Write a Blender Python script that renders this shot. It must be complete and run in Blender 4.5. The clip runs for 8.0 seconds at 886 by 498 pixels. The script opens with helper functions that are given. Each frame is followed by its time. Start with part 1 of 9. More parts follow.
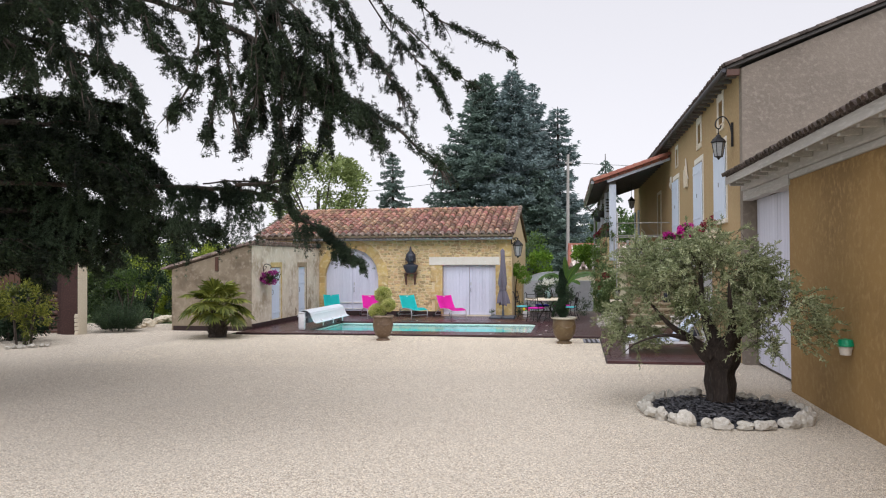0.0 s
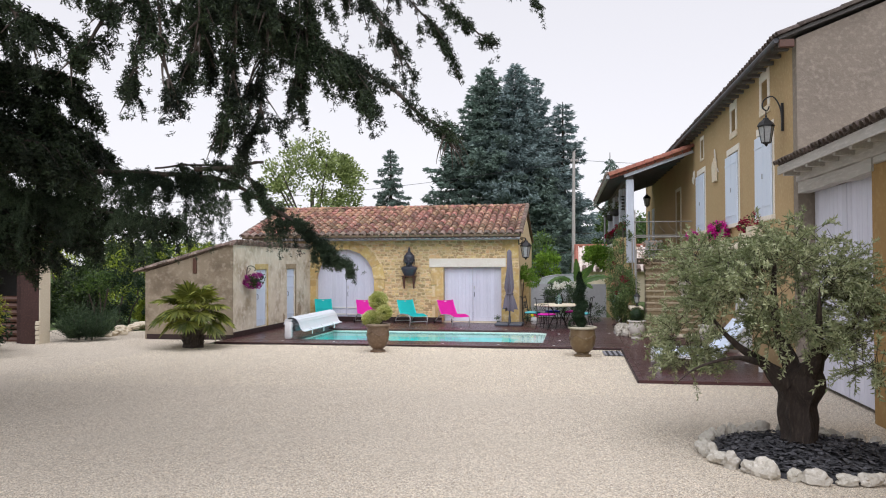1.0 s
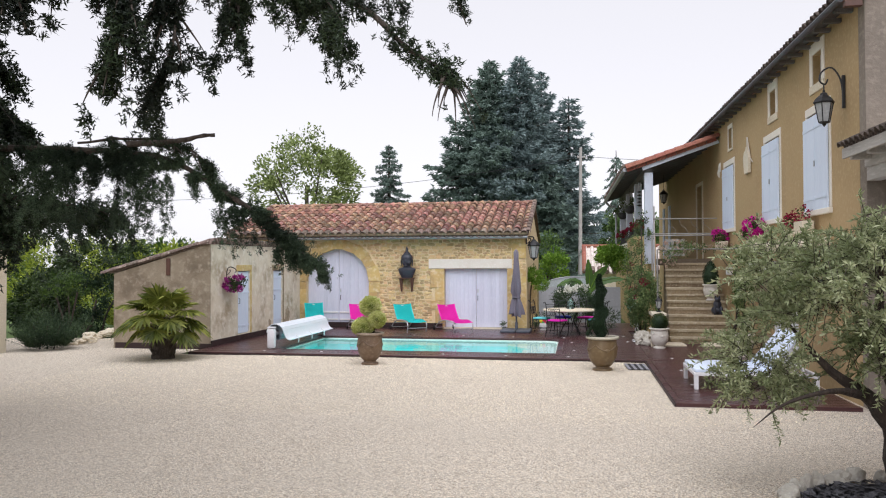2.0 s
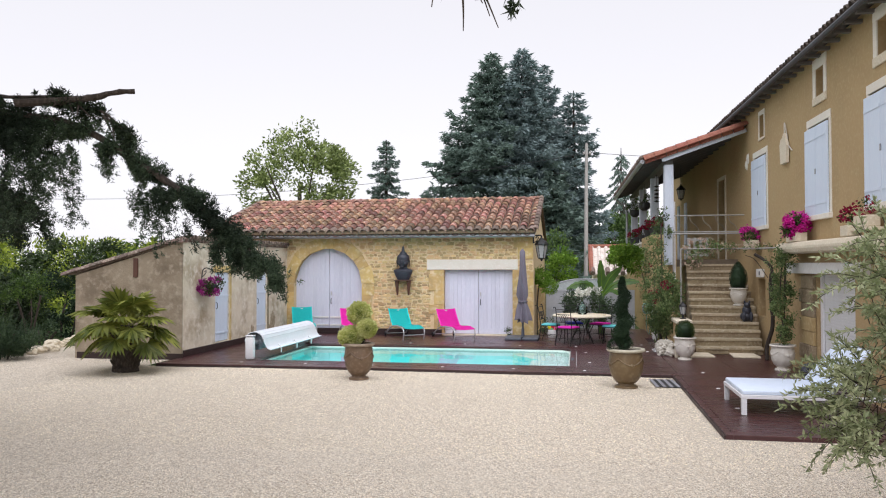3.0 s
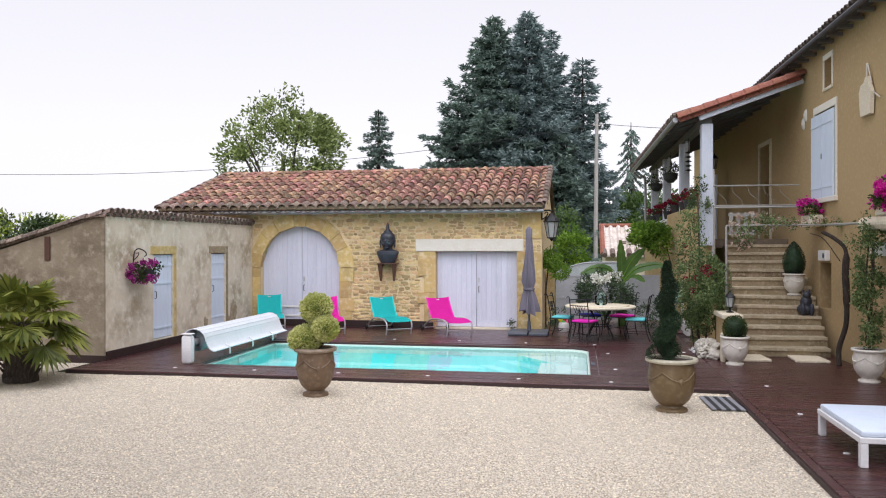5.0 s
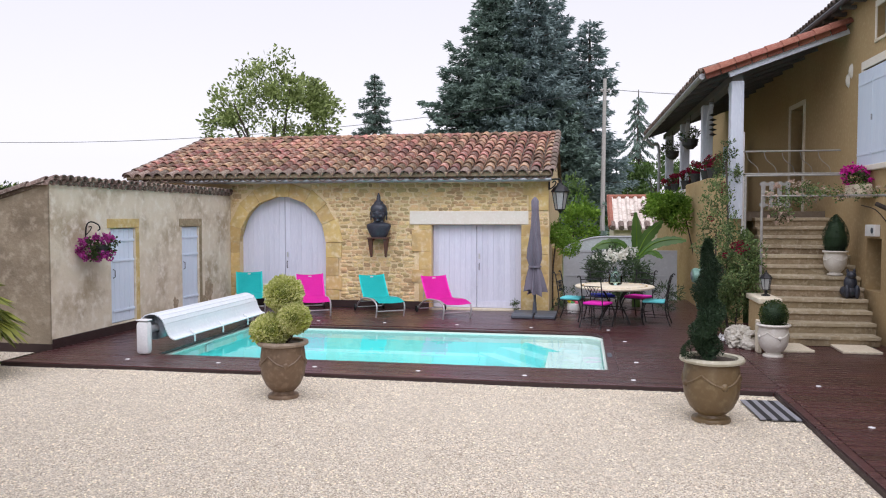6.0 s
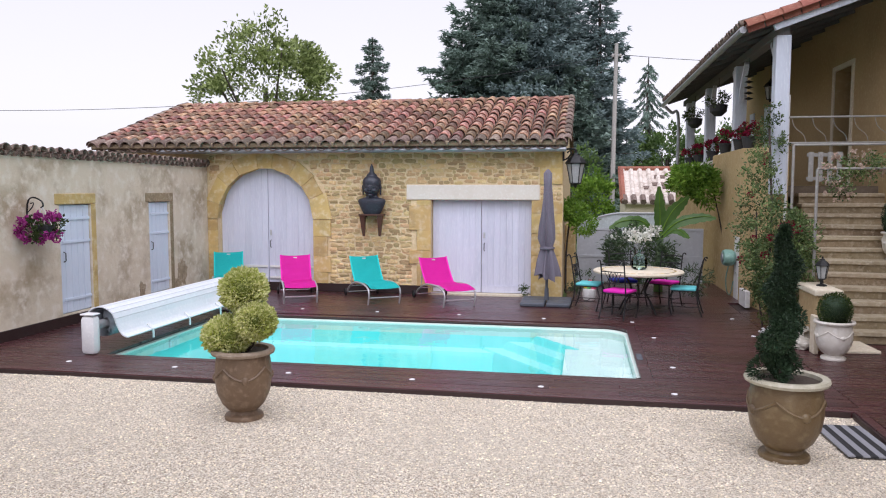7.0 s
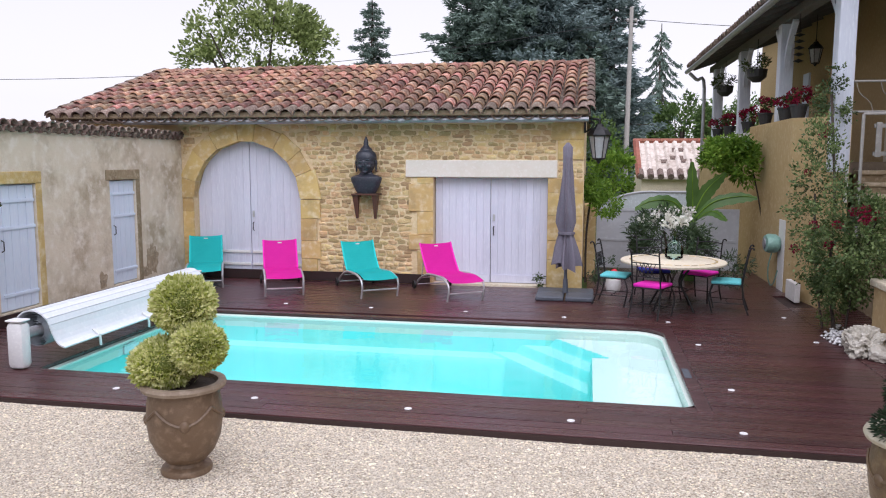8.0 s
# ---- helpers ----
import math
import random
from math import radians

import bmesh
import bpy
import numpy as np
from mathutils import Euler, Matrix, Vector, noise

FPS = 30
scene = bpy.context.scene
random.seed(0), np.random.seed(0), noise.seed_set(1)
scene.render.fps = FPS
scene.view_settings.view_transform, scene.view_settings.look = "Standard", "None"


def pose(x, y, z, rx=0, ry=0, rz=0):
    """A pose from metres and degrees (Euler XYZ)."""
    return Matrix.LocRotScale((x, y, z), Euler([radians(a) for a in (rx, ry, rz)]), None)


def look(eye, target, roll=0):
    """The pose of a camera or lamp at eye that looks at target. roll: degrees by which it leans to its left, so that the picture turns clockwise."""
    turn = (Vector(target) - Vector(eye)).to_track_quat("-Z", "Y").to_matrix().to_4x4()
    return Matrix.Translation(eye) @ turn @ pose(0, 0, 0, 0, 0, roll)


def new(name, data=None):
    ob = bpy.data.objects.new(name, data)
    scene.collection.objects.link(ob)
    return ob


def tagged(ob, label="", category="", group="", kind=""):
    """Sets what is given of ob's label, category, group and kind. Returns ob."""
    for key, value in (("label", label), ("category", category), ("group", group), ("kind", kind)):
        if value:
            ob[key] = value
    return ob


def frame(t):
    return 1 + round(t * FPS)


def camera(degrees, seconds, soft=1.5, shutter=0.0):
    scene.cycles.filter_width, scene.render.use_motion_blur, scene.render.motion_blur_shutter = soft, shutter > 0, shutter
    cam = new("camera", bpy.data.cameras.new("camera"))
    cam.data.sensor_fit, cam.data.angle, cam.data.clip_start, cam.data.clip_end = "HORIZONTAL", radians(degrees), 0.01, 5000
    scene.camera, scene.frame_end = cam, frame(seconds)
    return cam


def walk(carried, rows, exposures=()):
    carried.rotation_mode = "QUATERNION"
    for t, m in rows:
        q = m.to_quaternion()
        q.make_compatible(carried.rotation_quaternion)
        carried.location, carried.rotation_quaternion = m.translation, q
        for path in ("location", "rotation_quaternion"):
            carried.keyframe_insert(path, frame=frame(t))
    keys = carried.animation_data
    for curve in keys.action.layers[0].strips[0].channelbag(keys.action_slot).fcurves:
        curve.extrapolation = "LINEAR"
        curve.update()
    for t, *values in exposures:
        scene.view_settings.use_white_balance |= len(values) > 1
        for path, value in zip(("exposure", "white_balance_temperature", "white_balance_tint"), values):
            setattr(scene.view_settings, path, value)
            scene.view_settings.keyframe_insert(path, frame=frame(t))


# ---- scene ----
cam = camera(60.8, 8.0, soft=1.1)
PATH = [
    (0, (1.412, -0.408, 2.202), (1.061, 1.561, 2.235), -0.3),
    (0.5, (1.134, 0.67, 2.231), (0.788, 2.64, 2.266), -0.3),
    (1, (0.917, 1.8, 2.214), (0.57, 3.77, 2.251), -0.2),
    (1.5, (0.753, 2.851, 2.202), (0.403, 4.82, 2.241), -0.2),
    (3, (0.211, 5.897, 2.212), (-0.138, 7.866, 2.254), -0.1),
    (3.5, (0.135, 6.768, 2.205), (-0.22, 8.736, 2.249), -0.1),
    (4, (0.04, 7.691, 2.183), (-0.314, 9.659, 2.231), -0.1),
    (4.5, (-0.04, 8.514, 2.184), (-0.394, 10.482, 2.212), -0.1),
    (6, (-0.325, 11.16, 2.22), (-0.686, 13.126, 2.137), -0.0),
    (6.5, (-0.452, 12.035, 2.245), (-0.814, 13.998, 2.127), -0.0),
    (7, (-0.623, 12.964, 2.28), (-0.989, 14.924, 2.122), 0.1),
    (7.5, (-0.792, 13.828, 2.321), (-1.161, 15.784, 2.126), 0.2),
    (8, (-0.957, 14.754, 2.35), (-1.332, 16.705, 2.119), 0.1),
]
walk(cam, [(t, look(eye, target, roll)) for t, eye, target, roll in PATH], [(0, 0.09, 6380, 15), (1.5, 0.16, 6380, 15), (3.5, 0.21, 6430, 15), (6, 0.18, 6300, 18), (8, 0.17, 6220, 20)])

# ---- daylight: a bright, even overcast ----
SUN_UP, SUN_TURN = 57, 171
world = bpy.data.worlds.new("overcast")
scene.world = world
world.use_nodes = True
wn, wl = world.node_tree.nodes, world.node_tree.links
wn.clear()
sky = wn.new("ShaderNodeTexSky")
sky.sky_type, sky.sun_disc = "NISHITA", False
sky.sun_elevation, sky.sun_rotation = radians(SUN_UP), radians(SUN_TURN)
pale = wn.new("ShaderNodeHueSaturation")
pale.inputs["Saturation"].default_value = 0.12
sky_bg, cloud_bg, both, wout = wn.new("ShaderNodeBackground"), wn.new("ShaderNodeBackground"), wn.new("ShaderNodeAddShader"), wn.new("ShaderNodeOutputWorld")
sky_bg.inputs[1].default_value = 0.05
cloud_bg.inputs[0].default_value = (0.95, 0.963, 0.99, 1)
cloud_bg.inputs[1].default_value = 0.60
wl.new(sky.outputs[0], pale.inputs["Color"])
wl.new(pale.outputs[0], sky_bg.inputs[0])
wl.new(sky_bg.outputs[0], both.inputs[0])
wl.new(cloud_bg.outputs[0], both.inputs[1])
wl.new(both.outputs[0], wout.inputs[0])
sun_data = bpy.data.lights.new("sun", "SUN")
sun_data.energy, sun_data.angle, sun_data.color = 2.9, radians(80), (0.965, 0.985, 1.03)
sun = new("sun", sun_data)
sun.matrix_basis = look((0, 0, 40), (-40 * math.cos(radians(SUN_UP)) * math.sin(radians(SUN_TURN)), -40 * math.cos(radians(SUN_UP)) * math.cos(radians(SUN_TURN)), 40 - 40 * math.sin(radians(SUN_UP))))

# ---- helpers for materials ----
rnd = random.Random(11)


def mix_col(nt, fac, a, b, mode="MIX"):
    n = nt.nodes.new("ShaderNodeMix")
    n.data_type, n.blend_type, n.clamp_factor = "RGBA", mode, True
    for sock, v in ((n.inputs[0], fac), (n.inputs[6], a), (n.inputs[7], b)):
        if isinstance(v, (int, float)):
            sock.default_value = v
        elif isinstance(v, tuple):
            sock.default_value = (*v, 1)[:4]
        else:
            nt.links.new(v, sock)
    return n.outputs[2]


def ramp(nt, src, lo, hi):
    n = nt.nodes.new("ShaderNodeMapRange")
    n.interpolation_type = "SMOOTHSTEP"
    n.inputs[1].default_value, n.inputs[2].default_value = lo, hi
    nt.links.new(src, n.inputs[0])
    return n.outputs[0]


def tex(nt, scale, detail=4.0, rough=0.6, stretch=None, kind="ShaderNodeTexNoise"):
    tc = nt.nodes.new("ShaderNodeTexCoord")
    src = tc.outputs["Object"]
    if stretch:
        mp = nt.nodes.new("ShaderNodeMapping")
        mp.inputs["Scale"].default_value = stretch
        nt.links.new(src, mp.inputs[0])
        src = mp.outputs[0]
    n = nt.nodes.new(kind)
    n.inputs["Scale"].default_value = scale
    if kind == "ShaderNodeTexNoise":
        n.inputs["Detail"].default_value, n.inputs["Roughness"].default_value = detail, rough
    nt.links.new(src, n.inputs["Vector"])
    return n


def surface(name, base, dark=None, light=None, rough=0.8, metal=0.0, coarse=1.2, fine=25.0, bump=0.15, bump_scale=60.0, stretch=None,
            vary="", amount=0.25, coat=0.0, sheen_rough=0.12, spec=0.5, stain=0.45):
    """A surface with stains at a coarse scale, grain at a fine one, and relief. vary: '' , 'object' or 'island' random tint."""
    dark = dark or tuple(c * 0.72 for c in base)
    light = light or tuple(min(0.9, c * 1.22) for c in base)
    m = bpy.data.materials.new(name)
    m.use_nodes = True
    nt = m.node_tree
    b = nt.nodes["Principled BSDF"]
    n1, n2 = tex(nt, coarse, 5, 0.62, stretch), tex(nt, fine, 3, 0.6, stretch)
    col = mix_col(nt, ramp(nt, n1.outputs["Fac"], 0.42, 0.72), base, dark)
    if stain < 1:
        col = mix_col(nt, stain, base, col)
    col = mix_col(nt, ramp(nt, n2.outputs["Fac"], 0.45, 0.75), col, light)
    if vary:
        if vary == "object":
            r = nt.nodes.new("ShaderNodeObjectInfo").outputs["Random"]
        else:
            r = nt.nodes.new("ShaderNodeNewGeometry").outputs["Random Per Island"]
        hs = nt.nodes.new("ShaderNodeHueSaturation")
        mr = nt.nodes.new("ShaderNodeMapRange")
        mr.inputs[3].default_value, mr.inputs[4].default_value = 1 - amount, 1 + amount
        nt.links.new(r, mr.inputs[0])
        nt.links.new(mr.outputs[0], hs.inputs["Value"])
        wn_ = nt.nodes.new("ShaderNodeTexWhiteNoise")
        wn_.noise_dimensions = "1D"
        nt.links.new(r, wn_.inputs["W"])
        mh = nt.nodes.new("ShaderNodeMapRange")
        mh.inputs[3].default_value, mh.inputs[4].default_value = 0.5 - amount * 0.05, 0.5 + amount * 0.05
        nt.links.new(wn_.outputs["Value"], mh.inputs[0])
        nt.links.new(mh.outputs[0], hs.inputs["Hue"])
        nt.links.new(col, hs.inputs["Color"])
        col = hs.outputs[0]
    nt.links.new(col, b.inputs["Base Color"])
    b.inputs["Metallic"].default_value = metal
    b.inputs["Specular IOR Level"].default_value = spec
    b.inputs["Coat Weight"].default_value = coat
    rr = nt.nodes.new("ShaderNodeMapRange")
    rr.inputs[3].default_value, rr.inputs[4].default_value = max(0.03, rough - sheen_rough), min(1, rough + sheen_rough)
    nt.links.new(n1.outputs["Fac"], rr.inputs[0])
    nt.links.new(rr.outputs[0], b.inputs["Roughness"])
    if bump:
        n3 = tex(nt, bump_scale, 4, 0.65, stretch)
        bp = nt.nodes.new("ShaderNodeBump")
        bp.inputs["Strength"].default_value, bp.inputs["Distance"].default_value = bump, 0.02
        nt.links.new(n3.outputs["Fac"], bp.inputs["Height"])
        nt.links.new(bp.outputs[0], b.inputs["Normal"])
    return m


def leafy(name, base, light, rough=0.55, through_light=0.25, amount=0.35):
    """Foliage: island-random colour between base and light, with some light through the blade."""
    m = bpy.data.materials.new(name)
    m.use_nodes = True
    nt = m.node_tree
    b = nt.nodes["Principled BSDF"]
    r = nt.nodes.new("ShaderNodeNewGeometry").outputs["Random Per Island"]
    n1 = tex(nt, 1.3, 3, 0.6)
    col = mix_col(nt, r, base, light)
    col = mix_col(nt, ramp(nt, n1.outputs["Fac"], 0.4, 0.7), col, tuple(c * (1 - amount) for c in base))
    nt.links.new(col, b.inputs["Base Color"])
    b.inputs["Roughness"].default_value = rough
    b.inputs["Specular IOR Level"].default_value = 0.35
    tr = nt.nodes.new("ShaderNodeBsdfTranslucent")
    nt.links.new(col, tr.inputs[0])
    mx = nt.nodes.new("ShaderNodeMixShader")
    mx.inputs[0].default_value = through_light
    nt.links.new(b.outputs[0], mx.inputs[1])
    nt.links.new(tr.outputs[0], mx.inputs[2])
    nt.links.new(mx.outputs[0], nt.nodes["Material Output"].inputs[0])
    return m


def gravel_material():
    m = surface("pale_gravel", (0.56, 0.47, 0.37), rough=0.92, bump=0)
    nt = m.node_tree
    b = nt.nodes["Principled BSDF"]
    v = tex(nt, 66, kind="ShaderNodeTexVoronoi")
    v2 = tex(nt, 125, kind="ShaderNodeTexVoronoi")
    n = tex(nt, 0.35, 4, 0.6)
    hs = nt.nodes.new("ShaderNodeSeparateColor")
    nt.links.new(v.outputs["Color"], hs.inputs[0])
    col = mix_col(nt, hs.outputs[0], (0.87, 0.755, 0.595), (0.985, 0.925, 0.81))
    col = mix_col(nt, ramp(nt, hs.outputs[1], 0.78, 0.94), col, (0.37, 0.295, 0.21))
    col = mix_col(nt, ramp(nt, v.outputs["Distance"], 0.35, 0.72), col, (0.57, 0.48, 0.36))
    h2 = nt.nodes.new("ShaderNodeSeparateColor")
    nt.links.new(v2.outputs["Color"], h2.inputs[0])
    col = mix_col(nt, ramp(nt, h2.outputs[0], 0.86, 0.93), col, (0.21, 0.16, 0.12))
    col = mix_col(nt, mix_col(nt, 0.5, ramp(nt, n.outputs["Fac"], 0.4, 0.75), (0, 0, 0)), col, (0.64, 0.57, 0.46))
    v3 = tex(nt, 46, kind="ShaderNodeTexVoronoi")
    h3 = nt.nodes.new("ShaderNodeSeparateColor")
    nt.links.new(v3.outputs["Color"], h3.inputs[0])
    col = mix_col(nt, 1.0, col, mix_col(nt, h3.outputs[1], (0.84, 0.84, 0.84), (1.13, 1.13, 1.13)), "MULTIPLY")
    nt.links.new(col, b.inputs["Base Color"])
    bp = nt.nodes.new("ShaderNodeBump")
    bp.invert = True
    bp.inputs["Strength"].default_value, bp.inputs["Distance"].default_value = 0.9, 0.012
    add = nt.nodes.new("ShaderNodeMath")
    nt.links.new(v.outputs["Distance"], add.inputs[0])
    nt.links.new(v2.outputs["Distance"], add.inputs[1])
    nt.links.new(add.outputs[0], bp.inputs["Height"])
    nt.links.new(bp.outputs[0], b.inputs["Normal"])
    return m


def glass_sheet(name, tint, rough=0.02, clear=0.75, ripple=0.0, ripple_scale=3.0):
    m = bpy.data.materials.new(name)
    m.use_nodes = True
    nt = m.node_tree
    nt.nodes.remove(nt.nodes["Principled BSDF"])
    tr, gl, mx = nt.nodes.new("ShaderNodeBsdfTransparent"), nt.nodes.new("ShaderNodeBsdfGlossy"), nt.nodes.new("ShaderNodeMixShader")
    tr.inputs[0].default_value = (*tint, 1)
    gl.inputs["Roughness"].default_value = rough
    fr = nt.nodes.new("ShaderNodeFresnel")
    fr.inputs[0].default_value = 1.33
    if ripple:
        n = tex(nt, ripple_scale, 3, 0.5)
        bp = nt.nodes.new("ShaderNodeBump")
        bp.inputs["Strength"].default_value, bp.inputs["Distance"].default_value = ripple, 0.05
        nt.links.new(n.outputs["Fac"], bp.inputs["Height"])
        nt.links.new(bp.outputs[0], gl.inputs["Normal"])
        nt.links.new(bp.outputs[0], fr.inputs["Normal"])
    nt.links.new(fr.outputs[0], mx.inputs[0])
    nt.links.new(tr.outputs[0], mx.inputs[1])
    nt.links.new(gl.outputs[0], mx.inputs[2])
    nt.links.new(mx.outputs[0], nt.nodes["Material Output"].inputs[0])
    return m


M_GRAVEL = gravel_material()
M_GRASS = surface("rough_grass", (0.07, 0.12, 0.03), (0.05, 0.07, 0.02), (0.14, 0.2, 0.05), 0.95, coarse=0.4, fine=12, bump=0.6, bump_scale=30)
M_SOIL = surface("dark_soil", (0.05, 0.035, 0.025), rough=0.95, bump=0.6, bump_scale=40)
M_SLATE = surface("slate_mulch", (0.055, 0.055, 0.062), (0.03, 0.03, 0.035), (0.13, 0.13, 0.14), 0.75, vary="island", amount=0.5)
M_DECK = surface("wet_hardwood", (0.058, 0.0200, 0.0205), (0.026, 0.0095, 0.010), (0.105, 0.045, 0.044), 0.29, coarse=0.8, fine=9, bump=0.25, bump_scale=14, stretch=(0.25, 6, 6), vary="object", amount=0.22, spec=0.55)
M_DECK_DARK = surface("dark_hardwood_trim", (0.028, 0.012, 0.011), rough=0.55, bump=0.2, stretch=(0.5, 4, 4))
M_MORTAR = surface("lime_mortar", (0.72, 0.56, 0.33), (0.57, 0.425, 0.23), (0.79, 0.65, 0.42), 0.95, coarse=1.5, fine=20, bump=0.6, bump_scale=35)
M_RUBBLE = surface("rubble_limestone", (0.60, 0.425, 0.205), (0.37, 0.245, 0.12), (0.74, 0.59, 0.36), 0.92, coarse=4, fine=16, bump=0.8, bump_scale=26, vary="object", amount=0.30)
M_RUBBLE_REST = surface("rubble_limestone_rest", (0.60, 0.425, 0.205), (0.37, 0.245, 0.12), (0.74, 0.59, 0.36), 0.92, coarse=4, fine=16, bump=0.8, bump_scale=26, vary="island", amount=0.30)
M_OCHRE_STONE = surface("ochre_dressed_stone", (0.60, 0.42, 0.165), (0.43, 0.31, 0.15), (0.70, 0.58, 0.36), 0.9, coarse=2.6, fine=7, bump=0.6, bump_scale=30, vary="object", amount=0.14, stain=0.8)
M_PALE_STONE = surface("pale_cut_stone", (0.66, 0.58, 0.44), (0.50, 0.43, 0.31), (0.75, 0.69, 0.57), 0.9, coarse=1.7, fine=26, bump=0.3, bump_scale=50)
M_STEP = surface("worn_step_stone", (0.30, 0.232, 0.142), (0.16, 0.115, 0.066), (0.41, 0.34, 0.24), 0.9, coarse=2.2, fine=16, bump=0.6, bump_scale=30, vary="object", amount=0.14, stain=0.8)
# Treads are set paler than the risers of the same stone
M_TREAD = surface("paler_tread_stone", (0.42, 0.345, 0.235), (0.26, 0.20, 0.125), (0.53, 0.46, 0.35), 0.9, coarse=2.0, fine=14, bump=0.5, bump_scale=30, vary="object", amount=0.12, stain=0.7)
# Floor colour darkened so that the porch's shade is partly painted in
M_PORCH_FLOOR = surface("shade_darkened_porch_paving", (0.16, 0.125, 0.09), rough=0.85, coarse=2, fine=14, bump=0.3)
M_SHED = surface("weathered_lime_render", (0.68, 0.60, 0.47), (0.36, 0.28, 0.18), (0.76, 0.70, 0.60), 0.93, coarse=1.3, fine=6.0, bump=0.7, bump_scale=16, stain=0.9)
M_HOUSE = surface("ochre_house_render", (0.428, 0.3017, 0.1498), (0.3156, 0.2226, 0.1102), (0.4708, 0.3478, 0.1905), 0.93, coarse=0.45, fine=14, bump=0.3, bump_scale=60, stain=0.6)
# House ochre raised so brighter light on the porch wall is in its colour
M_PORCH = surface("brightened_ochre_render", (0.47, 0.345, 0.165), (0.36, 0.25, 0.11), (0.54, 0.42, 0.24), 0.93, coarse=0.8, fine=12, bump=0.3, bump_scale=55, stain=0.7)
M_LINTEL = surface("white_limestone", (0.76, 0.71, 0.62), (0.66, 0.60, 0.50), (0.80, 0.76, 0.69), 0.85, coarse=1.6, fine=20, bump=0.2, bump_scale=50)
M_WING = surface("orange_ochre_render", (0.315, 0.1918, 0.0644), (0.175, 0.1022, 0.0378), (0.371, 0.2352, 0.0924), 0.93, coarse=0.35, fine=10, bump=0.3, bump_scale=50, stain=0.8)
M_PATCH = surface("bare_rubble_patch", (0.36, 0.28, 0.185), (0.22, 0.165, 0.11), (0.50, 0.42, 0.31), 0.95, coarse=6, fine=18, bump=1.0, bump_scale=22, stain=0.9)
# Dirty render, darkened further so the cedar's shade is in its colour
M_SHED_SIDE = surface("dirty_shade_darkened_render", (0.29, 0.235, 0.165), (0.16, 0.122, 0.083), (0.38, 0.32, 0.24), 0.95, coarse=1.3, fine=6, bump=0.7, bump_scale=18, stain=0.9)
M_GABLE = surface("grey_old_render", (0.24, 0.2016, 0.162), (0.168, 0.1416, 0.1152), (0.294, 0.252, 0.2064), 0.95, coarse=0.5, fine=12, bump=0.6, bump_scale=22, stain=0.8)
M_TILE = surface("weathered_canal_tile", (0.30, 0.144, 0.094), (0.075, 0.054, 0.047), (0.53, 0.385, 0.29), 0.9, coarse=3.5, fine=14, bump=0.4, bump_scale=40, vary="object", amount=0.55, stain=0.9)
M_TILE_I = surface("weathered_canal_tile_rest", (0.30, 0.144, 0.094), (0.08, 0.057, 0.05), (0.52, 0.37, 0.275), 0.9, coarse=3.5, fine=14, bump=0.4, bump_scale=40, vary="island", amount=0.46, stain=0.9)
M_TILE_OLD = surface("lichened_tile", (0.18, 0.125, 0.10), (0.075, 0.06, 0.052), (0.36, 0.31, 0.255), 0.95, coarse=5, fine=22, bump=0.5, bump_scale=40, vary="island", amount=0.35)
M_TILE_NEW = surface("terracotta_verge_tile", (0.26, 0.088, 0.055), (0.17, 0.066, 0.044), (0.34, 0.15, 0.10), 0.8, coarse=3, fine=20, bump=0.2, vary="object", amount=0.15)
M_LILAC = surface("lilac_white_paint", (0.64, 0.65, 0.76), (0.51, 0.52, 0.62), (0.70, 0.71, 0.80), 0.6, coarse=1.2, fine=14, bump=0.12, bump_scale=30, stretch=(4, 4, 0.5), vary="object", amount=0.05)
M_SHUTTER = surface("pale_blue_paint", (0.64, 0.725, 0.85), (0.55, 0.635, 0.76), (0.69, 0.77, 0.87), 0.55, coarse=1.1, fine=14, bump=0.08, stretch=(4, 4, 0.6))
M_WHITE = surface("white_paint", (0.74, 0.73, 0.71), (0.60, 0.58, 0.55), (0.80, 0.79, 0.78), 0.5, coarse=2, fine=20, bump=0.05)
M_WHITE_METAL = surface("white_lacquer", (0.76, 0.76, 0.77), (0.68, 0.68, 0.69), (0.82, 0.82, 0.82), 0.35, coarse=3, fine=30, bump=0.0)
M_WOODGREY = surface("grey_blue_timber", (0.55, 0.59, 0.67), (0.42, 0.45, 0.52), (0.63, 0.67, 0.73), 0.75, coarse=2, fine=12, bump=0.2, stretch=(3, 3, 0.5))
M_OLDWOOD = surface("silvered_beam", (0.45, 0.43, 0.40), (0.30, 0.28, 0.26), (0.55, 0.53, 0.50), 0.85, coarse=2, fine=10, bump=0.3, stretch=(3, 0.4, 3))
# Board grey taken down to put the porch's shade into the ceiling colour
M_SOFFIT = surface("shade_darkened_soffit_board", (0.13, 0.125, 0.12), rough=0.8, bump=0.1, stretch=(4, 0.6, 1))
M_ZINC = surface("dull_zinc", (0.36, 0.37, 0.39), rough=0.45, metal=0.85, bump=0.05)
M_ZINC_DARK = surface("dark_painted_gutter", (0.075, 0.075, 0.085), rough=0.55, metal=0.2, bump=0.05)
M_IRON = surface("black_iron", (0.012, 0.012, 0.013), rough=0.5, metal=0.2, bump=0.15, bump_scale=120)
M_BRONZE = surface("dark_patinated_bust", (0.03, 0.034, 0.048), (0.018, 0.02, 0.03), (0.055, 0.06, 0.078), 0.42, coarse=4, fine=30, bump=0.1)
M_DARKWOOD = surface("dark_stained_bracket", (0.085, 0.034, 0.02), rough=0.5, bump=0.15)
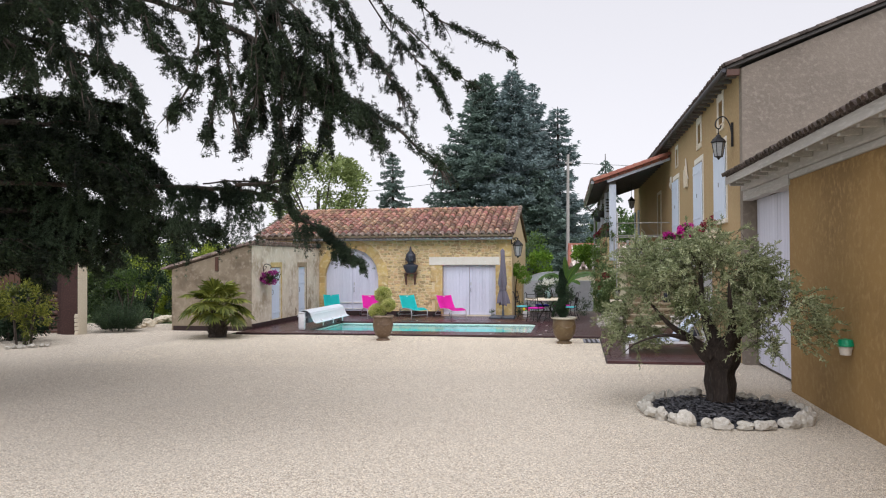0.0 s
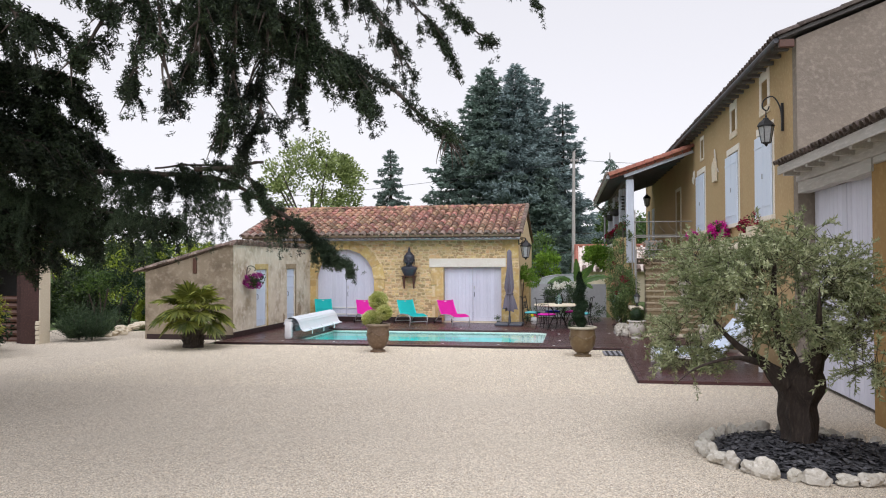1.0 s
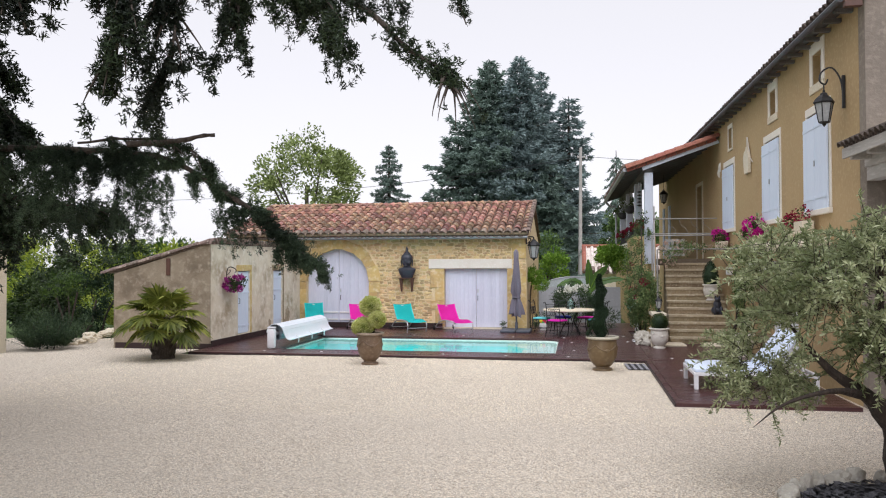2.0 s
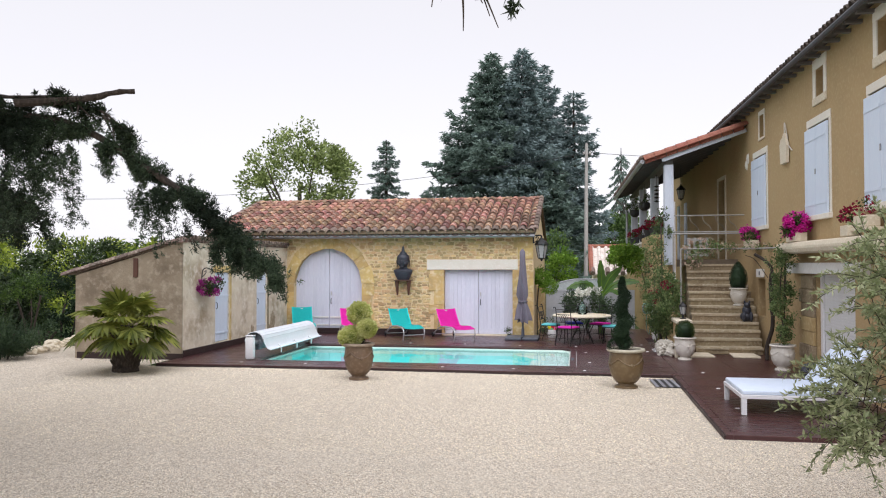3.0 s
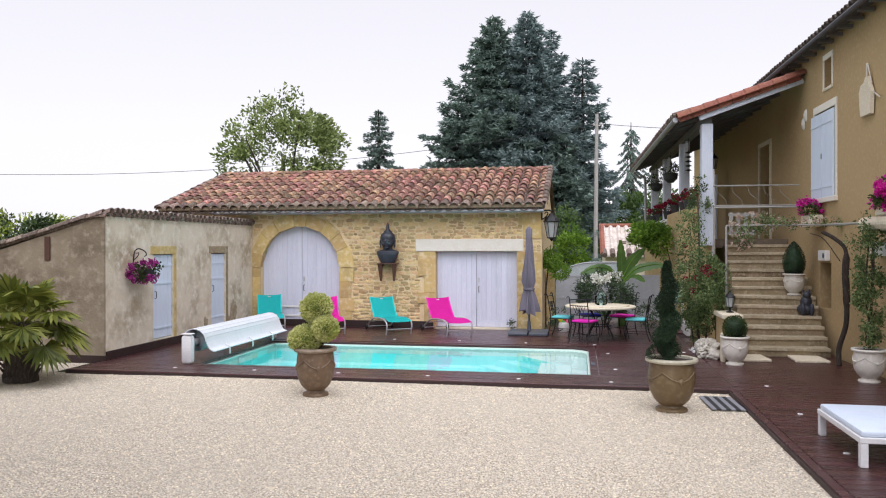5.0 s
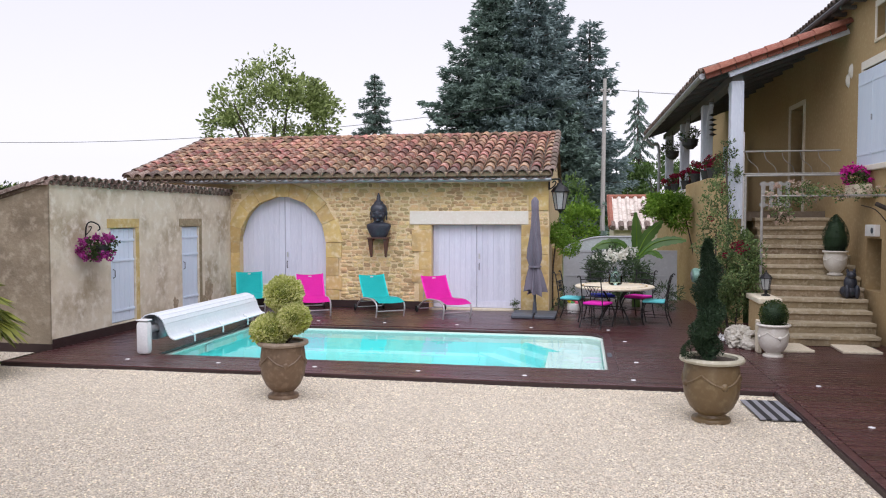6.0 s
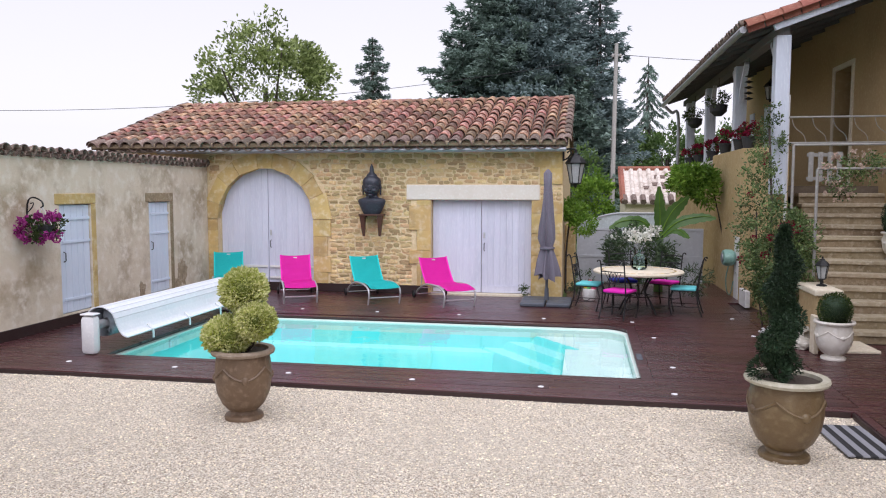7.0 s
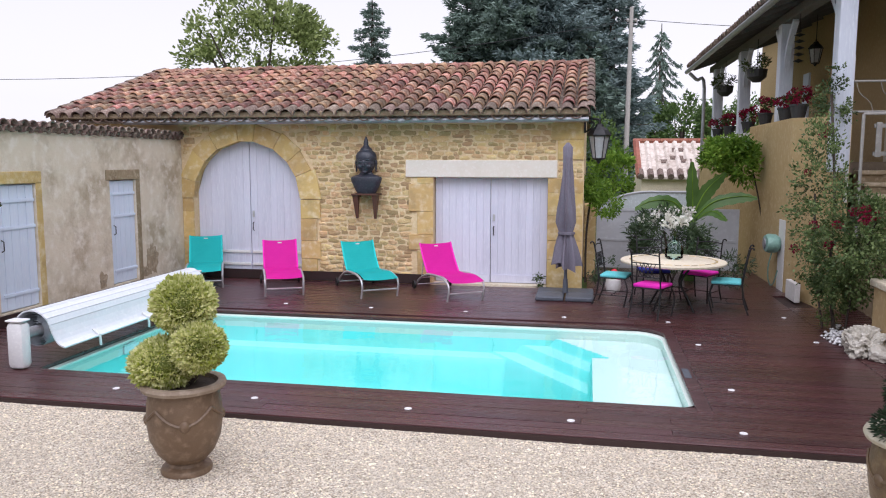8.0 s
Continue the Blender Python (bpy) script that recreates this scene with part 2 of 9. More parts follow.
M_TURQ = surface("turquoise_mesh_fabric", (0.0, 0.60, 0.59), (0.0, 0.54, 0.53), (0.02, 0.66, 0.64), 0.75, coarse=3, fine=60, bump=0.15, bump_scale=300)
M_PINK = surface("magenta_mesh_fabric", (0.84, 0.012, 0.44), (0.75, 0.01, 0.38), (0.88, 0.03, 0.50), 0.75, coarse=3, fine=60, bump=0.15, bump_scale=300)
M_CUSH_T = surface("turquoise_cushion", (0.12, 0.52, 0.55), rough=0.9, fine=60, bump=0.1)
M_CUSH_P = surface("magenta_cushion", (0.74, 0.02, 0.42), rough=0.9, fine=60, bump=0.1)
M_CUSH_B = surface("deep_blue_cushion", (0.02, 0.03, 0.30), rough=0.9, fine=60, bump=0.1)
M_ALU = surface("brushed_grey_frame", (0.52, 0.52, 0.53), rough=0.4, metal=0.55, bump=0.0)
M_GREYCLOTH = surface("grey_parasol_canvas", (0.155, 0.14, 0.175), (0.11, 0.10, 0.13), (0.20, 0.185, 0.22), 0.9, coarse=3, fine=50, bump=0.2, stretch=(3, 3, 0.6))
M_GRAPHITE = surface("graphite_plastic", (0.075, 0.085, 0.105), rough=0.5, bump=0.1)
M_TERRA = surface("glazed_brown_stoneware", (0.150, 0.095, 0.055), (0.085, 0.055, 0.033), (0.23, 0.155, 0.10), 0.5, coarse=4, fine=16, bump=0.3, bump_scale=25, stain=0.8)
M_TERRA_OCHRE = surface("glazed_ochre_stoneware", (0.1403, 0.0918, 0.0425), (0.0765, 0.0476, 0.0255), (0.1997, 0.1445, 0.0723), 0.4, coarse=3, fine=12, bump=0.3, bump_scale=25, stain=0.8)
M_OCHRE_RIM = surface("pale_green_worn_rim", (0.43, 0.40, 0.30), (0.30, 0.27, 0.19), (0.52, 0.49, 0.40), 0.5, coarse=6, fine=18, bump=0.3)
M_TERRA_RIM = surface("pale_worn_stoneware", (0.26, 0.20, 0.145), (0.15, 0.10, 0.065), (0.36, 0.29, 0.22), 0.6, coarse=6, fine=18, bump=0.3)
M_URN = surface("white_glazed_urn", (0.66, 0.62, 0.55), (0.48, 0.44, 0.38), (0.74, 0.71, 0.66), 0.45, coarse=5, fine=16, bump=0.15)
# The water's tint by depth is put into the shell colours
M_POOL = surface("pool_shell_deep_tint", (0.185, 0.80, 0.765), (0.155, 0.755, 0.725), (0.215, 0.83, 0.795), 0.5, coarse=0.4, fine=1.5, bump=0.0)
M_POOL_STEP = surface("pool_tread_light_tint", (0.33, 0.84, 0.81), (0.30, 0.81, 0.785), (0.37, 0.86, 0.83), 0.5, coarse=0.7, fine=2, bump=0.0)
M_POOL_PALE = surface("pool_shelf_faint_tint", (0.79, 0.88, 0.84), (0.75, 0.87, 0.83), (0.82, 0.89, 0.85), 0.5, coarse=0.7, fine=2, bump=0.0)
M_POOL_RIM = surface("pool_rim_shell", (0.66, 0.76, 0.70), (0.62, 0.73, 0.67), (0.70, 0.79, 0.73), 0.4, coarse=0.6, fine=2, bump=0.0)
M_WATER = glass_sheet("pool_water", (0.86, 0.985, 0.985), ripple=0.12, ripple_scale=2.2)
M_BOTTLE = glass_sheet("green_bottle_glass", (0.78, 0.93, 0.90))
M_COVER = surface("white_pool_slat", (0.70, 0.74, 0.78), (0.62, 0.66, 0.70), (0.76, 0.79, 0.82), 0.35, coarse=2, fine=20, bump=0.0)
# Near-black colour put behind openings to stand for the shade inside
M_DARK = surface("interior_shade_black", (0.02, 0.018, 0.016), rough=0.9, bump=0)
M_DARKGLASS = surface("dim_pane", (0.10, 0.10, 0.09), rough=0.15, bump=0)
M_CONCRETE = surface("concrete_pole", (0.34, 0.32, 0.30), rough=0.9, bump=0.2)
M_ROCK = surface("white_limestone_rock", (0.47, 0.44, 0.375), (0.27, 0.245, 0.20), (0.60, 0.575, 0.52), 0.95, coarse=6, fine=22, bump=0.6, bump_scale=30, vary="object", amount=0.12)
M_PEBBLE = surface("white_pebble", (0.66, 0.66, 0.66), rough=0.7, vary="island", amount=0.2, bump=0)
# Red brick darkened so the cedar's shade is in its colour
M_BRICK = surface("shade_darkened_red_brick", (0.05, 0.024, 0.018), (0.03, 0.016, 0.013), (0.085, 0.045, 0.034), 0.92, vary="island", amount=0.35, bump=0.4)
M_BARK = surface("dark_bark", (0.05, 0.038, 0.03), (0.022, 0.017, 0.013), (0.10, 0.08, 0.065), 0.95, coarse=5, fine=18, bump=1.0, bump_scale=18, stretch=(2, 2, 0.5))
M_BARK_OLIVE = surface("olive_bark", (0.030, 0.021, 0.016), (0.010, 0.007, 0.006), (0.060, 0.044, 0.034), 0.95, coarse=6, fine=18, bump=1.0, bump_scale=14, stretch=(2, 2, 0.5))
# A paler green than the cedar's other needles, for its low limb
M_CEDAR_PALE = leafy("cedar_paler_needles", (0.020, 0.038, 0.022), (0.11, 0.165, 0.092), 0.6, 0.25, 0.3)
M_HEDGE_GOLD = leafy("golden_hedge_leaves", (0.13, 0.19, 0.018), (0.48, 0.55, 0.08), 0.5, 0.4, 0.2)
M_CEDAR = leafy("cedar_needles", (0.008, 0.017, 0.008), (0.042, 0.068, 0.028), 0.6, 0.15)
M_OLIVE = leafy("olive_leaves", (0.19, 0.235, 0.10), (0.55, 0.575, 0.36), 0.5, 0.35, 0.2)
M_BOX = leafy("variegated_leaves", (0.36, 0.42, 0.055), (1.0, 0.97, 0.60), 0.5, 0.45, 0.0)
# Even darker green for the solid balls under the leaf blades
M_BOX_CORE = leafy("topiary_core_green", (0.16, 0.20, 0.04), (0.16, 0.20, 0.04), 0.6, 0.1, 0.1)
M_SPIRAL = leafy("dark_conifer_leaves", (0.012, 0.030, 0.012), (0.030, 0.062, 0.026), 0.6, 0.15)
M_BUXUS = leafy("box_ball_leaves", (0.026, 0.048, 0.011), (0.085, 0.12, 0.028), 0.5, 0.2)
M_ROSE = leafy("rose_leaves", (0.045, 0.085, 0.024), (0.25, 0.335, 0.125), 0.5, 0.3)
M_WISTERIA = leafy("wisteria_leaves", (0.10, 0.22, 0.025), (0.36, 0.56, 0.09), 0.5, 0.45, 0.25)
M_OLEANDER = leafy("oleander_leaves", (0.03, 0.06, 0.025), (0.12, 0.18, 0.09), 0.5, 0.2)
M_PALM = leafy("palm_leaves", (0.075, 0.105, 0.016), (0.34, 0.36, 0.075), 0.45, 0.35, 0.2)
M_BANANA = leafy("banana_leaves", (0.075, 0.16, 0.04), (0.17, 0.29, 0.085), 0.4, 0.35, 0.2)
M_HEDGE = leafy("hedge_leaves", (0.028, 0.065, 0.012), (0.12, 0.20, 0.035), 0.55, 0.3)
M_WALNUT = leafy("broad_leaves", (0.125, 0.175, 0.045), (0.40, 0.47, 0.18), 0.55, 0.35)
M_FIR = leafy("blue_fir_needles", (0.125, 0.178, 0.175), (0.30, 0.38, 0.375), 0.6, 0.25, 0.12)
M_FIR_GREEN = leafy("dark_fir_needles", (0.105, 0.155, 0.128), (0.245, 0.33, 0.28), 0.6, 0.25, 0.15)
# Shrub leaves darkened so the shade under the cedar is in their colour
M_SHRUB_DARKENED = leafy("shade_darkened_shrub_leaves", (0.018, 0.036, 0.011), (0.075, 0.12, 0.032), 0.5, 0.2)
M_WOODS = leafy("far_tree_leaves", (0.06, 0.115, 0.03), (0.17, 0.26, 0.08), 0.55, 0.35, 0.2)
M_ROSEMARY = leafy("rosemary_needles", (0.02, 0.045, 0.02), (0.085, 0.135, 0.06), 0.6, 0.15)
M_GOLDEN = leafy("golden_green_leaves", (0.05, 0.075, 0.012), (0.33, 0.34, 0.055), 0.5, 0.35, 0.2)
M_FL_PINK = leafy("magenta_petals", (0.55, 0.01, 0.26), (0.85, 0.05, 0.50), 0.6, 0.3, 0.1)
M_FL_PURPLE = leafy("purple_petals", (0.30, 0.02, 0.20), (0.75, 0.12, 0.50), 0.6, 0.3, 0.2)
M_FL_RED = leafy("red_petals", (0.17, 0.004, 0.025), (0.38, 0.010, 0.06), 0.6, 0.3, 0.1)
M_FL_WHITE = leafy("white_petals", (0.70, 0.70, 0.62), (0.85, 0.85, 0.80), 0.6, 0.3, 0.1)
M_FL_PALE = leafy("pale_pink_petals", (0.45, 0.30, 0.24), (0.62, 0.52, 0.42), 0.6, 0.3, 0.1)


# ---- helpers for shapes ----
def thing(name, label, category, m=None, group="", kind=""):
    e = new(name)
    e.matrix_basis = m or Matrix()
    return tagged(e, label, category, group, kind)


def to_mesh(name, bm, mat, smooth):
    me = bpy.data.meshes.new(name)
    bmesh.ops.recalc_face_normals(bm, faces=bm.faces)
    bm.to_mesh(me)
    bm.free()
    me.materials.append(mat)
    if smooth:
        me.shade_smooth()
        me.set_sharp_from_angle(angle=radians(40))
    return me


def part(name, bm, mat, parent, label="", smooth=False):
    me = bm if isinstance(bm, bpy.types.Mesh) else to_mesh(name, bm, mat, smooth)
    ob = new(name, me)
    ob.parent = parent
    return tagged(ob, label)


def solo(name, bm, mat, label, category, m=None, group="", kind="", smooth=False):
    me = bm if isinstance(bm, bpy.types.Mesh) else to_mesh(name, bm, mat, smooth)
    ob = new(name, me)
    ob.matrix_basis = m or Matrix()
    return tagged(ob, label, category, group, kind)


def box(bm, x0, x1, y0, y1, z0, z1, bevel=0.0, m=None):
    r = bmesh.ops.create_cube(bm, size=1)
    mm = Matrix.Translation(((x0 + x1) / 2, (y0 + y1) / 2, (z0 + z1) / 2)) @ Matrix.Diagonal((x1 - x0, y1 - y0, z1 - z0, 1))
    vs = r["verts"]
    bmesh.ops.transform(bm, matrix=(m or Matrix()) @ mm, verts=vs)
    if bevel:
        bmesh.ops.bevel(bm, geom=list({e for v in vs for e in v.link_edges}), offset=bevel, segments=2, affect="EDGES", profile=0.5)
    return bm


def B(*a, **k):
    return box(bmesh.new(), *a, **k)


def tube(bm, pts, r, seg=8, cap=True):
    """A tube through points; r is a radius or a list of radii."""
    pts = [Vector(p) for p in pts]
    rs = r if isinstance(r, (list, tuple)) else [r] * len(pts)
    rings, up = [], None
    for i, p in enumerate(pts):
        d = (pts[min(i + 1, len(pts) - 1)] - pts[max(i - 1, 0)]).normalized()
        if up is None:
            up = d.orthogonal().normalized()
        up = (up - d * up.dot(d)).normalized()
        side = d.cross(up)
        rings.append([bm.verts.new(p + (up * math.cos(a) + side * math.sin(a)) * rs[i]) for a in (2 * math.pi * k / seg for k in range(seg))])
    for a, b in zip(rings, rings[1:]):
        for k in range(seg):
            bm.faces.new((a[k], a[(k + 1) % seg], b[(k + 1) % seg], b[k]))
    if cap:
        bm.faces.new(rings[0][::-1])
        bm.faces.new(rings[-1])
    return bm


def T(pts, r, seg=8):
    return tube(bmesh.new(), pts, r, seg)


def lathe(bm, profile, seg=28, m=None):
    """Turns (radius, height) pairs round z."""
    m = m or Matrix()
    rings = []
    for r, z in profile:
        rings.append([bm.verts.new(m @ Vector((max(r, 1e-4) * math.cos(2 * math.pi * k / seg), max(r, 1e-4) * math.sin(2 * math.pi * k / seg), z))) for k in range(seg)])
    for a, b in zip(rings, rings[1:]):
        for k in range(seg):
            bm.faces.new((a[k], a[(k + 1) % seg], b[(k + 1) % seg], b[k]))
    bm.faces.new(rings[0][::-1])
    bm.faces.new(rings[-1])
    return bm


def bend(points, n):
    """A smooth run of n points through a few (Catmull-Rom)."""
    p = [np.array(q, float) for q in points]
    p = [2 * p[0] - p[1]] + p + [2 * p[-1] - p[-2]]
    out = []
    for t in np.linspace(0, len(p) - 3 - 1e-6, n):
        i = int(t)
        f, (a, b, c, d) = t - i, p[i:i + 4]
        out.append(0.5 * (2 * b + (c - a) * f + (2 * a - 5 * b + 4 * c - d) * f * f + (3 * b - a - 3 * c + d) * f ** 3))
    return out


def raw_mesh(name, verts, faces, mat, smooth=False):
    me = bpy.data.meshes.new(name)
    me.from_pydata(verts, [], faces)
    me.materials.append(mat)
    if smooth:
        me.shade_smooth()
    return me


def quads_mesh(name, quads, mat):
    """A mesh of loose four-cornered blades from an array (n, 4, 3)."""
    q = np.asarray(quads, np.float32)
    n = len(q)
    me = bpy.data.meshes.new(name)
    me.vertices.add(n * 4)
    me.vertices.foreach_set("co", q.reshape(-1))
    me.loops.add(n * 4)
    me.loops.foreach_set("vertex_index", np.arange(n * 4, dtype=np.int32))
    me.polygons.add(n)
    me.polygons.foreach_set("loop_start", np.arange(0, n * 4, 4, dtype=np.int32))
    me.update(calc_edges=True)
    me.materials.append(mat)
    return me


def unit(v):
    return v / np.maximum(np.linalg.norm(v, axis=-1, keepdims=True), 1e-6)


def blades(at, along, length, width, spread=0.5, seed=1):
    """Leaf blades at points, roughly along directions: pointed four-cornered leaves."""
    g = np.random.default_rng(seed)
    n = len(at)
    d = unit(along + g.normal(0, spread, (n, 3)))
    s = unit(np.cross(d, g.normal(0, 1, (n, 3))))
    ln = (length * g.uniform(0.65, 1.25, n))[:, None]
    w = (width * g.uniform(0.7, 1.2, n))[:, None]
    return np.stack([at, at + d * ln * 0.45 + s * w / 2, at + d * ln, at + d * ln * 0.45 - s * w / 2], 1)


def needles_mesh(name, at, along, length, width, spread, seed, mat):
    """A mesh of loose three-cornered needles at points, roughly along directions."""
    g = np.random.default_rng(seed)
    n = len(at)
    d = unit(along + g.normal(0, spread, (n, 3)))
    sd = unit(np.cross(d, g.normal(0, 1, (n, 3)))) * (width * g.uniform(0.7, 1.2, n) / 2)[:, None]
    tip = at + d * (length * g.uniform(0.65, 1.25, n))[:, None]
    me = bpy.data.meshes.new(name)
    me.vertices.add(n * 3)
    me.vertices.foreach_set("co", np.stack([at - sd, at + sd, tip], 1).astype(np.float32).reshape(-1))
    me.loops.add(n * 3)
    me.loops.foreach_set("vertex_index", np.arange(n * 3, dtype=np.int32))
    me.polygons.add(n)
    me.polygons.foreach_set("loop_start", np.arange(0, n * 3, 3, dtype=np.int32))
    me.update(calc_edges=True)
    me.materials.append(mat)
    return me


def in_ball(n, centre, radii, seed=1, shell=0.0):
    """Points in an ellipsoid, pushed to its outside by shell (0 to 1); with outward directions."""
    g = np.random.default_rng(seed)
    d = unit(g.normal(0, 1, (n, 3)))
    r = g.uniform(0, 1, n) ** (1 / 3)
    r = shell + (1 - shell) * r
    return np.array(centre) + d * r[:, None] * np.array(radii), d


def clumpy(n, centre, radii, seed, clumps=30, size=0.3, shell=0.6):
    """Points gathered in clumps over an ellipsoid, so that the outline is uneven and has gaps."""
    g = np.random.default_rng(seed)
    cs, _ = in_ball(clumps, centre, radii, seed + 1, shell)
    k = g.integers(0, clumps, n)
    sz = g.uniform(0.6, 1.3, clumps) * size
    p = cs[k] + unit(g.normal(0, 1, (n, 3))) * (g.uniform(0, 1, n) ** 0.5 * sz[k])[:, None]
    return p, unit(p - np.array(centre) + g.normal(0, 0.1, (n, 3)))


def pierced(bm, face, back, a0, a1, z0, z1, openings, to):
    """A wall of one connected mesh from a0 to a1 and z0 to z1 with rectangular openings (a, b, low, high). to(a, depth, z) gives the place."""
    aa = sorted({a0, a1, *(v for o in openings for v in o[:2] if a0 < v < a1)})
    zz = sorted({z0, z1, *(v for o in openings for v in o[2:] if z0 < v < z1)})
    solid = {}
    for i in range(len(aa) - 1):
        for j in range(len(zz) - 1):
            ca, cz = (aa[i] + aa[i + 1]) / 2, (zz[j] + zz[j + 1]) / 2
            solid[i, j] = not any(o[0] < ca < o[1] and o[2] < cz < o[3] for o in openings)
    vs = {}

    def vert(i, j, d):
        if (i, j, d) not in vs:
            vs[i, j, d] = bm.verts.new(to(aa[i], face if d == 0 else back, zz[j]))
        return vs[i, j, d]
    for (i, j), on in solid.items():
        if not on:
            continue
        q = ((i, j), (i + 1, j), (i + 1, j + 1), (i, j + 1))
        bm.faces.new([vert(*p, 0) for p in q])
        bm.faces.new([vert(*p, 1) for p in reversed(q)])
        for p, r, nb in ((q[0], q[1], (i, j - 1)), (q[1], q[2], (i + 1, j)), (q[2], q[3], (i, j + 1)), (q[3], q[0], (i - 1, j))):
            if not solid.get(nb):
                bm.faces.new((vert(*p, 0), vert(*p, 1), vert(*r, 1), vert(*r, 0)))
    return bm


# ---- ground ----
GZ, DZ = 0.05, 0.115


def bank(x, yy):
    """The gravel lies a little higher where it was raked against the deck's edge."""
    d1 = 20.83 - yy if x < 2.1 else 99
    d2 = max(2.0 - x, 15.7 - yy)
    return 0.004 * max(0.0, 1 - max(0.0, min(d1, d2)) / 0.55) if x > -9 else 0.0


def sheet(name, xs, ys, keep, z, mat, label, category, wave=0.0):
    """One sheet of cells on the lines xs, ys; cells whose middle fails keep() are left open."""
    bm = bmesh.new()
    vs = {(i, j): bm.verts.new((x, yy, z)) for i, x in enumerate(xs) for j, yy in enumerate(ys)}
    for i in range(len(xs) - 1):
        for j in range(len(ys) - 1):
            if keep((xs[i] + xs[i + 1]) / 2, (ys[j] + ys[j + 1]) / 2):
                bm.faces.new((vs[i, j], vs[i + 1, j], vs[i + 1, j + 1], vs[i, j + 1]))
    bmesh.ops.delete(bm, geom=[v for v in bm.verts if not v.link_faces], context="VERTS")
    if wave:
        for v in bm.verts:
            v.co.z += wave * noise.noise(v.co * 0.6) + bank(v.co.x, v.co.y)
    return solo(name, bm, mat, label, category, kind="structure", smooth=True)


sheet("ground", [-500, -60, -6.95, 0.25, 60, 500], [-400, -20, 21.55, 25.25, 70, 900], lambda x, yy: not (-6.95 < x < 0.25 and 21.55 < yy < 25.25), GZ - 0.03, M_GRASS, "rough green grass and earth reaching the horizon", "ground")
sheet("gravel_court", list(np.linspace(-16, 1.2, 40)) + [1.45, 1.72, 2.0, 2.4, 3.0, 3.8, 4.5, 5.2], list(np.linspace(-14, 15.2, 66)) + list(np.linspace(15.5, 16.1, 4)) + list(np.linspace(16.5, 20.1, 9)) + [20.28, 20.55, 20.82, 20.9] + [21.9, 23.0, 24.2], lambda x, yy: yy < 20.9 or x < -9.0, GZ, M_GRAVEL, "pale beige gravel courtyard raked nearly level", "gravel", 0.012)

# ---- barn beside the pool ----
WY = 28.16
ARCH_X, ARCH_R, SPRING = -7.335, 1.085, 1.64
GL, GR, GT = -3.71, -1.66, 2.06
barn = thing("barn", "long low stone barn with a canal tile roof and lilac-white doors", "barn")


def barn_wall():
    bm = bmesh.new()
    y0, y1, top = WY, WY + 0.45, 3.06
    for x0, x1, z0, z1 in ((-11.1, ARCH_X - ARCH_R, 0, top), (ARCH_X + ARCH_R, GL, 0, top), (GR, -1.04, 0, top), (GL, GR, GT, top)):
        box(bm, x0, x1, y0, y1, z0, z1)
    n = 28
    for i in range(n):
        a0, a1 = math.pi * i / n, math.pi * (i + 1) / n
        x0, x1 = ARCH_X - ARCH_R * math.cos(a0), ARCH_X - ARCH_R * math.cos(a1)
        z0, z1 = SPRING + ARCH_R * math.sin(a0), SPRING + ARCH_R * math.sin(a1)
        vs = [bm.verts.new(p) for p in ((x0, y0, z0), (x1, y0, z1), (x1, y0, top), (x0, y0, top), (x0, y1, z0), (x1, y1, z1), (x1, y1, top), (x0, y1, top))]
        for f in ((0, 1, 2, 3), (4, 7, 6, 5), (0, 4, 5, 1), (2, 6, 7, 3)):
            bm.faces.new([vs[k] for k in f])
    # side and back walls
    box(bm, -1.49, -1.04, WY + 0.45, 35.4, 0, 3.3)
    box(bm, -11.1, -10.65, WY + 0.45, 35.4, 0, 3.3)
    box(bm, -11.1, -1.04, 35.4, 35.8, 0, 3.3)
    vs = [bm.verts.new(p) for p in ((-1.05, WY + 0.02, 3.05), (-1.05, 35.8, 3.05), (-1.05, 31.8, 4.33), (-1.48, WY + 0.02, 3.05), (-1.48, 35.8, 3.05), (-1.48, 31.8, 4.33))]
    bm.faces.new(vs[:3]), bm.faces.new(vs[3:]), bm.faces.new((vs[0], vs[2], vs[5], vs[3])), bm.faces.new((vs[1], vs[4], vs[5], vs[2]))
    return bm


barn_face = part("wall", barn_wall(), M_MORTAR, barn, "lime-mortared rubble wall")


def plank_door(name, parent, x0, x1, y, z0, top_at, n, mat, rails=(), label=""):
    """A boarded door facing the court: its boards, rails across and a handle. top_at(x) is its height at x."""
    d = part(name, B(x0, x1, y + 0.035, y + 0.05, z0, min(top_at(x0 + 0.02), top_at(x1 - 0.02))), M_LILAC, parent, label)
    w = (x1 - x0) / n
    for i in range(n):
        a, b = x0 + i * w + 0.0012, x0 + (i + 1) * w - 0.0012
        yj = y + rnd.uniform(-0.003, 0.003)
        bm = bmesh.new()
        vs = [bm.verts.new(p) for p in ((a, yj, z0), (b, yj, z0), (b, yj, top_at(b)), (a, yj, top_at(a)), (a, yj + 0.034, z0), (b, yj + 0.034, z0), (b, yj + 0.034, top_at(b)), (a, yj + 0.034, top_at(a)))]
        for f in ((0, 1, 2, 3), (7, 6, 5, 4), (0, 4, 5, 1), (1, 5, 6, 2), (2, 6, 7, 3), (3, 7, 4, 0)):
            bm.faces.new([vs[k] for k in f])
        part("plank", bm, mat, d)
    for z in rails:
        part("rail", B(x0 + 0.01, x1 - 0.01, y - 0.022, y - 0.004, z, z + 0.07, 0.004), mat, d)
    return d


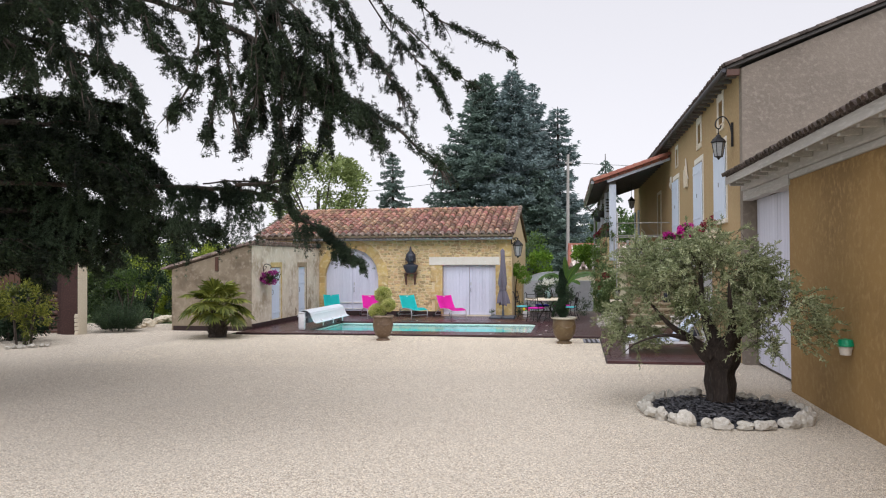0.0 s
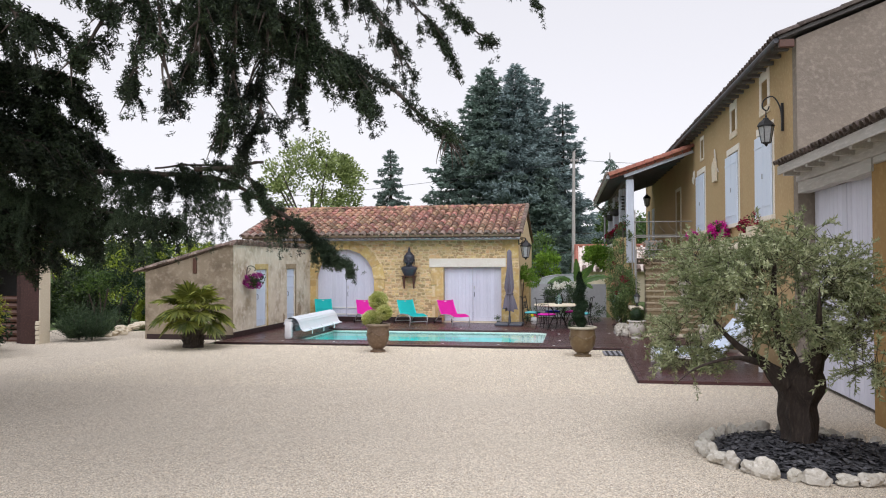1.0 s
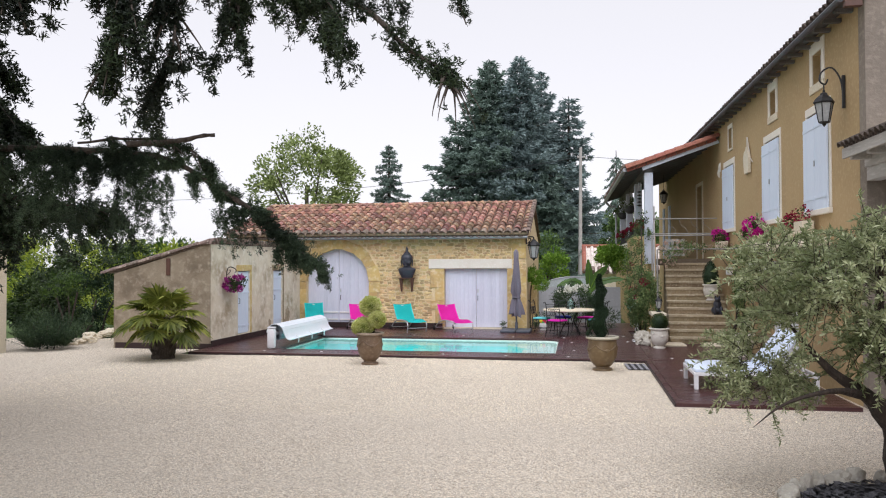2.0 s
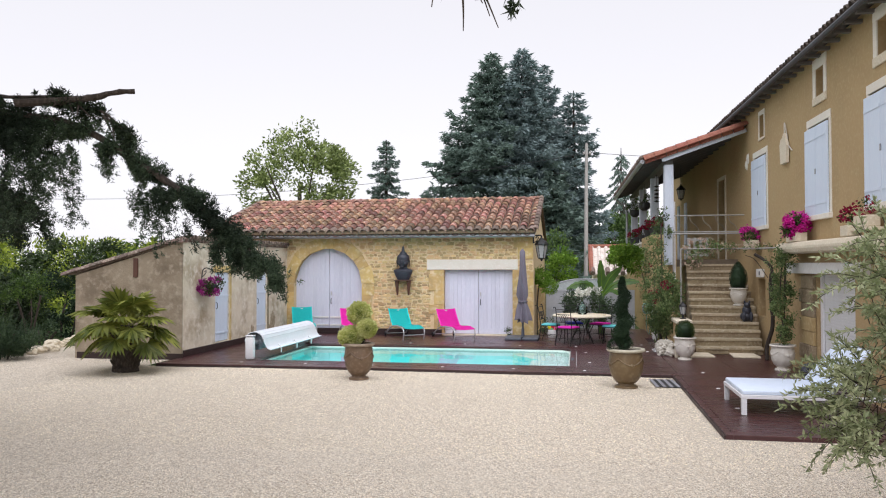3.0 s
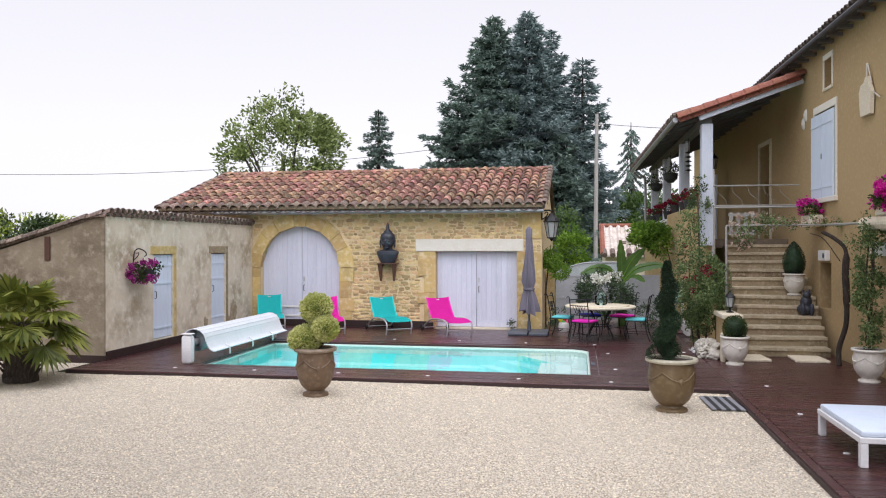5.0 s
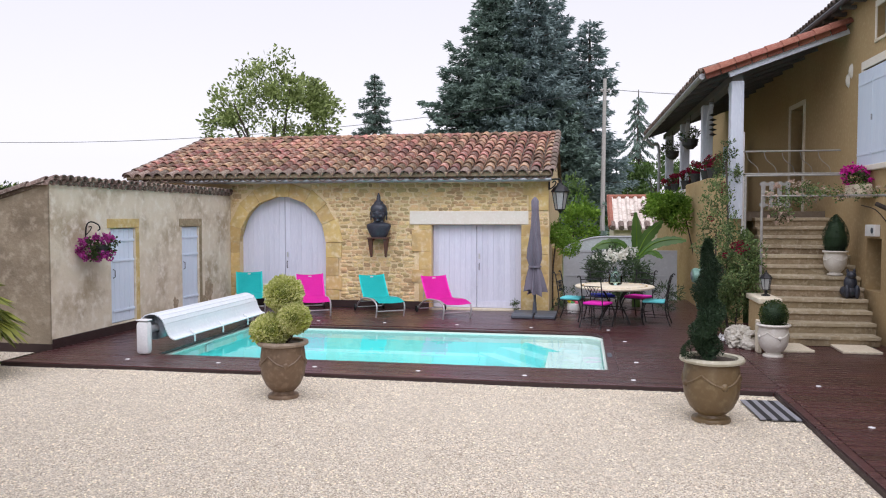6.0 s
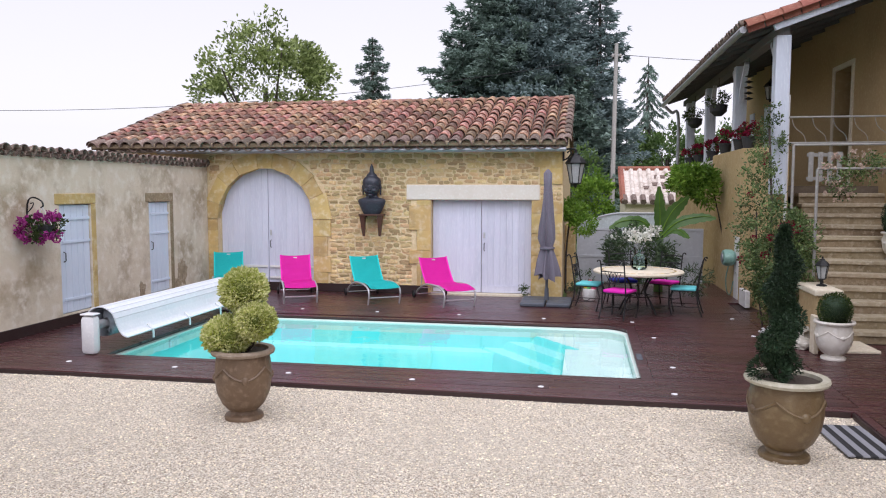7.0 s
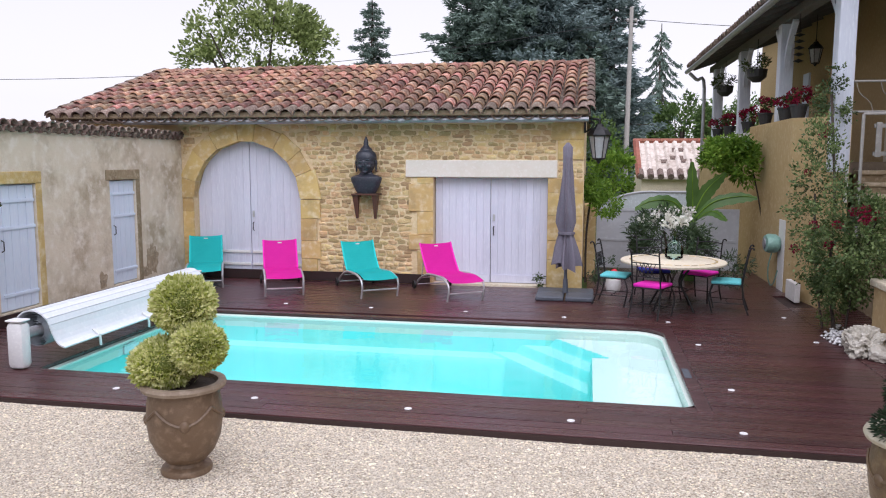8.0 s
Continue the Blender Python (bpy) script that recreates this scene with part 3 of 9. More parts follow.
def arch_top(x):
    k = min(1.0, abs(x - ARCH_X) / ARCH_R)
    return SPRING + ARCH_R * math.sqrt(max(0.0, 1 - k * k))


for name_x in ((ARCH_X - ARCH_R + 0.005, ARCH_X - 0.006), (ARCH_X + 0.006, ARCH_X + ARCH_R - 0.005)):
    leaf = plank_door("arched_door", barn, *name_x, WY + 0.17, 0.15, arch_top, 8, M_LILAC, label="lilac-white boarded leaf under a round arch")
    for z in (0.34, 0.58):
        part("rail", B(name_x[0] + 0.02, name_x[1] - 0.02, WY + 0.145, WY + 0.164, z, z + 0.05, 0.004), M_WHITE, leaf, "white weather rail")
for name_x in ((GL + 0.01, (GL + GR) / 2 - 0.005), ((GL + GR) / 2 + 0.005, GR - 0.01)):
    leaf = plank_door("garage_door", barn, *name_x, WY + 0.15, 0.16, lambda x: GT - 0.005, 8, M_LILAC, label="lilac-white boarded leaf under a pale lintel")
    part("bottom_rail", B(name_x[0] + 0.01, name_x[1] - 0.01, WY + 0.125, WY + 0.144, 0.16, 0.3, 0.004), M_LILAC, leaf)
for x in (ARCH_X + 0.07, (GL + GR) / 2 + 0.06):
    lock = part("door_handle", T([(x, WY + 0.14, 1.02), (x, WY + 0.10, 1.04), (x, WY + 0.10, 1.16), (x, WY + 0.14, 1.18)], 0.009, 6), M_IRON, barn, "small black iron handle")
    part("lock_plate", B(x - 0.02, x + 0.02, WY + 0.132, WY + 0.139, 1.28, 1.4), M_ALU, lock)
part("lintel", B(-4.22, -1.5, WY - 0.03, WY + 0.2, GT + 0.004, 2.37, 0.012), M_LINTEL, barn, "long pale limestone lintel")
part("door_sill", B(GL - 0.05, GR + 0.05, WY - 0.02, WY + 0.3, 0.05, 0.15, 0.01), M_PALE_STONE, barn)
part("gutter", T([(-9.6, 27.80, 3.07), (-0.98, 27.80, 3.06)], 0.055, 10), M_ZINC, barn, "grey zinc gutter")
part("eaves_board", B(-11.1, -1.0, 27.86, 28.2, 3.061, 3.1), M_OLDWOOD, barn)

# ---- shed with two doors ----
SX, SY0, SY1 = -8.65, 21.85, 28.15
shed = thing("shed", "weathered lime-rendered lean-to shed with two lilac-white doors", "shed")
D1, D2, DT, DB = (23.42, 24.19), (25.88, 26.61), 2.03, 0.29


shed_face = part("wall", pierced(bmesh.new(), SX, SX - 0.3, SY0 + 0.005, SY1, 0, 2.76, [(*D1, DB, DT), (*D2, DB, DT)], lambda a, d, z: (d, a, z)), M_SHED, shed, "stained beige lime render")
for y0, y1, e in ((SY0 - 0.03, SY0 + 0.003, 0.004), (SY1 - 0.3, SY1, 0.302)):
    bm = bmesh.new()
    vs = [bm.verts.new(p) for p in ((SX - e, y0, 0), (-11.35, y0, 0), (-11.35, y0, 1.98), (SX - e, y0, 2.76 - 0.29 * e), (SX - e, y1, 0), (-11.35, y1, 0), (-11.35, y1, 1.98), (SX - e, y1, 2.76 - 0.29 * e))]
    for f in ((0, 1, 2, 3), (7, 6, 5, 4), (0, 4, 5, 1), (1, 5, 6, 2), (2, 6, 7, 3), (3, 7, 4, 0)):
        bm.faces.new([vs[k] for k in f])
    part("side_wall", bm, M_SHED_SIDE, shed, "dirty grey-brown render, darkened further for the cedar's shade")
part("outer_wall", B(-11.35, -11.05, SY0 + 0.3, SY1 - 0.3, 0, 1.96), M_SHED, shed)
# Dark strip added to stand for the shade in a narrow vertical gap
part("side_gap_strip", B(-9.86, -9.75, SY0 - 0.06, SY0 - 0.032, 1.94, 2.38, 0.004), M_DARKWOOD, shed, "short dark strip standing for a narrow gap in the side wall")


def shed_door(y0, y1):
    d = part("shed_door", B(SX - 0.10, SX - 0.08, y0 + 0.01, y1 - 0.01, DB, DT - 0.01), M_SHUTTER, shed, "pale blue-white boarded door with strap hinges")
    n, w = 5, (y1 - y0 - 0.02) / 5
    for i in range(n):
        part("plank", B(SX - 0.079, SX - 0.04 + rnd.uniform(-0.003, 0.003), y0 + 0.01 + i * w + 0.003, y0 + 0.01 + (i + 1) * w - 0.003, DB + 0.02, DT - 0.015, 0.004), M_SHUTTER, d)
    for z in (DB + 0.2, DB + 1.12, DT - 0.25):
        part("strap_hinge", B(SX - 0.038, SX - 0.025, y0 + 0.1, y1 - 0.005, z, z + 0.045, 0.003), M_SHUTTER, d)
    part("handle", T([(SX - 0.04, y0 + 0.12, 1.12), (SX + 0.0, y0 + 0.12, 1.14), (SX + 0.0, y0 + 0.12, 1.26), (SX - 0.04, y0 + 0.12, 1.28)], 0.008, 6), M_IRON, d)


shed_door(*D1), shed_door(*D2)
for cy, cz, ry, rz, sd in ((27.0, 0.6, 0.2, 0.28, 1), (26.82, 0.4, 0.16, 0.1, 2), (25.6, 0.42, 0.1, 0.14, 3)):
    bm = bmesh.new()
    ring = []
    for k in range(40):
        t = 2 * math.pi * k / 40
        q = 1 + 0.5 * noise.noise(Vector((1.8 * math.cos(t), 1.8 * math.sin(t), sd * 3.7))) + 0.3 * noise.noise(Vector((5 * math.cos(t), 5 * math.sin(t), sd * 1.3)))
        ring.append((cy + ry * q * math.cos(t), max(0.29, cz + rz * q * math.sin(t))))
    back, front = [bm.verts.new((SX - 0.02, a, b)) for a, b in ring], [bm.verts.new((SX + 0.005, a, b)) for a, b in ring]
    mid = bm.verts.new((SX + 0.006, cy, cz))
    for k in range(40):
        bm.faces.new((back[k], back[(k + 1) % 40], front[(k + 1) % 40], front[k]))
        bm.faces.new((front[k], front[(k + 1) % 40], mid))
    part("peeled_patch", bm, M_PATCH, shed_face, "bare brown patch where the render came off")
for (y0, y1), mat in ((D1, M_OCHRE_STONE), (D2, M_STEP)):
    part("lintel", B(SX - 0.2, SX + 0.012, y0 - 0.1, y1 + 0.12, DT + 0.002, DT + 0.17, 0.01), mat, shed, "squared stone lintel")
    part("jamb", B(SX - 0.2, SX + 0.010, y1 + 0.002, y1 + 0.12, DB - 0.02, DT, 0.01), mat, shed, "squared stone jamb")

# ---- house with its porch: its own frame, u into the house, y along the wall ----
HM = Matrix.Translation((4.67, 22, 0)) @ Matrix.Rotation(radians(0.8), 4, "Z") @ Matrix.Translation((0, -22, 0))
house = thing("house", "tall ochre-rendered farmhouse with pale blue shutters and a covered porch", "house", HM)
HY0, HY1, HT = 16.15, 41.0, 6.22
WINS = {"a": (24.62, 25.98), "b": (20.32, 21.66), "c": (17.36, 18.68)}
SMALL = {"a": (24.90, 25.34, 5.28, 5.82), "b": (20.67, 21.12, 5.36, 5.88), "c": (17.78, 18.25, 5.36, 5.90)}


HOLES = [(19.3, 21.22, 0, 2.02), (24.95, 25.6, 0.95, 1.86), (29.4, 30.4, 2.35, 4.75)] + [(*w, 3.14, 4.85) for w in WINS.values()] + [w for w in SMALL.values()]
part("wall", pierced(bmesh.new(), 0.0, 0.5, HY0, HY1, 0, HT - 0.02, HOLES, lambda a, d, z: (d, a, z)), M_HOUSE, house, "ochre rendered wall")
bm = bmesh.new()
vs = [bm.verts.new(p) for p in ((0.004, HY0 - 0.25, 0), (9.6, HY0 - 0.25, 0), (9.6, HY0 - 0.25, 6.15), (4.8, HY0 - 0.25, 8.02), (0.004, HY0 - 0.25, 6.15))]
ws_ = [bm.verts.new(v.co + Vector((0, 0.25, 0))) for v in vs]
bm.faces.new(vs), bm.faces.new(ws_[::-1])
for i in range(5):
    bm.faces.new((vs[i], ws_[i], ws_[(i + 1) % 5], vs[(i + 1) % 5]))
part("gable_wall", bm, M_GABLE, house, "old grey-brown rendered gable")
part("back_wall", B(9.3, 9.6, HY0, HY1, 0, 6.18), M_HOUSE, house)
part("end_wall", B(0.5, 9.3, HY1 - 0.3, HY1, 0, 6.18), M_HOUSE, house)
bm = bmesh.new()
for s, x0, x1 in ((1, -0.30, 4.8), (-1, 9.9, 4.8)):
    z0, z1 = 6.12, 8.05
    vs = [bm.verts.new(p) for p in ((x0, HY0 - 0.33, z0), (x0, HY1 + 0.3, z0), (x1, HY1 + 0.3, z1), (x1, HY0 - 0.33, z1), (x0, HY0 - 0.33, z0 + 0.06), (x0, HY1 + 0.3, z0 + 0.06), (x1, HY1 + 0.3, z1 + 0.06), (x1, HY0 - 0.33, z1 + 0.06))]
    for f in ((0, 1, 2, 3), (7, 6, 5, 4), (0, 4, 5, 1), (1, 5, 6, 2), (2, 6, 7, 3), (3, 7, 4, 0)):
        bm.faces.new([vs[k] for k in f])
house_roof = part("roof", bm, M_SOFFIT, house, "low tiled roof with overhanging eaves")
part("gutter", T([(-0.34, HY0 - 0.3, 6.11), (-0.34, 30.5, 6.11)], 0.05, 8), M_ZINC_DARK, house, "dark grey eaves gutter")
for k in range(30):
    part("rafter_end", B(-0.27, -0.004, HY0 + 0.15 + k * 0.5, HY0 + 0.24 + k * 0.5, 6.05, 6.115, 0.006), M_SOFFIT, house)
part("verge_board", B(-0.30, -0.05, HY0 - 0.345, HY0 - 0.255, 5.98, 6.117, 0.01), M_DARKWOOD, house, "dark board closing the eaves corner")

# ---- garage wing ----
wing = thing("garage_wing", "low ochre garage wing with a white double door and tiled eaves", "garage", HM)
bm = bmesh.new()
WU = 0.03
for y0, y1, z0, z1 in ((-8, 12.75, 0, 3.52),):
    box(bm, WU, WU + 0.4, y0, y1, z0, z1)
box(bm, WU + 0.4, 9, -8, -7.6, 0, 3.9)
part("wall", bm, M_WING, wing, "ochre rendered wall with random darker patches")
part("beam", B(WU - 0.07, WU + 0.3, -8.0, 15.88, 3.6, 3.79, 0.02), M_OLDWOOD, wing, "silvered timber beam")
bm = bmesh.new()
tube(bm, [(WU + 0.06, 15.88 - 0.4 * k, 3.5 + 0.012 * math.sin(k * 1.9)) for k in range(9)], 0.13, 4)
for v in bm.verts:
    v.co += Vector((0, 0, 0.02)) * noise.noise(v.co * 2.3)
part("lintel_beam", bm, M_OLDWOOD, wing, "heavy silvered lintel beam over the door")
part("wall_plate", B(WU - 0.045, WU + 0.25, -8.0, 12.6, 3.5, 3.598, 0.015), M_OLDWOOD, wing)
part("fascia_board", B(-0.345, -0.312, -8.2, 15.87, 3.735, 3.885, 0.006), M_OLDWOOD, wing, "grey eaves board")
part("soffit_boards", B(-0.31, WU + 0.1, -8.2, 15.87, 3.792, 3.81), M_OLDWOOD, wing)
for k in range(16):
    part("rafter_end", B(-0.3, WU - 0.075, 15.6 - k * 0.62, 15.7 - k * 0.62, 3.70, 3.79, 0.006), M_OLDWOOD, wing)
bm = bmesh.new()
vs = [bm.verts.new(p) for p in ((-0.3, -8.2, 3.815), (-0.3, 15.88, 3.815), (5.7, 15.88, 6.615), (5.7, -8.2, 6.615), (-0.3, -8.2, 3.89), (-0.3, 15.88, 3.89), (5.7, 15.88, 6.69), (5.7, -8.2, 6.69))]
for f in ((0, 1, 2, 3), (7, 6, 5, 4), (0, 4, 5, 1), (1, 5, 6, 2), (2, 6, 7, 3), (3, 7, 4, 0)):
    bm.faces.new([vs[k] for k in f])
part("roof", bm, M_OLDWOOD, wing, "boarded soffit under old tiles")
part("back_wall", B(5.15, 5.5, -8, 15.88, 0, 6.3), M_WING, wing)
part("inner_floor", B(0.45, 5.15, -7.6, 15.88, 0.0, 0.06), M_CONCRETE, wing)
bm = bmesh.new()
vs = [bm.verts.new(p) for p in ((0.45, -8.0, 3.902), (5.15, -8.0, 3.902), (5.15, -8.0, 6.3), (0.45, -8.0, 4.15), (0.45, -7.7, 3.902), (5.15, -7.7, 3.902), (5.15, -7.7, 6.3), (0.45, -7.7, 4.15))]
for f in ((0, 1, 2, 3), (7, 6, 5, 4), (0, 4, 5, 1), (1, 5, 6, 2), (2, 6, 7, 3), (3, 7, 4, 0)):
    bm.faces.new([vs[k] for k in f])
part("end_gable", bm, M_WING, wing)
for y0, y1 in ((12.78, 14.36), (14.38, 15.885)):
    d = part("garage_door", B(0.3, 0.33, y0, y1, 0.1, 3.44), M_LILAC, wing, "tall lilac-white boarded leaf")
    for i in range(8):
        w = (y1 - y0) / 8
        part("plank", B(0.272, 0.298, y0 + i * w + 0.003, y0 + (i + 1) * w - 0.003, 0.12, 3.43, 0.004), M_LILAC, d)

# ---- porch ----
PU = -2.2
porch = thing("porch", "raised porch on an ochre wall under a tiled roof", "porch", HM)
bm = bmesh.new()
plan = [(PU, 31.75), (PU, 28.5), (PU + 0.22, 27.02), (PU + 0.45, 27.02), (PU + 0.3, 28.56), (PU + 0.3, 31.75)]
low, high = [bm.verts.new((a, b, 0)) for a, b in plan], [bm.verts.new((a, b, 3.08 if b > 28 else 3.02)) for a, b in plan]
bm.faces.new(low[::-1]), bm.faces.new(high)
for i in range(6):
    bm.faces.new((low[i], low[(i + 1) % 6], high[(i + 1) % 6], high[i]))
bmesh.ops.bevel(bm, geom=[e for e in bm.edges if all(v.co.z > 2.9 for v in e.verts)], offset=0.035, segments=2, affect="EDGES", profile=0.5)
box(bm, PU, PU + 0.3, 31.752, 38.2, 0, 2.35)
part("wall", bm, M_PORCH, porch, "ochre parapet wall")
part("floor", B(PU + 0.5, -0.002, 27.84, 38.2, 2.15, 2.35), M_PORCH_FLOOR, porch, "worn porch paving darkened to deepen the porch's shade")
for y, z0 in ((26.9, 2.2), (30.15, 3.084), (33.7, 2.35), (37.1, 2.35)):
    p = part("post", B(PU + 0.12, PU + 0.36, y - 0.12, y + 0.12, z0, 4.88, 0.012), M_WOODGREY, porch, "grey-blue painted timber post")
    for s in (-1, 1):
        if y < 27 and s < 0:
            continue
        run = [Vector((PU + 0.24, y + s * 0.1, 4.08)), Vector((PU + 0.24, y + s * 0.2, 4.42)), Vector((PU + 0.24, y + s * 0.6, 4.86))]
        part("brace", T(bend(run, 7), 0.065, 4), M_WOODGREY, p)
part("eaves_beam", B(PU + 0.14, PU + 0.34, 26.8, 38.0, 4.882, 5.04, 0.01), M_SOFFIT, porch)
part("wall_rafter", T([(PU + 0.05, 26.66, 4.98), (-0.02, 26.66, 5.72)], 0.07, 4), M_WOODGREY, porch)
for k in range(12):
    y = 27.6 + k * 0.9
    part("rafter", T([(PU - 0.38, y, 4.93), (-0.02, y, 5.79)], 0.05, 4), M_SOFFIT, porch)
bm = bmesh.new()
a, b = (PU - 0.42, 4.96), (-0.004, 5.84)
vs = [bm.verts.new(p) for p in ((a[0], 26.57, a[1]), (a[0], 38.3, a[1]), (b[0], 38.3, b[1]), (b[0], 26.57, b[1]))]
vs += [bm.verts.new(v.co + Vector((0, 0, 0.07))) for v in vs]
for f in ((0, 1, 2, 3), (7, 6, 5, 4), (0, 4, 5, 1), (1, 5, 6, 2), (2, 6, 7, 3), (3, 7, 4, 0)):
    bm.faces.new([vs[k] for k in f])
porch_roof = part("roof", bm, M_SOFFIT, porch, "grey boarded porch ceiling darkened to deepen the porch's shade")

# ---- stairs ----
stairs = thing("stairs", "straight flight of worn pale stone steps against the house", "stairs", HM)
N_STEP, RISE, GOING, ST0 = 12, 0.1755, 0.29, 24.35
for i in range(N_STEP):
    z1 = DZ + (i + 1) * RISE
    u0, u1 = -1.70 + 0.025 * i, min(-0.005, -0.2 + 0.035 * i)
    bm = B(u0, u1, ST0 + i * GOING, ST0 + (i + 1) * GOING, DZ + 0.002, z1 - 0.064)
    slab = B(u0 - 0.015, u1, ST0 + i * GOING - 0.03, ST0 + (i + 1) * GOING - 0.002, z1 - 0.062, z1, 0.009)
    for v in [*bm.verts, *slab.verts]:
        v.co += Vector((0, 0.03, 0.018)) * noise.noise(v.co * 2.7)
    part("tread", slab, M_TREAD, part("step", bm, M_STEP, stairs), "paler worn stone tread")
for u0, u1, y0 in ((-1.95, -1.45, 23.62), (-1.0, -0.42, 23.66)):
    bm = B(u0, u1, y0, ST0 - 0.02, DZ + 0.002, DZ + 0.045, 0.012)
    for v in bm.verts:
        v.co += Vector((0.12, 0.12, 0)) * noise.noise(Vector((v.co.x * 3, v.co.y * 3, 0.5)))
    part("foot_slab", bm, M_PALE_STONE, stairs, "rough pale slab at the foot")

# ---- pool ----
PX0, PX1, PY0, PY1 = -6.72, 0.02, 21.78, 25.04
pool = thing("swimming_pool", "shell pool coloured with its water's tint, pale rim and corner steps", "pool", kind="structure")


def pool_outline(grow=0.0, z=0.0):
    """The pool's outline, with a rounded far corner and a cut near corner at the step end."""
    x0, x1, y0, y1 = PX0 - grow, PX1 + grow, PY0 - grow, PY1 + grow
    pts = [(x0, y0), (x1 - 0.18, y0), (x1, y0 + 0.14)]
    r = 0.42
    pts += [(x1 - r + r * math.cos(a), y1 - r + r * math.sin(a)) for a in np.linspace(0, math.pi / 2, 8)]
    pts += [(x0, y1)]
    return [(x, y, z) for x, y in pts]


def wall_ring(bm, low, high):
    a, b = [bm.verts.new(p) for p in low], [bm.verts.new(p) for p in high]
    n = len(a)
    for i in range(n):
        bm.faces.new((a[i], a[(i + 1) % n], b[(i + 1) % n], b[i]))
    return a, b


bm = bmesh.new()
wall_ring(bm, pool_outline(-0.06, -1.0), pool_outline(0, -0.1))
part("shell", bm, M_POOL, pool, "smooth shell coloured with the deep water's turquoise tint", smooth=True)
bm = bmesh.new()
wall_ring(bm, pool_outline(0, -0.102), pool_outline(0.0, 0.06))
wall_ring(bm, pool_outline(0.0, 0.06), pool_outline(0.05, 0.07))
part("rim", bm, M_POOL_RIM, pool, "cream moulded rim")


def prism(pts, z0, z1):
    bm = bmesh.new()
    a, b = wall_ring(bm, [(x, y, z0) for x, y in pts], [(x, y, z1) for x, y in pts])
    bm.faces.new(b), bm.faces.new(a[::-1])
    return bm


def ease(v, at, w):
    t = min(1.0, max(0.0, (v - at) / w + 0.5))
    return t * t * (3 - 2 * t)


def pool_floor(x, y):
    """Depth of the moulded floor: a shallow shelf in one corner, three rounded steps and a ledge along the far side."""
    s = -(x + 0.9) * 0.8 - (y - 23.75) * 0.6
    z = -0.07 - 0.11 * ease(s, -0.37, 0.1) - 0.11 * ease(s, 0.0, 0.1) - 0.52 * ease(s, 0.37, 0.16)
    ledge = -0.31 - 0.5 * ease(-y, -24.62, 0.2)
    shelf = -0.07 - 0.9 * ease(-x, 0.9, 0.05) if y < 24.1 else -9
    return max(z, ledge, shelf)


nx, ny = 270, 135
gx, gy = np.linspace(PX0 + 0.01, PX1 - 0.01, nx), np.linspace(PY0 + 0.01, PY1 - 0.01, ny)
gz = np.array([[pool_floor(x, y) for y in gy] for x in gx])
grids = {"deep": [], "tread": [], "shelf": []}
# Steep or deep faces take the deep tint, flat shallow ones a paler one
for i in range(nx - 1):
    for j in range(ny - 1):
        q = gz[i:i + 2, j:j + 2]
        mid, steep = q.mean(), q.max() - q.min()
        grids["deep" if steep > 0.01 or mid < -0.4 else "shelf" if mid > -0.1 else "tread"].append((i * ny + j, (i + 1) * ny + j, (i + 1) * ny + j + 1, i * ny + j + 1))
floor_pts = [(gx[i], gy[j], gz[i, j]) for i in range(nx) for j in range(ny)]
for kind_, mat, lab in (("deep", M_POOL, ""), ("tread", M_POOL_STEP, "step treads coloured a paler water tint"), ("shelf", M_POOL_PALE, "shallow shelf coloured nearly free of water tint")):
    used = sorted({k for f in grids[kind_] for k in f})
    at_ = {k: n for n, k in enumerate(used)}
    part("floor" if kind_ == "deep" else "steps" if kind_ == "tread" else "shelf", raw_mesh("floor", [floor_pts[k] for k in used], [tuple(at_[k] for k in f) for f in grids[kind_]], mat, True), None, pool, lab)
part("skimmer", B(-6.71, -6.69, 23.2, 23.45, -0.10, 0.02), M_WHITE_METAL, pool)
bm = bmesh.new()
bm.faces.new([bm.verts.new(p) for p in pool_outline(-0.002, 0.045)])
bmesh.ops.triangulate(bm, faces=bm.faces)
water = solo("pool_water", bm, M_WATER, "still clear turquoise pool water", "water", kind="structure")
water.visible_shadow = False

# ---- timber deck: boards laid along x ----
deck = thing("deck", "dark red-brown hardwood deck, damp and glossy, round the pool", "deck", kind="structure")
bm = bmesh.new()
for x0, x1, y0, y1 in ((-8.64, PX0 - 0.2, 20.86, 28.1), (PX0 - 0.2, 0.28, 20.86, PY0 - 0.2), (PX0 - 0.2, 0.28, PY1 + 0.2, 28.1), (0.28, 2.1, 20.86, 31.5), (2.1, 2.55, 27.0, 31.3), (2.1, 4.6, 15.74, 27.0)):
    box(bm, x0, x1, y0, y1, GZ - 0.02, DZ - 0.03)
part("substructure", bm, M_DECK_DARK, deck)
PITCH = 0.145
board_meshes = {}


def board(x0, x1, y):
    n = max(1, round((x1 - x0) / 3.0))
    cuts = [x0] + sorted(x0 + (x1 - x0) * (i + rnd.uniform(-0.25, 0.25)) / n for i in range(1, n)) + [x1]
    for a, b in zip(cuts, cuts[1:]):
        key = round((b - a) * 10)
        if key not in board_meshes:
            bm = B(-0.5, 0.5, 0, PITCH - 0.006, -0.028, 0)
            me = to_mesh("deck_board", bm, M_DECK, False)
            board_meshes[key] = me
        o = new("deck_board", board_meshes[key])
        o.parent = deck
        o.location = ((a + b) / 2, y, DZ + rnd.uniform(-0.0015, 0.0015))
        o.scale = (b - a - 0.004, 1, 1)


y = 20.975
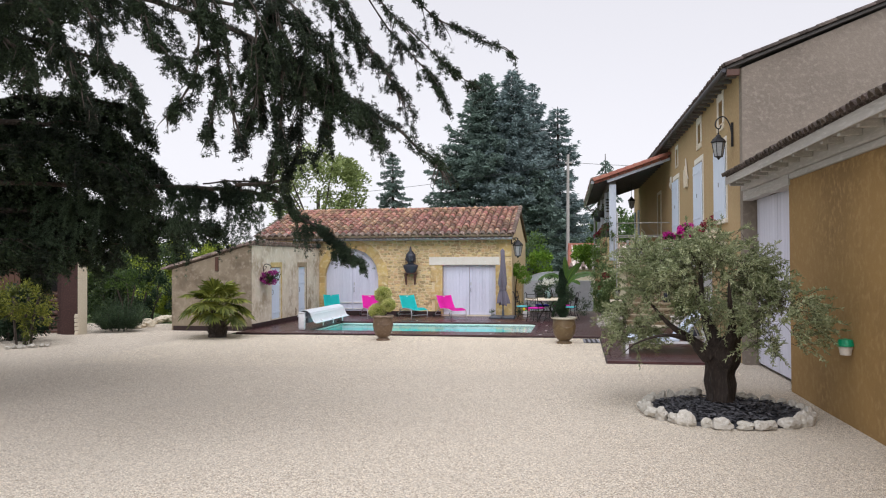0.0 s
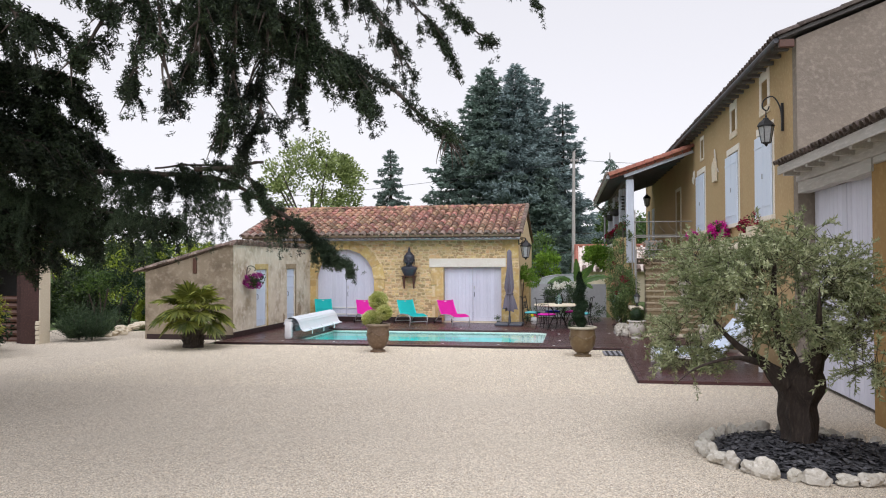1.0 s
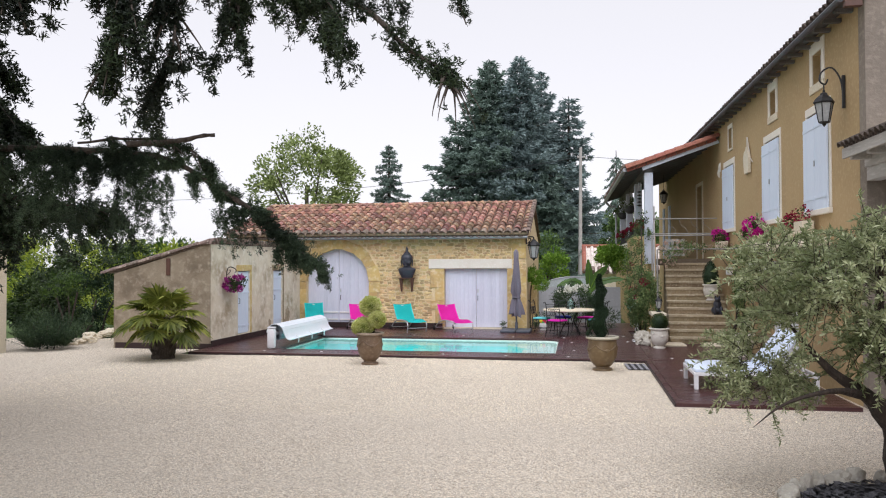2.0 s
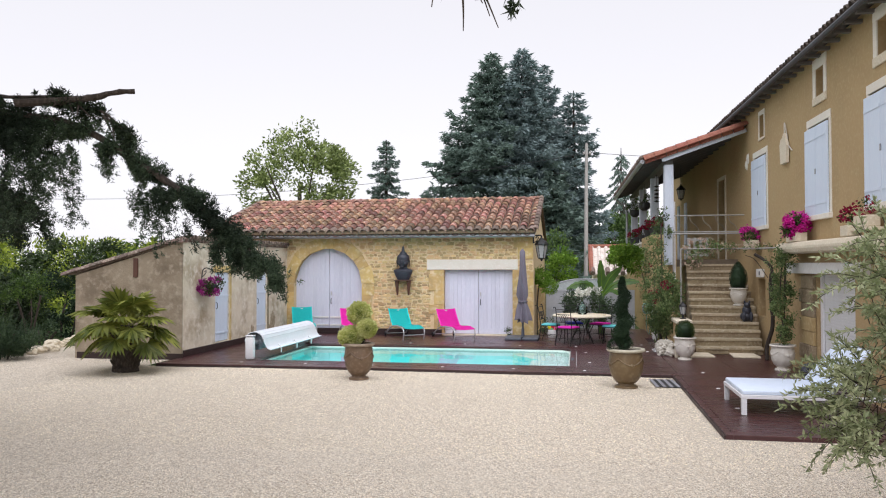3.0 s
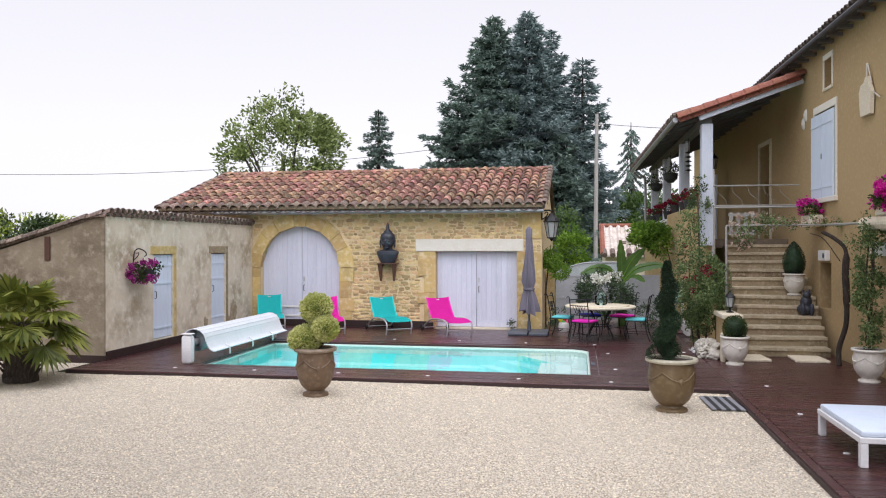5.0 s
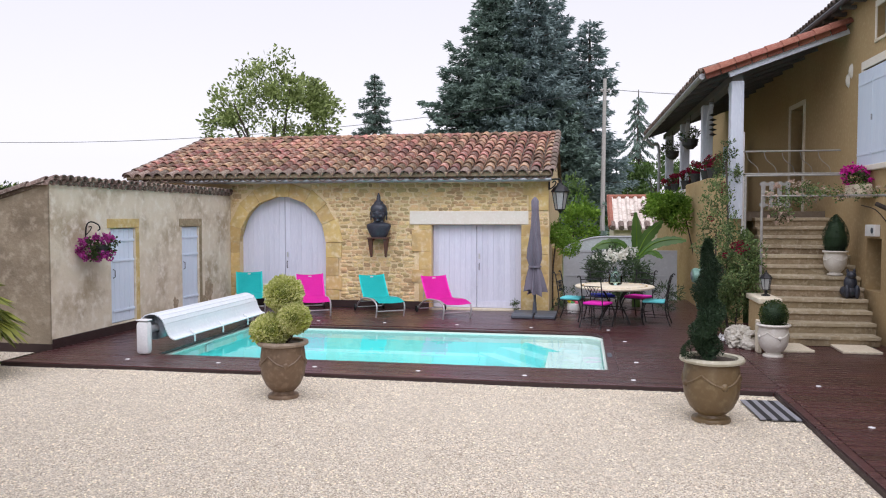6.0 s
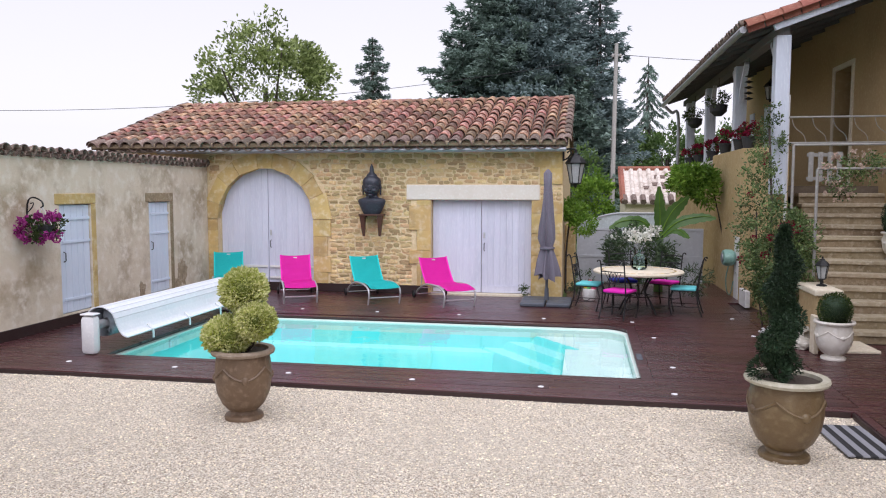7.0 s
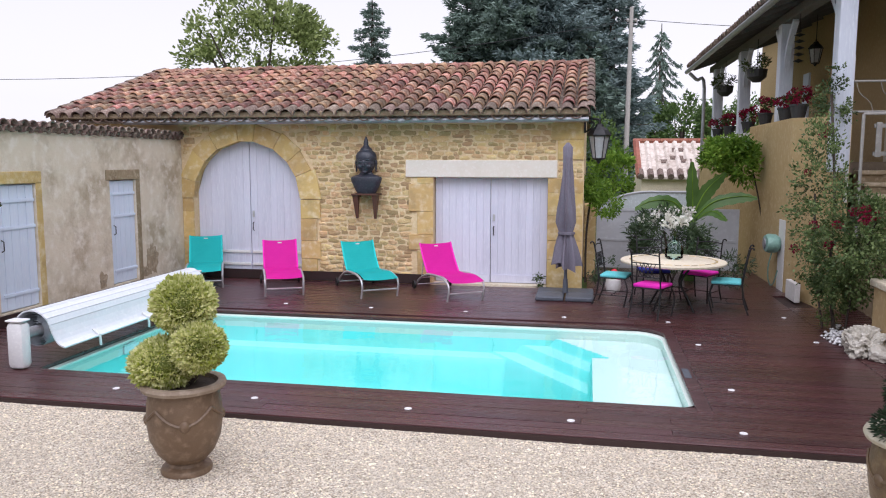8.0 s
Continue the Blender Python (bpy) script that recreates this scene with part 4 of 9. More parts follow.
while y < 27.95:
    if y < 21.62 or y > PY1 + 0.16:
        board(-8.64, 2.1, y)
    else:
        board(-8.64, PX0 - 0.175, y)
        board(0.19, 2.1, y)
    y += PITCH
while y < 31.2:
    board(-0.95, 2.55, y)
    y += PITCH
y = 15.875
while y < 27.0:
    board(2.105, 4.58, y)
    y += PITCH
# boards that frame the deck and the pool
for x0, x1, y0, y1 in ((-8.7, 2.24, 20.83, 20.97), (2.1, 4.6, 15.71, 15.87)):
    part("edge_board", B(x0, x1, y0, y1, GZ - 0.02, DZ + 0.001, 0.006), M_DECK, deck)
part("edge_board", B(2.01, 2.1, 15.71, 20.828, GZ - 0.02, DZ + 0.001, 0.006), M_DECK, deck)
# Dark strips added to paint the shadow line below the deck's edge
part("edge_shadow_strip", B(-8.7, 1.975, 20.815, 20.828, GZ - 0.02, DZ - 0.012), M_DECK_DARK, deck, "thin dark strip added for the shadow line under the deck's edge")
part("edge_shadow_strip", B(1.985, 2.008, 15.71, 20.812, GZ - 0.02, DZ - 0.012), M_DECK_DARK, deck, "thin dark strip added for the shadow line under the deck's edge")
part("pool_trim", B(PX1 + 0.03, PX1 + 0.165, PY0 - 0.16, PY1 + 0.15, DZ - 0.03, DZ + 0.004, 0.004), M_DECK, deck)
part("pool_trim", B(PX0 - 0.17, PX1 + 0.028, PY1 + 0.03, PY1 + 0.15, DZ - 0.03, DZ + 0.004, 0.004), M_DECK, deck)
part("pool_trim", B(PX0 - 0.17, PX1 + 0.028, PY0 - 0.145, PY0 - 0.03, DZ - 0.03, DZ + 0.003, 0.004), M_DECK, deck)
part("pool_trim", B(PX0 - 0.17, PX0 - 0.03, PY0 - 0.028, PY1 + 0.028, DZ - 0.03, DZ + 0.004, 0.004), M_DECK, deck)
part("skimmer_lid", B(PX1 + 0.05, PX1 + 0.125, 22.72, 23.08, DZ + 0.004, DZ + 0.009, 0.003), M_GRAPHITE, deck, "dark oblong skimmer lid let into the trim")
bm = bmesh.new()
wall_ring(bm, pool_outline(0.052, -0.1), pool_outline(0.052, DZ - 0.01))
part("pool_coping_edge", bm, M_DECK_DARK, deck)
arc = [(PX1 - 0.42 + 0.475 * math.cos(t), PY1 - 0.42 + 0.475 * math.sin(t)) for t in np.linspace(0, math.pi / 2, 9)]
bm = prism(arc + [(PX1 - 0.42, PY1 + 0.06), (PX1 + 0.06, PY1 + 0.06), (PX1 + 0.06, PY1 - 0.42)], DZ - 0.03, DZ + 0.008)
part("corner_board", bm, M_DECK, deck)
# skirting boards where the deck meets the walls
part("skirting", B(SX + 0.002, SX + 0.03, SY0, 28.1, DZ, 0.27), M_DECK_DARK, deck)
part("skirting", B(-8.62, GL - 0.06, WY - 0.045, WY - 0.018, DZ, 0.29), M_DECK_DARK, deck)
part("skirting", B(-11.3, SX + 0.03, SY0 - 0.035, SY0 - 0.004, GZ, 0.2), M_DECK_DARK, deck)
# flush lights let into the boards
disc = to_mesh("deck_light", lathe(bmesh.new(), [(0.034, DZ), (0.034, DZ + 0.006), (0.028, DZ + 0.008), (0.0, DZ + 0.008)], 14), M_WHITE_METAL, False)
for x, y in ((-6.95, 21.28), (-5.49, 21.26), (-4.02, 21.24), (-2.52, 21.22), (-1.06, 21.18), (0.35, 21.14), (0.47, 22.38), (0.41, 24.25), (0.18, 25.54), (-1.26, 25.6), (-2.72, 25.73), (-4.19, 25.74), (-5.6, 25.8), (1.85, 26.18), (1.87, 24.66), (2.6, 21.2), (2.55, 19.3), (2.5, 17.5)):
    solo("deck_light", disc, None, "small round white light flush in deck", "deck light", Matrix.Translation((x, y, 0)), "lights in the deck")

# ---- roller with the pool's slatted cover ----
roller = thing("pool_cover_roller", "white slatted pool cover rolled up between two grey posts", "pool cover")
RX, RZ = -6.95, 0.475
for y in (21.72, 25.42):
    p = part("roller_post", B(RX - 0.105, RX + 0.105, y - 0.08, y + 0.08, DZ, 0.63, 0.06), M_WHITE_METAL, roller, "pale grey moulded post", smooth=True)
    part("cap", B(RX - 0.1, RX + 0.1, y - 0.075, y + 0.075, 0.632, 0.655, 0.011), M_WHITE_METAL, p)
part("axle", T([(RX, 21.79, RZ), (RX, 25.36, RZ)], 0.06, 12), M_ALU, roller)
bm = bmesh.new()
turns, prev = 4.3, None
for i in range(int(turns * 18) + 1):
    a = 2 * math.pi * i / 18
    r = 0.085 + 0.026 * a / (2 * math.pi) + 0.001 * (i % 2)
    p = [(RX + r * math.cos(a + 1.2), yy, RZ + r * math.sin(a + 1.2)) for yy in (21.98, 25.3)]
    cur = [bm.verts.new(q) for q in p]
    if prev:
        bm.faces.new((prev[0], prev[1], cur[1], cur[0]))
    prev = cur
bmesh.ops.solidify(bm, geom=bm.faces[:], thickness=0.014)
part("rolled_cover", bm, M_COVER, roller, "end coil of grey-white slats")
# slats over the top and down towards the water
path = bend([(RX - 0.215, RZ + 0.02), (RX - 0.14, RZ + 0.18), (RX + 0.03, RZ + 0.226), (RX + 0.18, RZ + 0.14), (RX + 0.245, RZ - 0.02), (RX + 0.31, RZ - 0.13), (RX + 0.40, RZ - 0.17)], 15)
for (x0, z0), (x1, z1) in zip(path, path[1:]):
    d = Vector((x1 - x0, 0, z1 - z0))
    nrm = Vector((-d.z, 0, d.x)).normalized() * 0.016
    bm = bmesh.new()
    g = d * 0.012
    vs = []
    for yy in (21.92, 25.32):
        for q in ((x0 + g.x, z0 + g.z), (x1 - g.x, z1 - g.z)):
            vs += [bm.verts.new((q[0], yy, q[1])), bm.verts.new((q[0] + nrm.x, yy, q[1] + nrm.z))]
    for f in ((0, 1, 3, 2), (4, 6, 7, 5), (0, 4, 5, 1), (2, 3, 7, 6), (1, 5, 7, 3), (0, 2, 6, 4)):
        bm.faces.new([vs[k] for k in f])
    part("slat", bm, M_COVER, roller)
for yy in (22.5, 23.5, 24.5):
    part("strap", T(bend([(RX + 0.33, yy, RZ - 0.08), (RX + 0.40, yy + 0.02, RZ - 0.16), (RX + 0.39, yy + 0.05, RZ - 0.28)], 6), 0.016, 6), M_WHITE_METAL, roller, "white fastening strap")


# ---- sun loungers ----
def lounger(name, m, fabric, label):
    t = thing(name, label, "sun lounger", m, "loungers along the barn")
    hw = 0.31
    seat = bend([(-0.72, 0.30), (-0.35, 0.36), (0.05, 0.33), (0.30, 0.34)], 12)
    back = bend([(0.30, 0.35), (0.49, 0.57), (0.65, 0.82)], 7)
    for nm, run, lift in (("seat", seat, 0.022), ("backrest", back, 0.0)):
        bm = bmesh.new()
        prev = None
        for yy, zz in run:
            cur = [bm.verts.new((x, yy, zz + lift - 0.02 * (1 - (x / hw) ** 2))) for x in np.linspace(-hw + 0.02, hw - 0.02, 7)]
            if prev:
                for i in range(6):
                    bm.faces.new((prev[i], prev[i + 1], cur[i + 1], cur[i]))
            prev = cur
        bmesh.ops.solidify(bm, geom=bm.faces[:], thickness=0.008)
        part(nm, bm, fabric, t, smooth=True)
    for s in (-1, 1):
        side = bend([(s * hw, -0.60, 0.0), (s * hw, -0.66, 0.20), (s * hw, -0.58, 0.31), (s * hw, -0.25, 0.36), (s * hw, 0.25, 0.33), (s * hw, 0.62, 0.20), (s * hw, 0.78, 0.08)], 22)
        part("side_rail", T(side, 0.018, 8), M_ALU, t, "curved grey metal rail", smooth=True)
        part("back_rail", T([(s * (hw - 0.02), yy, zz) for yy, zz in back], 0.014, 6), fabric, t)
        part("wheel", lathe(bmesh.new(), [(0.0, -0.015), (0.07, -0.015), (0.075, 0), (0.07, 0.015), (0.0, 0.015)], 14, Matrix.Translation((s * (hw + 0.03), 0.80, 0.076)) @ Matrix.Rotation(math.pi / 2, 4, "Y")), M_IRON, t, "small black wheel")
    part("front_bar", T([(-hw, -0.63, 0.13), (hw, -0.63, 0.13)], 0.014, 6), M_ALU, t)
    part("rear_axle", T([(-hw, 0.80, 0.076), (hw, 0.80, 0.076)], 0.012, 6), M_ALU, t)
    part("back_stay", T([(-hw + 0.04, 0.51, 0.56), (-hw + 0.04, 0.62, 0.22), (hw - 0.04, 0.62, 0.22), (hw - 0.04, 0.51, 0.56)], 0.011, 6), M_ALU, t)
    part("logo_patch", B(-0.035, 0.035, 0.614, 0.620, 0.755, 0.775), M_WHITE, t)
    return t


for name, foot, turn, fab, lab in (("sun_lounger", (-7.56, 26.86), 26, M_TURQ, "turquoise mesh sun lounger with raised back before arched door"),
                                   ("sun_lounger", (-5.88, 26.42), 26, M_PINK, "magenta mesh sun lounger with raised back on the deck"),
                                   ("sun_lounger", (-4.3, 26.62), 34, M_TURQ, "turquoise mesh sun lounger with raised back below the bust"),
                                   ("sun_lounger", (-2.86, 26.58), 34, M_PINK, "magenta mesh sun lounger with raised back before garage door")):
    m = Matrix.Translation((foot[0], foot[1], DZ + 0.002)) @ Matrix.Rotation(radians(turn), 4, "Z") @ Matrix.Translation((0, 0.62, 0))
    lounger(name, m, fab, lab)

# ---- closed parasol ----
parasol = thing("parasol", "closed grey canvas parasol on a dark slab base", "parasol", Matrix.Translation((-1.30, 27.30, DZ)))
for i, (x, y) in enumerate(((-0.24, -0.24), (0.24, -0.24), (-0.24, 0.24), (0.24, 0.24))):
    part("base_slab", B(x - 0.225, x + 0.225, y - 0.225, y + 0.225, 0.002, 0.075, 0.02), M_GRAPHITE, parasol, "dark plastic ballast slab")
part("pole", T([(0, 0, 0.07), (0, 0, 2.46)], 0.028, 12), M_GRAPHITE, parasol)
part("foot_socket", T([(0, 0, 0.075), (0, 0, 0.3)], [0.05, 0.038], 12), M_GRAPHITE, parasol)


def folded_canvas():
    bm = bmesh.new()
    prof = [(0.02, 2.54), (0.05, 2.50), (0.075, 2.46), (0.07, 2.25), (0.085, 2.0), (0.105, 1.72), (0.125, 1.45), (0.135, 1.24), (0.095, 1.07), (0.125, 0.97), (0.165, 0.82), (0.20, 0.66), (0.215, 0.52)]
    n, rings = 64, []
    for i, (r, z) in enumerate(prof):
        fold = 0.06 + 0.24 * min(1, max(0, 2.5 - z) / 1.1)
        ring = []
        for k in range(n):
            a = 2 * math.pi * k / n
            rr = r * (1 + fold * (1 - 2 * abs(math.sin(4 * a + z * 0.5 + 0.25 * math.sin(3 * z)))) + 0.10 * math.sin(3 * a + 4 * z) + 0.07 * noise.noise(Vector((3 * math.cos(a), 3 * math.sin(a), 6 * z))))
            dz = -0.03 * (1 - 2 * abs(math.sin(4 * a + z * 0.5))) + 0.07 * math.sin(2 * a + 0.5) if i == len(prof) - 1 else 0
            ring.append(bm.verts.new((rr * math.cos(a), rr * math.sin(a), z + dz)))
        rings.append(ring)
    for a, b in zip(rings, rings[1:]):
        for k in range(n):
            bm.faces.new((a[k], a[(k + 1) % n], b[(k + 1) % n], b[k]))
    bm.faces.new(rings[0])
    return bm


part("canopy", folded_canvas(), M_GREYCLOTH, parasol, "furled grey canvas tied at the middle", smooth=True)
part("tie_strap", lathe(bmesh.new(), [(0.125, 1.04), (0.14, 1.045), (0.14, 1.08), (0.125, 1.085)], 24), M_GREYCLOTH, parasol)
part("crank", T([(0.03, -0.03, 1.25), (0.07, -0.09, 1.25), (0.07, -0.11, 1.15)], 0.01, 6), M_GRAPHITE, parasol)

# ---- round table and iron chairs ----
TX, TY = 0.33, 26.6
table = thing("round_table", "round stone-mosaic garden table on black iron legs", "table", Matrix.Translation((TX, TY, DZ)))
part("tabletop", lathe(bmesh.new(), [(0.0, 0.70), (0.74, 0.70), (0.775, 0.71), (0.78, 0.735), (0.765, 0.75), (0.66, 0.752), (0.655, 0.749), (0.60, 0.749), (0.595, 0.752), (0.0, 0.752)], 48), M_PALE_STONE, table, "cream stone top with a patterned border", smooth=True)
for i in range(32):
    a = 2 * math.pi * i / 32
    part("mosaic_tile", B(-0.018, 0.018, -0.045, 0.045, 0.748, 0.7535, m=Matrix.Rotation(a, 4, "Z") @ Matrix.Translation((0.628, 0, 0))), M_OCHRE_STONE if i % 2 else M_STEP, table)
for i in range(4):
    a = math.pi / 4 + i * math.pi / 2
    run = bend([(0.42, 0.0), (0.30, 0.2), (0.16, 0.42), (0.34, 0.69)], 14)
    part("leg", T([(r * math.cos(a), r * math.sin(a), z) for r, z in run], 0.016, 6), M_IRON, table)
part("ring_brace", T([(0.24 * math.cos(t), 0.24 * math.sin(t), 0.3) for t in np.linspace(0, 2 * math.pi, 25)], 0.01, 6), M_IRON, table)


def iron_chair(m, cushion, label):
    """Faces +y; lattice back, scrolled top ears, bowed front legs."""
    t = thing("iron_chair", label, "chair", m, "chairs round the table")
    w = 0.21
    part("seat", B(-w, w, -0.2, 0.22, 0.42, 0.435, 0.006), M_IRON, t)
    part("cushion", B(-w - 0.01, w + 0.01, -0.19, 0.23, 0.437, 0.485, 0.02), cushion, t, smooth=True)
    for s in (-1, 1):
        part("front_leg", T(bend([(s * w, 0.2, 0.42), (s * (w + 0.03), 0.25, 0.25), (s * (w + 0.01), 0.2, 0.0)], 8), 0.012, 6), M_IRON, t)
        part("back_leg", T(bend([(s * w, -0.2, 0.43), (s * w, -0.23, 0.2), (s * (w + 0.01), -0.3, 0.0)], 8), 0.012, 6), M_IRON, t)
        part("back_post", T(bend([(s * w, -0.2, 0.42), (s * w, -0.24, 0.7), (s * w, -0.29, 0.96), (s * (w + 0.03), -0.33, 0.985), (s * (w + 0.035), -0.34, 0.96)], 12), 0.012, 6), M_IRON, t)
        part("stretcher", T([(s * w, 0.22, 0.16), (s * w, -0.24, 0.16)], 0.007, 6), M_IRON, t)
    for z, y, sag in ((0.92, -0.28, 0.02), (0.80, -0.257, 0.0), (0.60, -0.225, 0.0)):
        part("back_rail", T(bend([(-w, y, z), (0, y - 0.01, z + sag), (w, y, z)], 7), 0.009, 6), M_IRON, t)
    for i in range(-2, 3):
        for s in (-1, 1):
            x0 = i * 0.06
            x1 = x0 + s * 0.09
            if abs(x1) <= 0.15:
                part("lattice_bar", T([(x0, -0.226, 0.60), (x1, -0.256, 0.80)], 0.006, 5), M_IRON, t)
    part("cross_stretcher", T(bend([(-w, -0.02, 0.16), (0, 0.02, 0.17), (w, -0.02, 0.16)], 5), 0.007, 6), M_IRON, t)
    return t


for x, y, cushion, col in ((-0.02, 25.93, M_CUSH_P, "magenta"), (-0.52, 26.85, M_CUSH_T, "turquoise"), (1.12, 26.52, M_CUSH_T, "turquoise"), (0.85, 27.36, M_CUSH_P, "magenta"), (0.12, 27.5, M_CUSH_B, "deep blue")):
    turn = math.atan2(-(TX - x), TY - y)
    iron_chair(Matrix.Translation((x, y, DZ + 0.002)) @ Matrix.Rotation(turn + rnd.uniform(-0.1, 0.1), 4, "Z"), cushion, f"black wrought-iron chair with {col} cushion at round table")
bottle = thing("demijohn", "pale green glass demijohn on the round table", "bottle", Matrix.Translation((TX + 0.02, TY + 0.1, DZ + 0.753)))
part("body", lathe(bmesh.new(), [(0.10, 0.0), (0.135, 0.03), (0.14, 0.14), (0.12, 0.21), (0.06, 0.26), (0.032, 0.28), (0.032, 0.33), (0.042, 0.335), (0.042, 0.35), (0.028, 0.35)], 24), M_BOTTLE, bottle, smooth=True)


# ---- pots ----
def anduze_pot(name, m, s, mat, rim_mat, label, wide=1.0):
    t = thing(name, label, "pot", m)
    sc = Matrix.Diagonal((s * wide, s * wide, s, 1))
    part("body", lathe(bmesh.new(), [(0.205, 0.0), (0.21, 0.025), (0.20, 0.045), (0.15, 0.06), (0.14, 0.085), (0.17, 0.10), (0.23, 0.16), (0.285, 0.27), (0.305, 0.40), (0.30, 0.52), (0.288, 0.60), (0.285, 0.635)], 36, sc), mat, t, smooth=True)
    part("rim", lathe(bmesh.new(), [(0.285, 0.632), (0.335, 0.645), (0.345, 0.668), (0.335, 0.69), (0.30, 0.695), (0.275, 0.685), (0.27, 0.63)], 36, sc), rim_mat, t, "rolled worn rim", smooth=True)
    part("soil", lathe(bmesh.new(), [(0.0, 0.64), (0.27, 0.64), (0.27, 0.655), (0.0, 0.66)], 20, sc), M_SOIL, t)
    for k in range(4):
        a0 = k * math.pi / 2 - 0.6
        run = [(0.303 * math.cos(a), 0.303 * math.sin(a), 0.53 - 0.11 * math.sin(math.pi * i / 10)) for i, a in enumerate(np.linspace(a0, a0 + math.pi / 2, 11))]
        part("swag", T([sc @ Vector(p) for p in run], 0.013 * s, 6), mat, t)
        am = a0 + 0.02
        part("rosette", lathe(bmesh.new(), [(0.0, 0.02), (0.025, 0.016), (0.04, 0.004), (0.045, -0.012)], 12, sc @ Matrix.Rotation(am + math.pi / 4, 4, "Z") @ Matrix.Translation((0.305, 0, 0.42)) @ Matrix.Rotation(math.pi / 2, 4, "Y")), mat, t, smooth=True)
    return t


anduze_pot("glazed_pot", Matrix.Translation((-3.86, 19.72, GZ)) @ Matrix.Rotation(0.3, 4, "Z"), 1.0, M_TERRA, M_TERRA_RIM, "large brown glazed garland pot on the gravel", 0.89)
anduze_pot("glazed_pot", Matrix.Translation((1.05, 19.54, GZ)) @ Matrix.Rotation(0.1, 4, "Z"), 1.0, M_TERRA_OCHRE, M_OCHRE_RIM, "large ochre glazed pot with pale greenish rim", 0.97)
anduze_pot("white_urn", Matrix.Translation((2.55, 23.28, DZ)), 0.72, M_URN, M_URN, "white glazed garland urn at the foot of stairs")
anduze_pot("white_urn", Matrix.Translation((4.22, 21.85, DZ)), 0.73, M_URN, M_URN, "white glazed urn holding a climbing plant")
anduze_pot("white_urn", HM @ Matrix.Translation((-0.40, ST0 + 5.5 * GOING, DZ + 6 * RISE + 0.01)), 0.64, M_URN, M_URN, "cream glazed urn standing on the stone steps")

# ---- day bed ----
bed = thing("day_bed", "white-framed double day bed with white pads and raised back", "day bed", Matrix.Translation((2.45, 16.98, DZ)))
BW, BL = 1.3, 1.95
for x, y in ((0.04, 0.04), (0.04, BW - 0.04), (BL - 0.04, 0.04), (BL - 0.04, BW - 0.04)):
    part("leg", B(x - 0.035, x + 0.035, y - 0.035, y + 0.035, 0.002, 0.228, 0.006), M_WHITE_METAL, bed)
for x0, x1, y0, y1 in ((0, BL, 0, 0.06), (0, BL, BW - 0.06, BW), (0, 0.06, 0.062, BW - 0.062), (BL - 0.06, BL, 0.062, BW - 0.062)):
    part("frame_rail", B(x0, x1, y0, y1, 0.23, 0.285, 0.006), M_WHITE_METAL, bed)
part("seat_pad", B(0.02, 1.17, 0.02, BW - 0.02, 0.287, 0.345, 0.02), M_SHUTTER, bed, "white quilted pad", smooth=True)
tilt = Matrix.Translation((1.2, 0, 0.31)) @ Matrix.Rotation(radians(-50), 4, "Y")
part("back_pad", B(0, 0.78, 0.02, BW / 2 - 0.01, 0, 0.06, 0.02, m=tilt), M_SHUTTER, bed, smooth=True)
part("back_pad", B(0, 0.78, BW / 2 + 0.01, BW - 0.02, 0, 0.06, 0.02, m=tilt), M_SHUTTER, bed, smooth=True)
for y in (0.1, BW - 0.1):
    part("back_stay", T([(1.2 + 0.36, y, 0.29 + 0.42), (1.75, y, 0.28)], 0.014, 6), M_WHITE_METAL, bed)

# ---- striped doormat ----
mat_thing = thing("doormat", "black and grey striped mat lying on gravel beside deck", "mat", Matrix.Translation((1.56, 19.58, GZ + 0.022)) @ Matrix.Rotation(radians(2.5), 4, "Z"))
M_MAT_D, M_MAT_L = surface("black_mat_pile", (0.02, 0.02, 0.022), rough=0.95, fine=80, bump=0.4), surface("grey_mat_pile", (0.24, 0.24, 0.26), rough=0.95, fine=80, bump=0.4)
for i in range(7):
    part("stripe", B(0.06 * i, 0.06 * (i + 1) - 0.001, 0, 0.86, 0, 0.012), M_MAT_D if i % 2 else M_MAT_L, mat_thing)

# ---- bust on its bracket ----
bust_shelf = thing("wall_bracket", "dark wooden wall bracket with two tapered legs", "bracket", Matrix.Translation((-4.92, WY - 0.02, 0)))
part("shelf", B(-0.25, 0.25, -0.28, -0.01, 1.735, 1.765, 0.005), M_DARKWOOD, bust_shelf)
for s in (-1, 1):
    bm = bmesh.new()
    vs = [bm.verts.new(p) for p in ((s * 0.24, -0.25, 1.733), (s * 0.13, -0.25, 1.733), (s * 0.15, -0.19, 1.31), (s * 0.19, -0.19, 1.31), (s * 0.24, -0.14, 1.733), (s * 0.13, -0.14, 1.733), (s * 0.15, -0.14, 1.31), (s * 0.19, -0.14, 1.31))]
    for f in ((0, 1, 2, 3), (7, 6, 5, 4), (0, 4, 5, 1), (1, 5, 6, 2), (2, 6, 7, 3), (3, 7, 4, 0)):
        bm.faces.new([vs[k] for k in f])
    part("leg", bm, M_DARKWOOD, bust_shelf)
    part("wall_strut", B(s * 0.17 - 0.02, s * 0.17 + 0.02, -0.14, 0.02, 1.69, 1.73), M_DARKWOOD, bust_shelf)


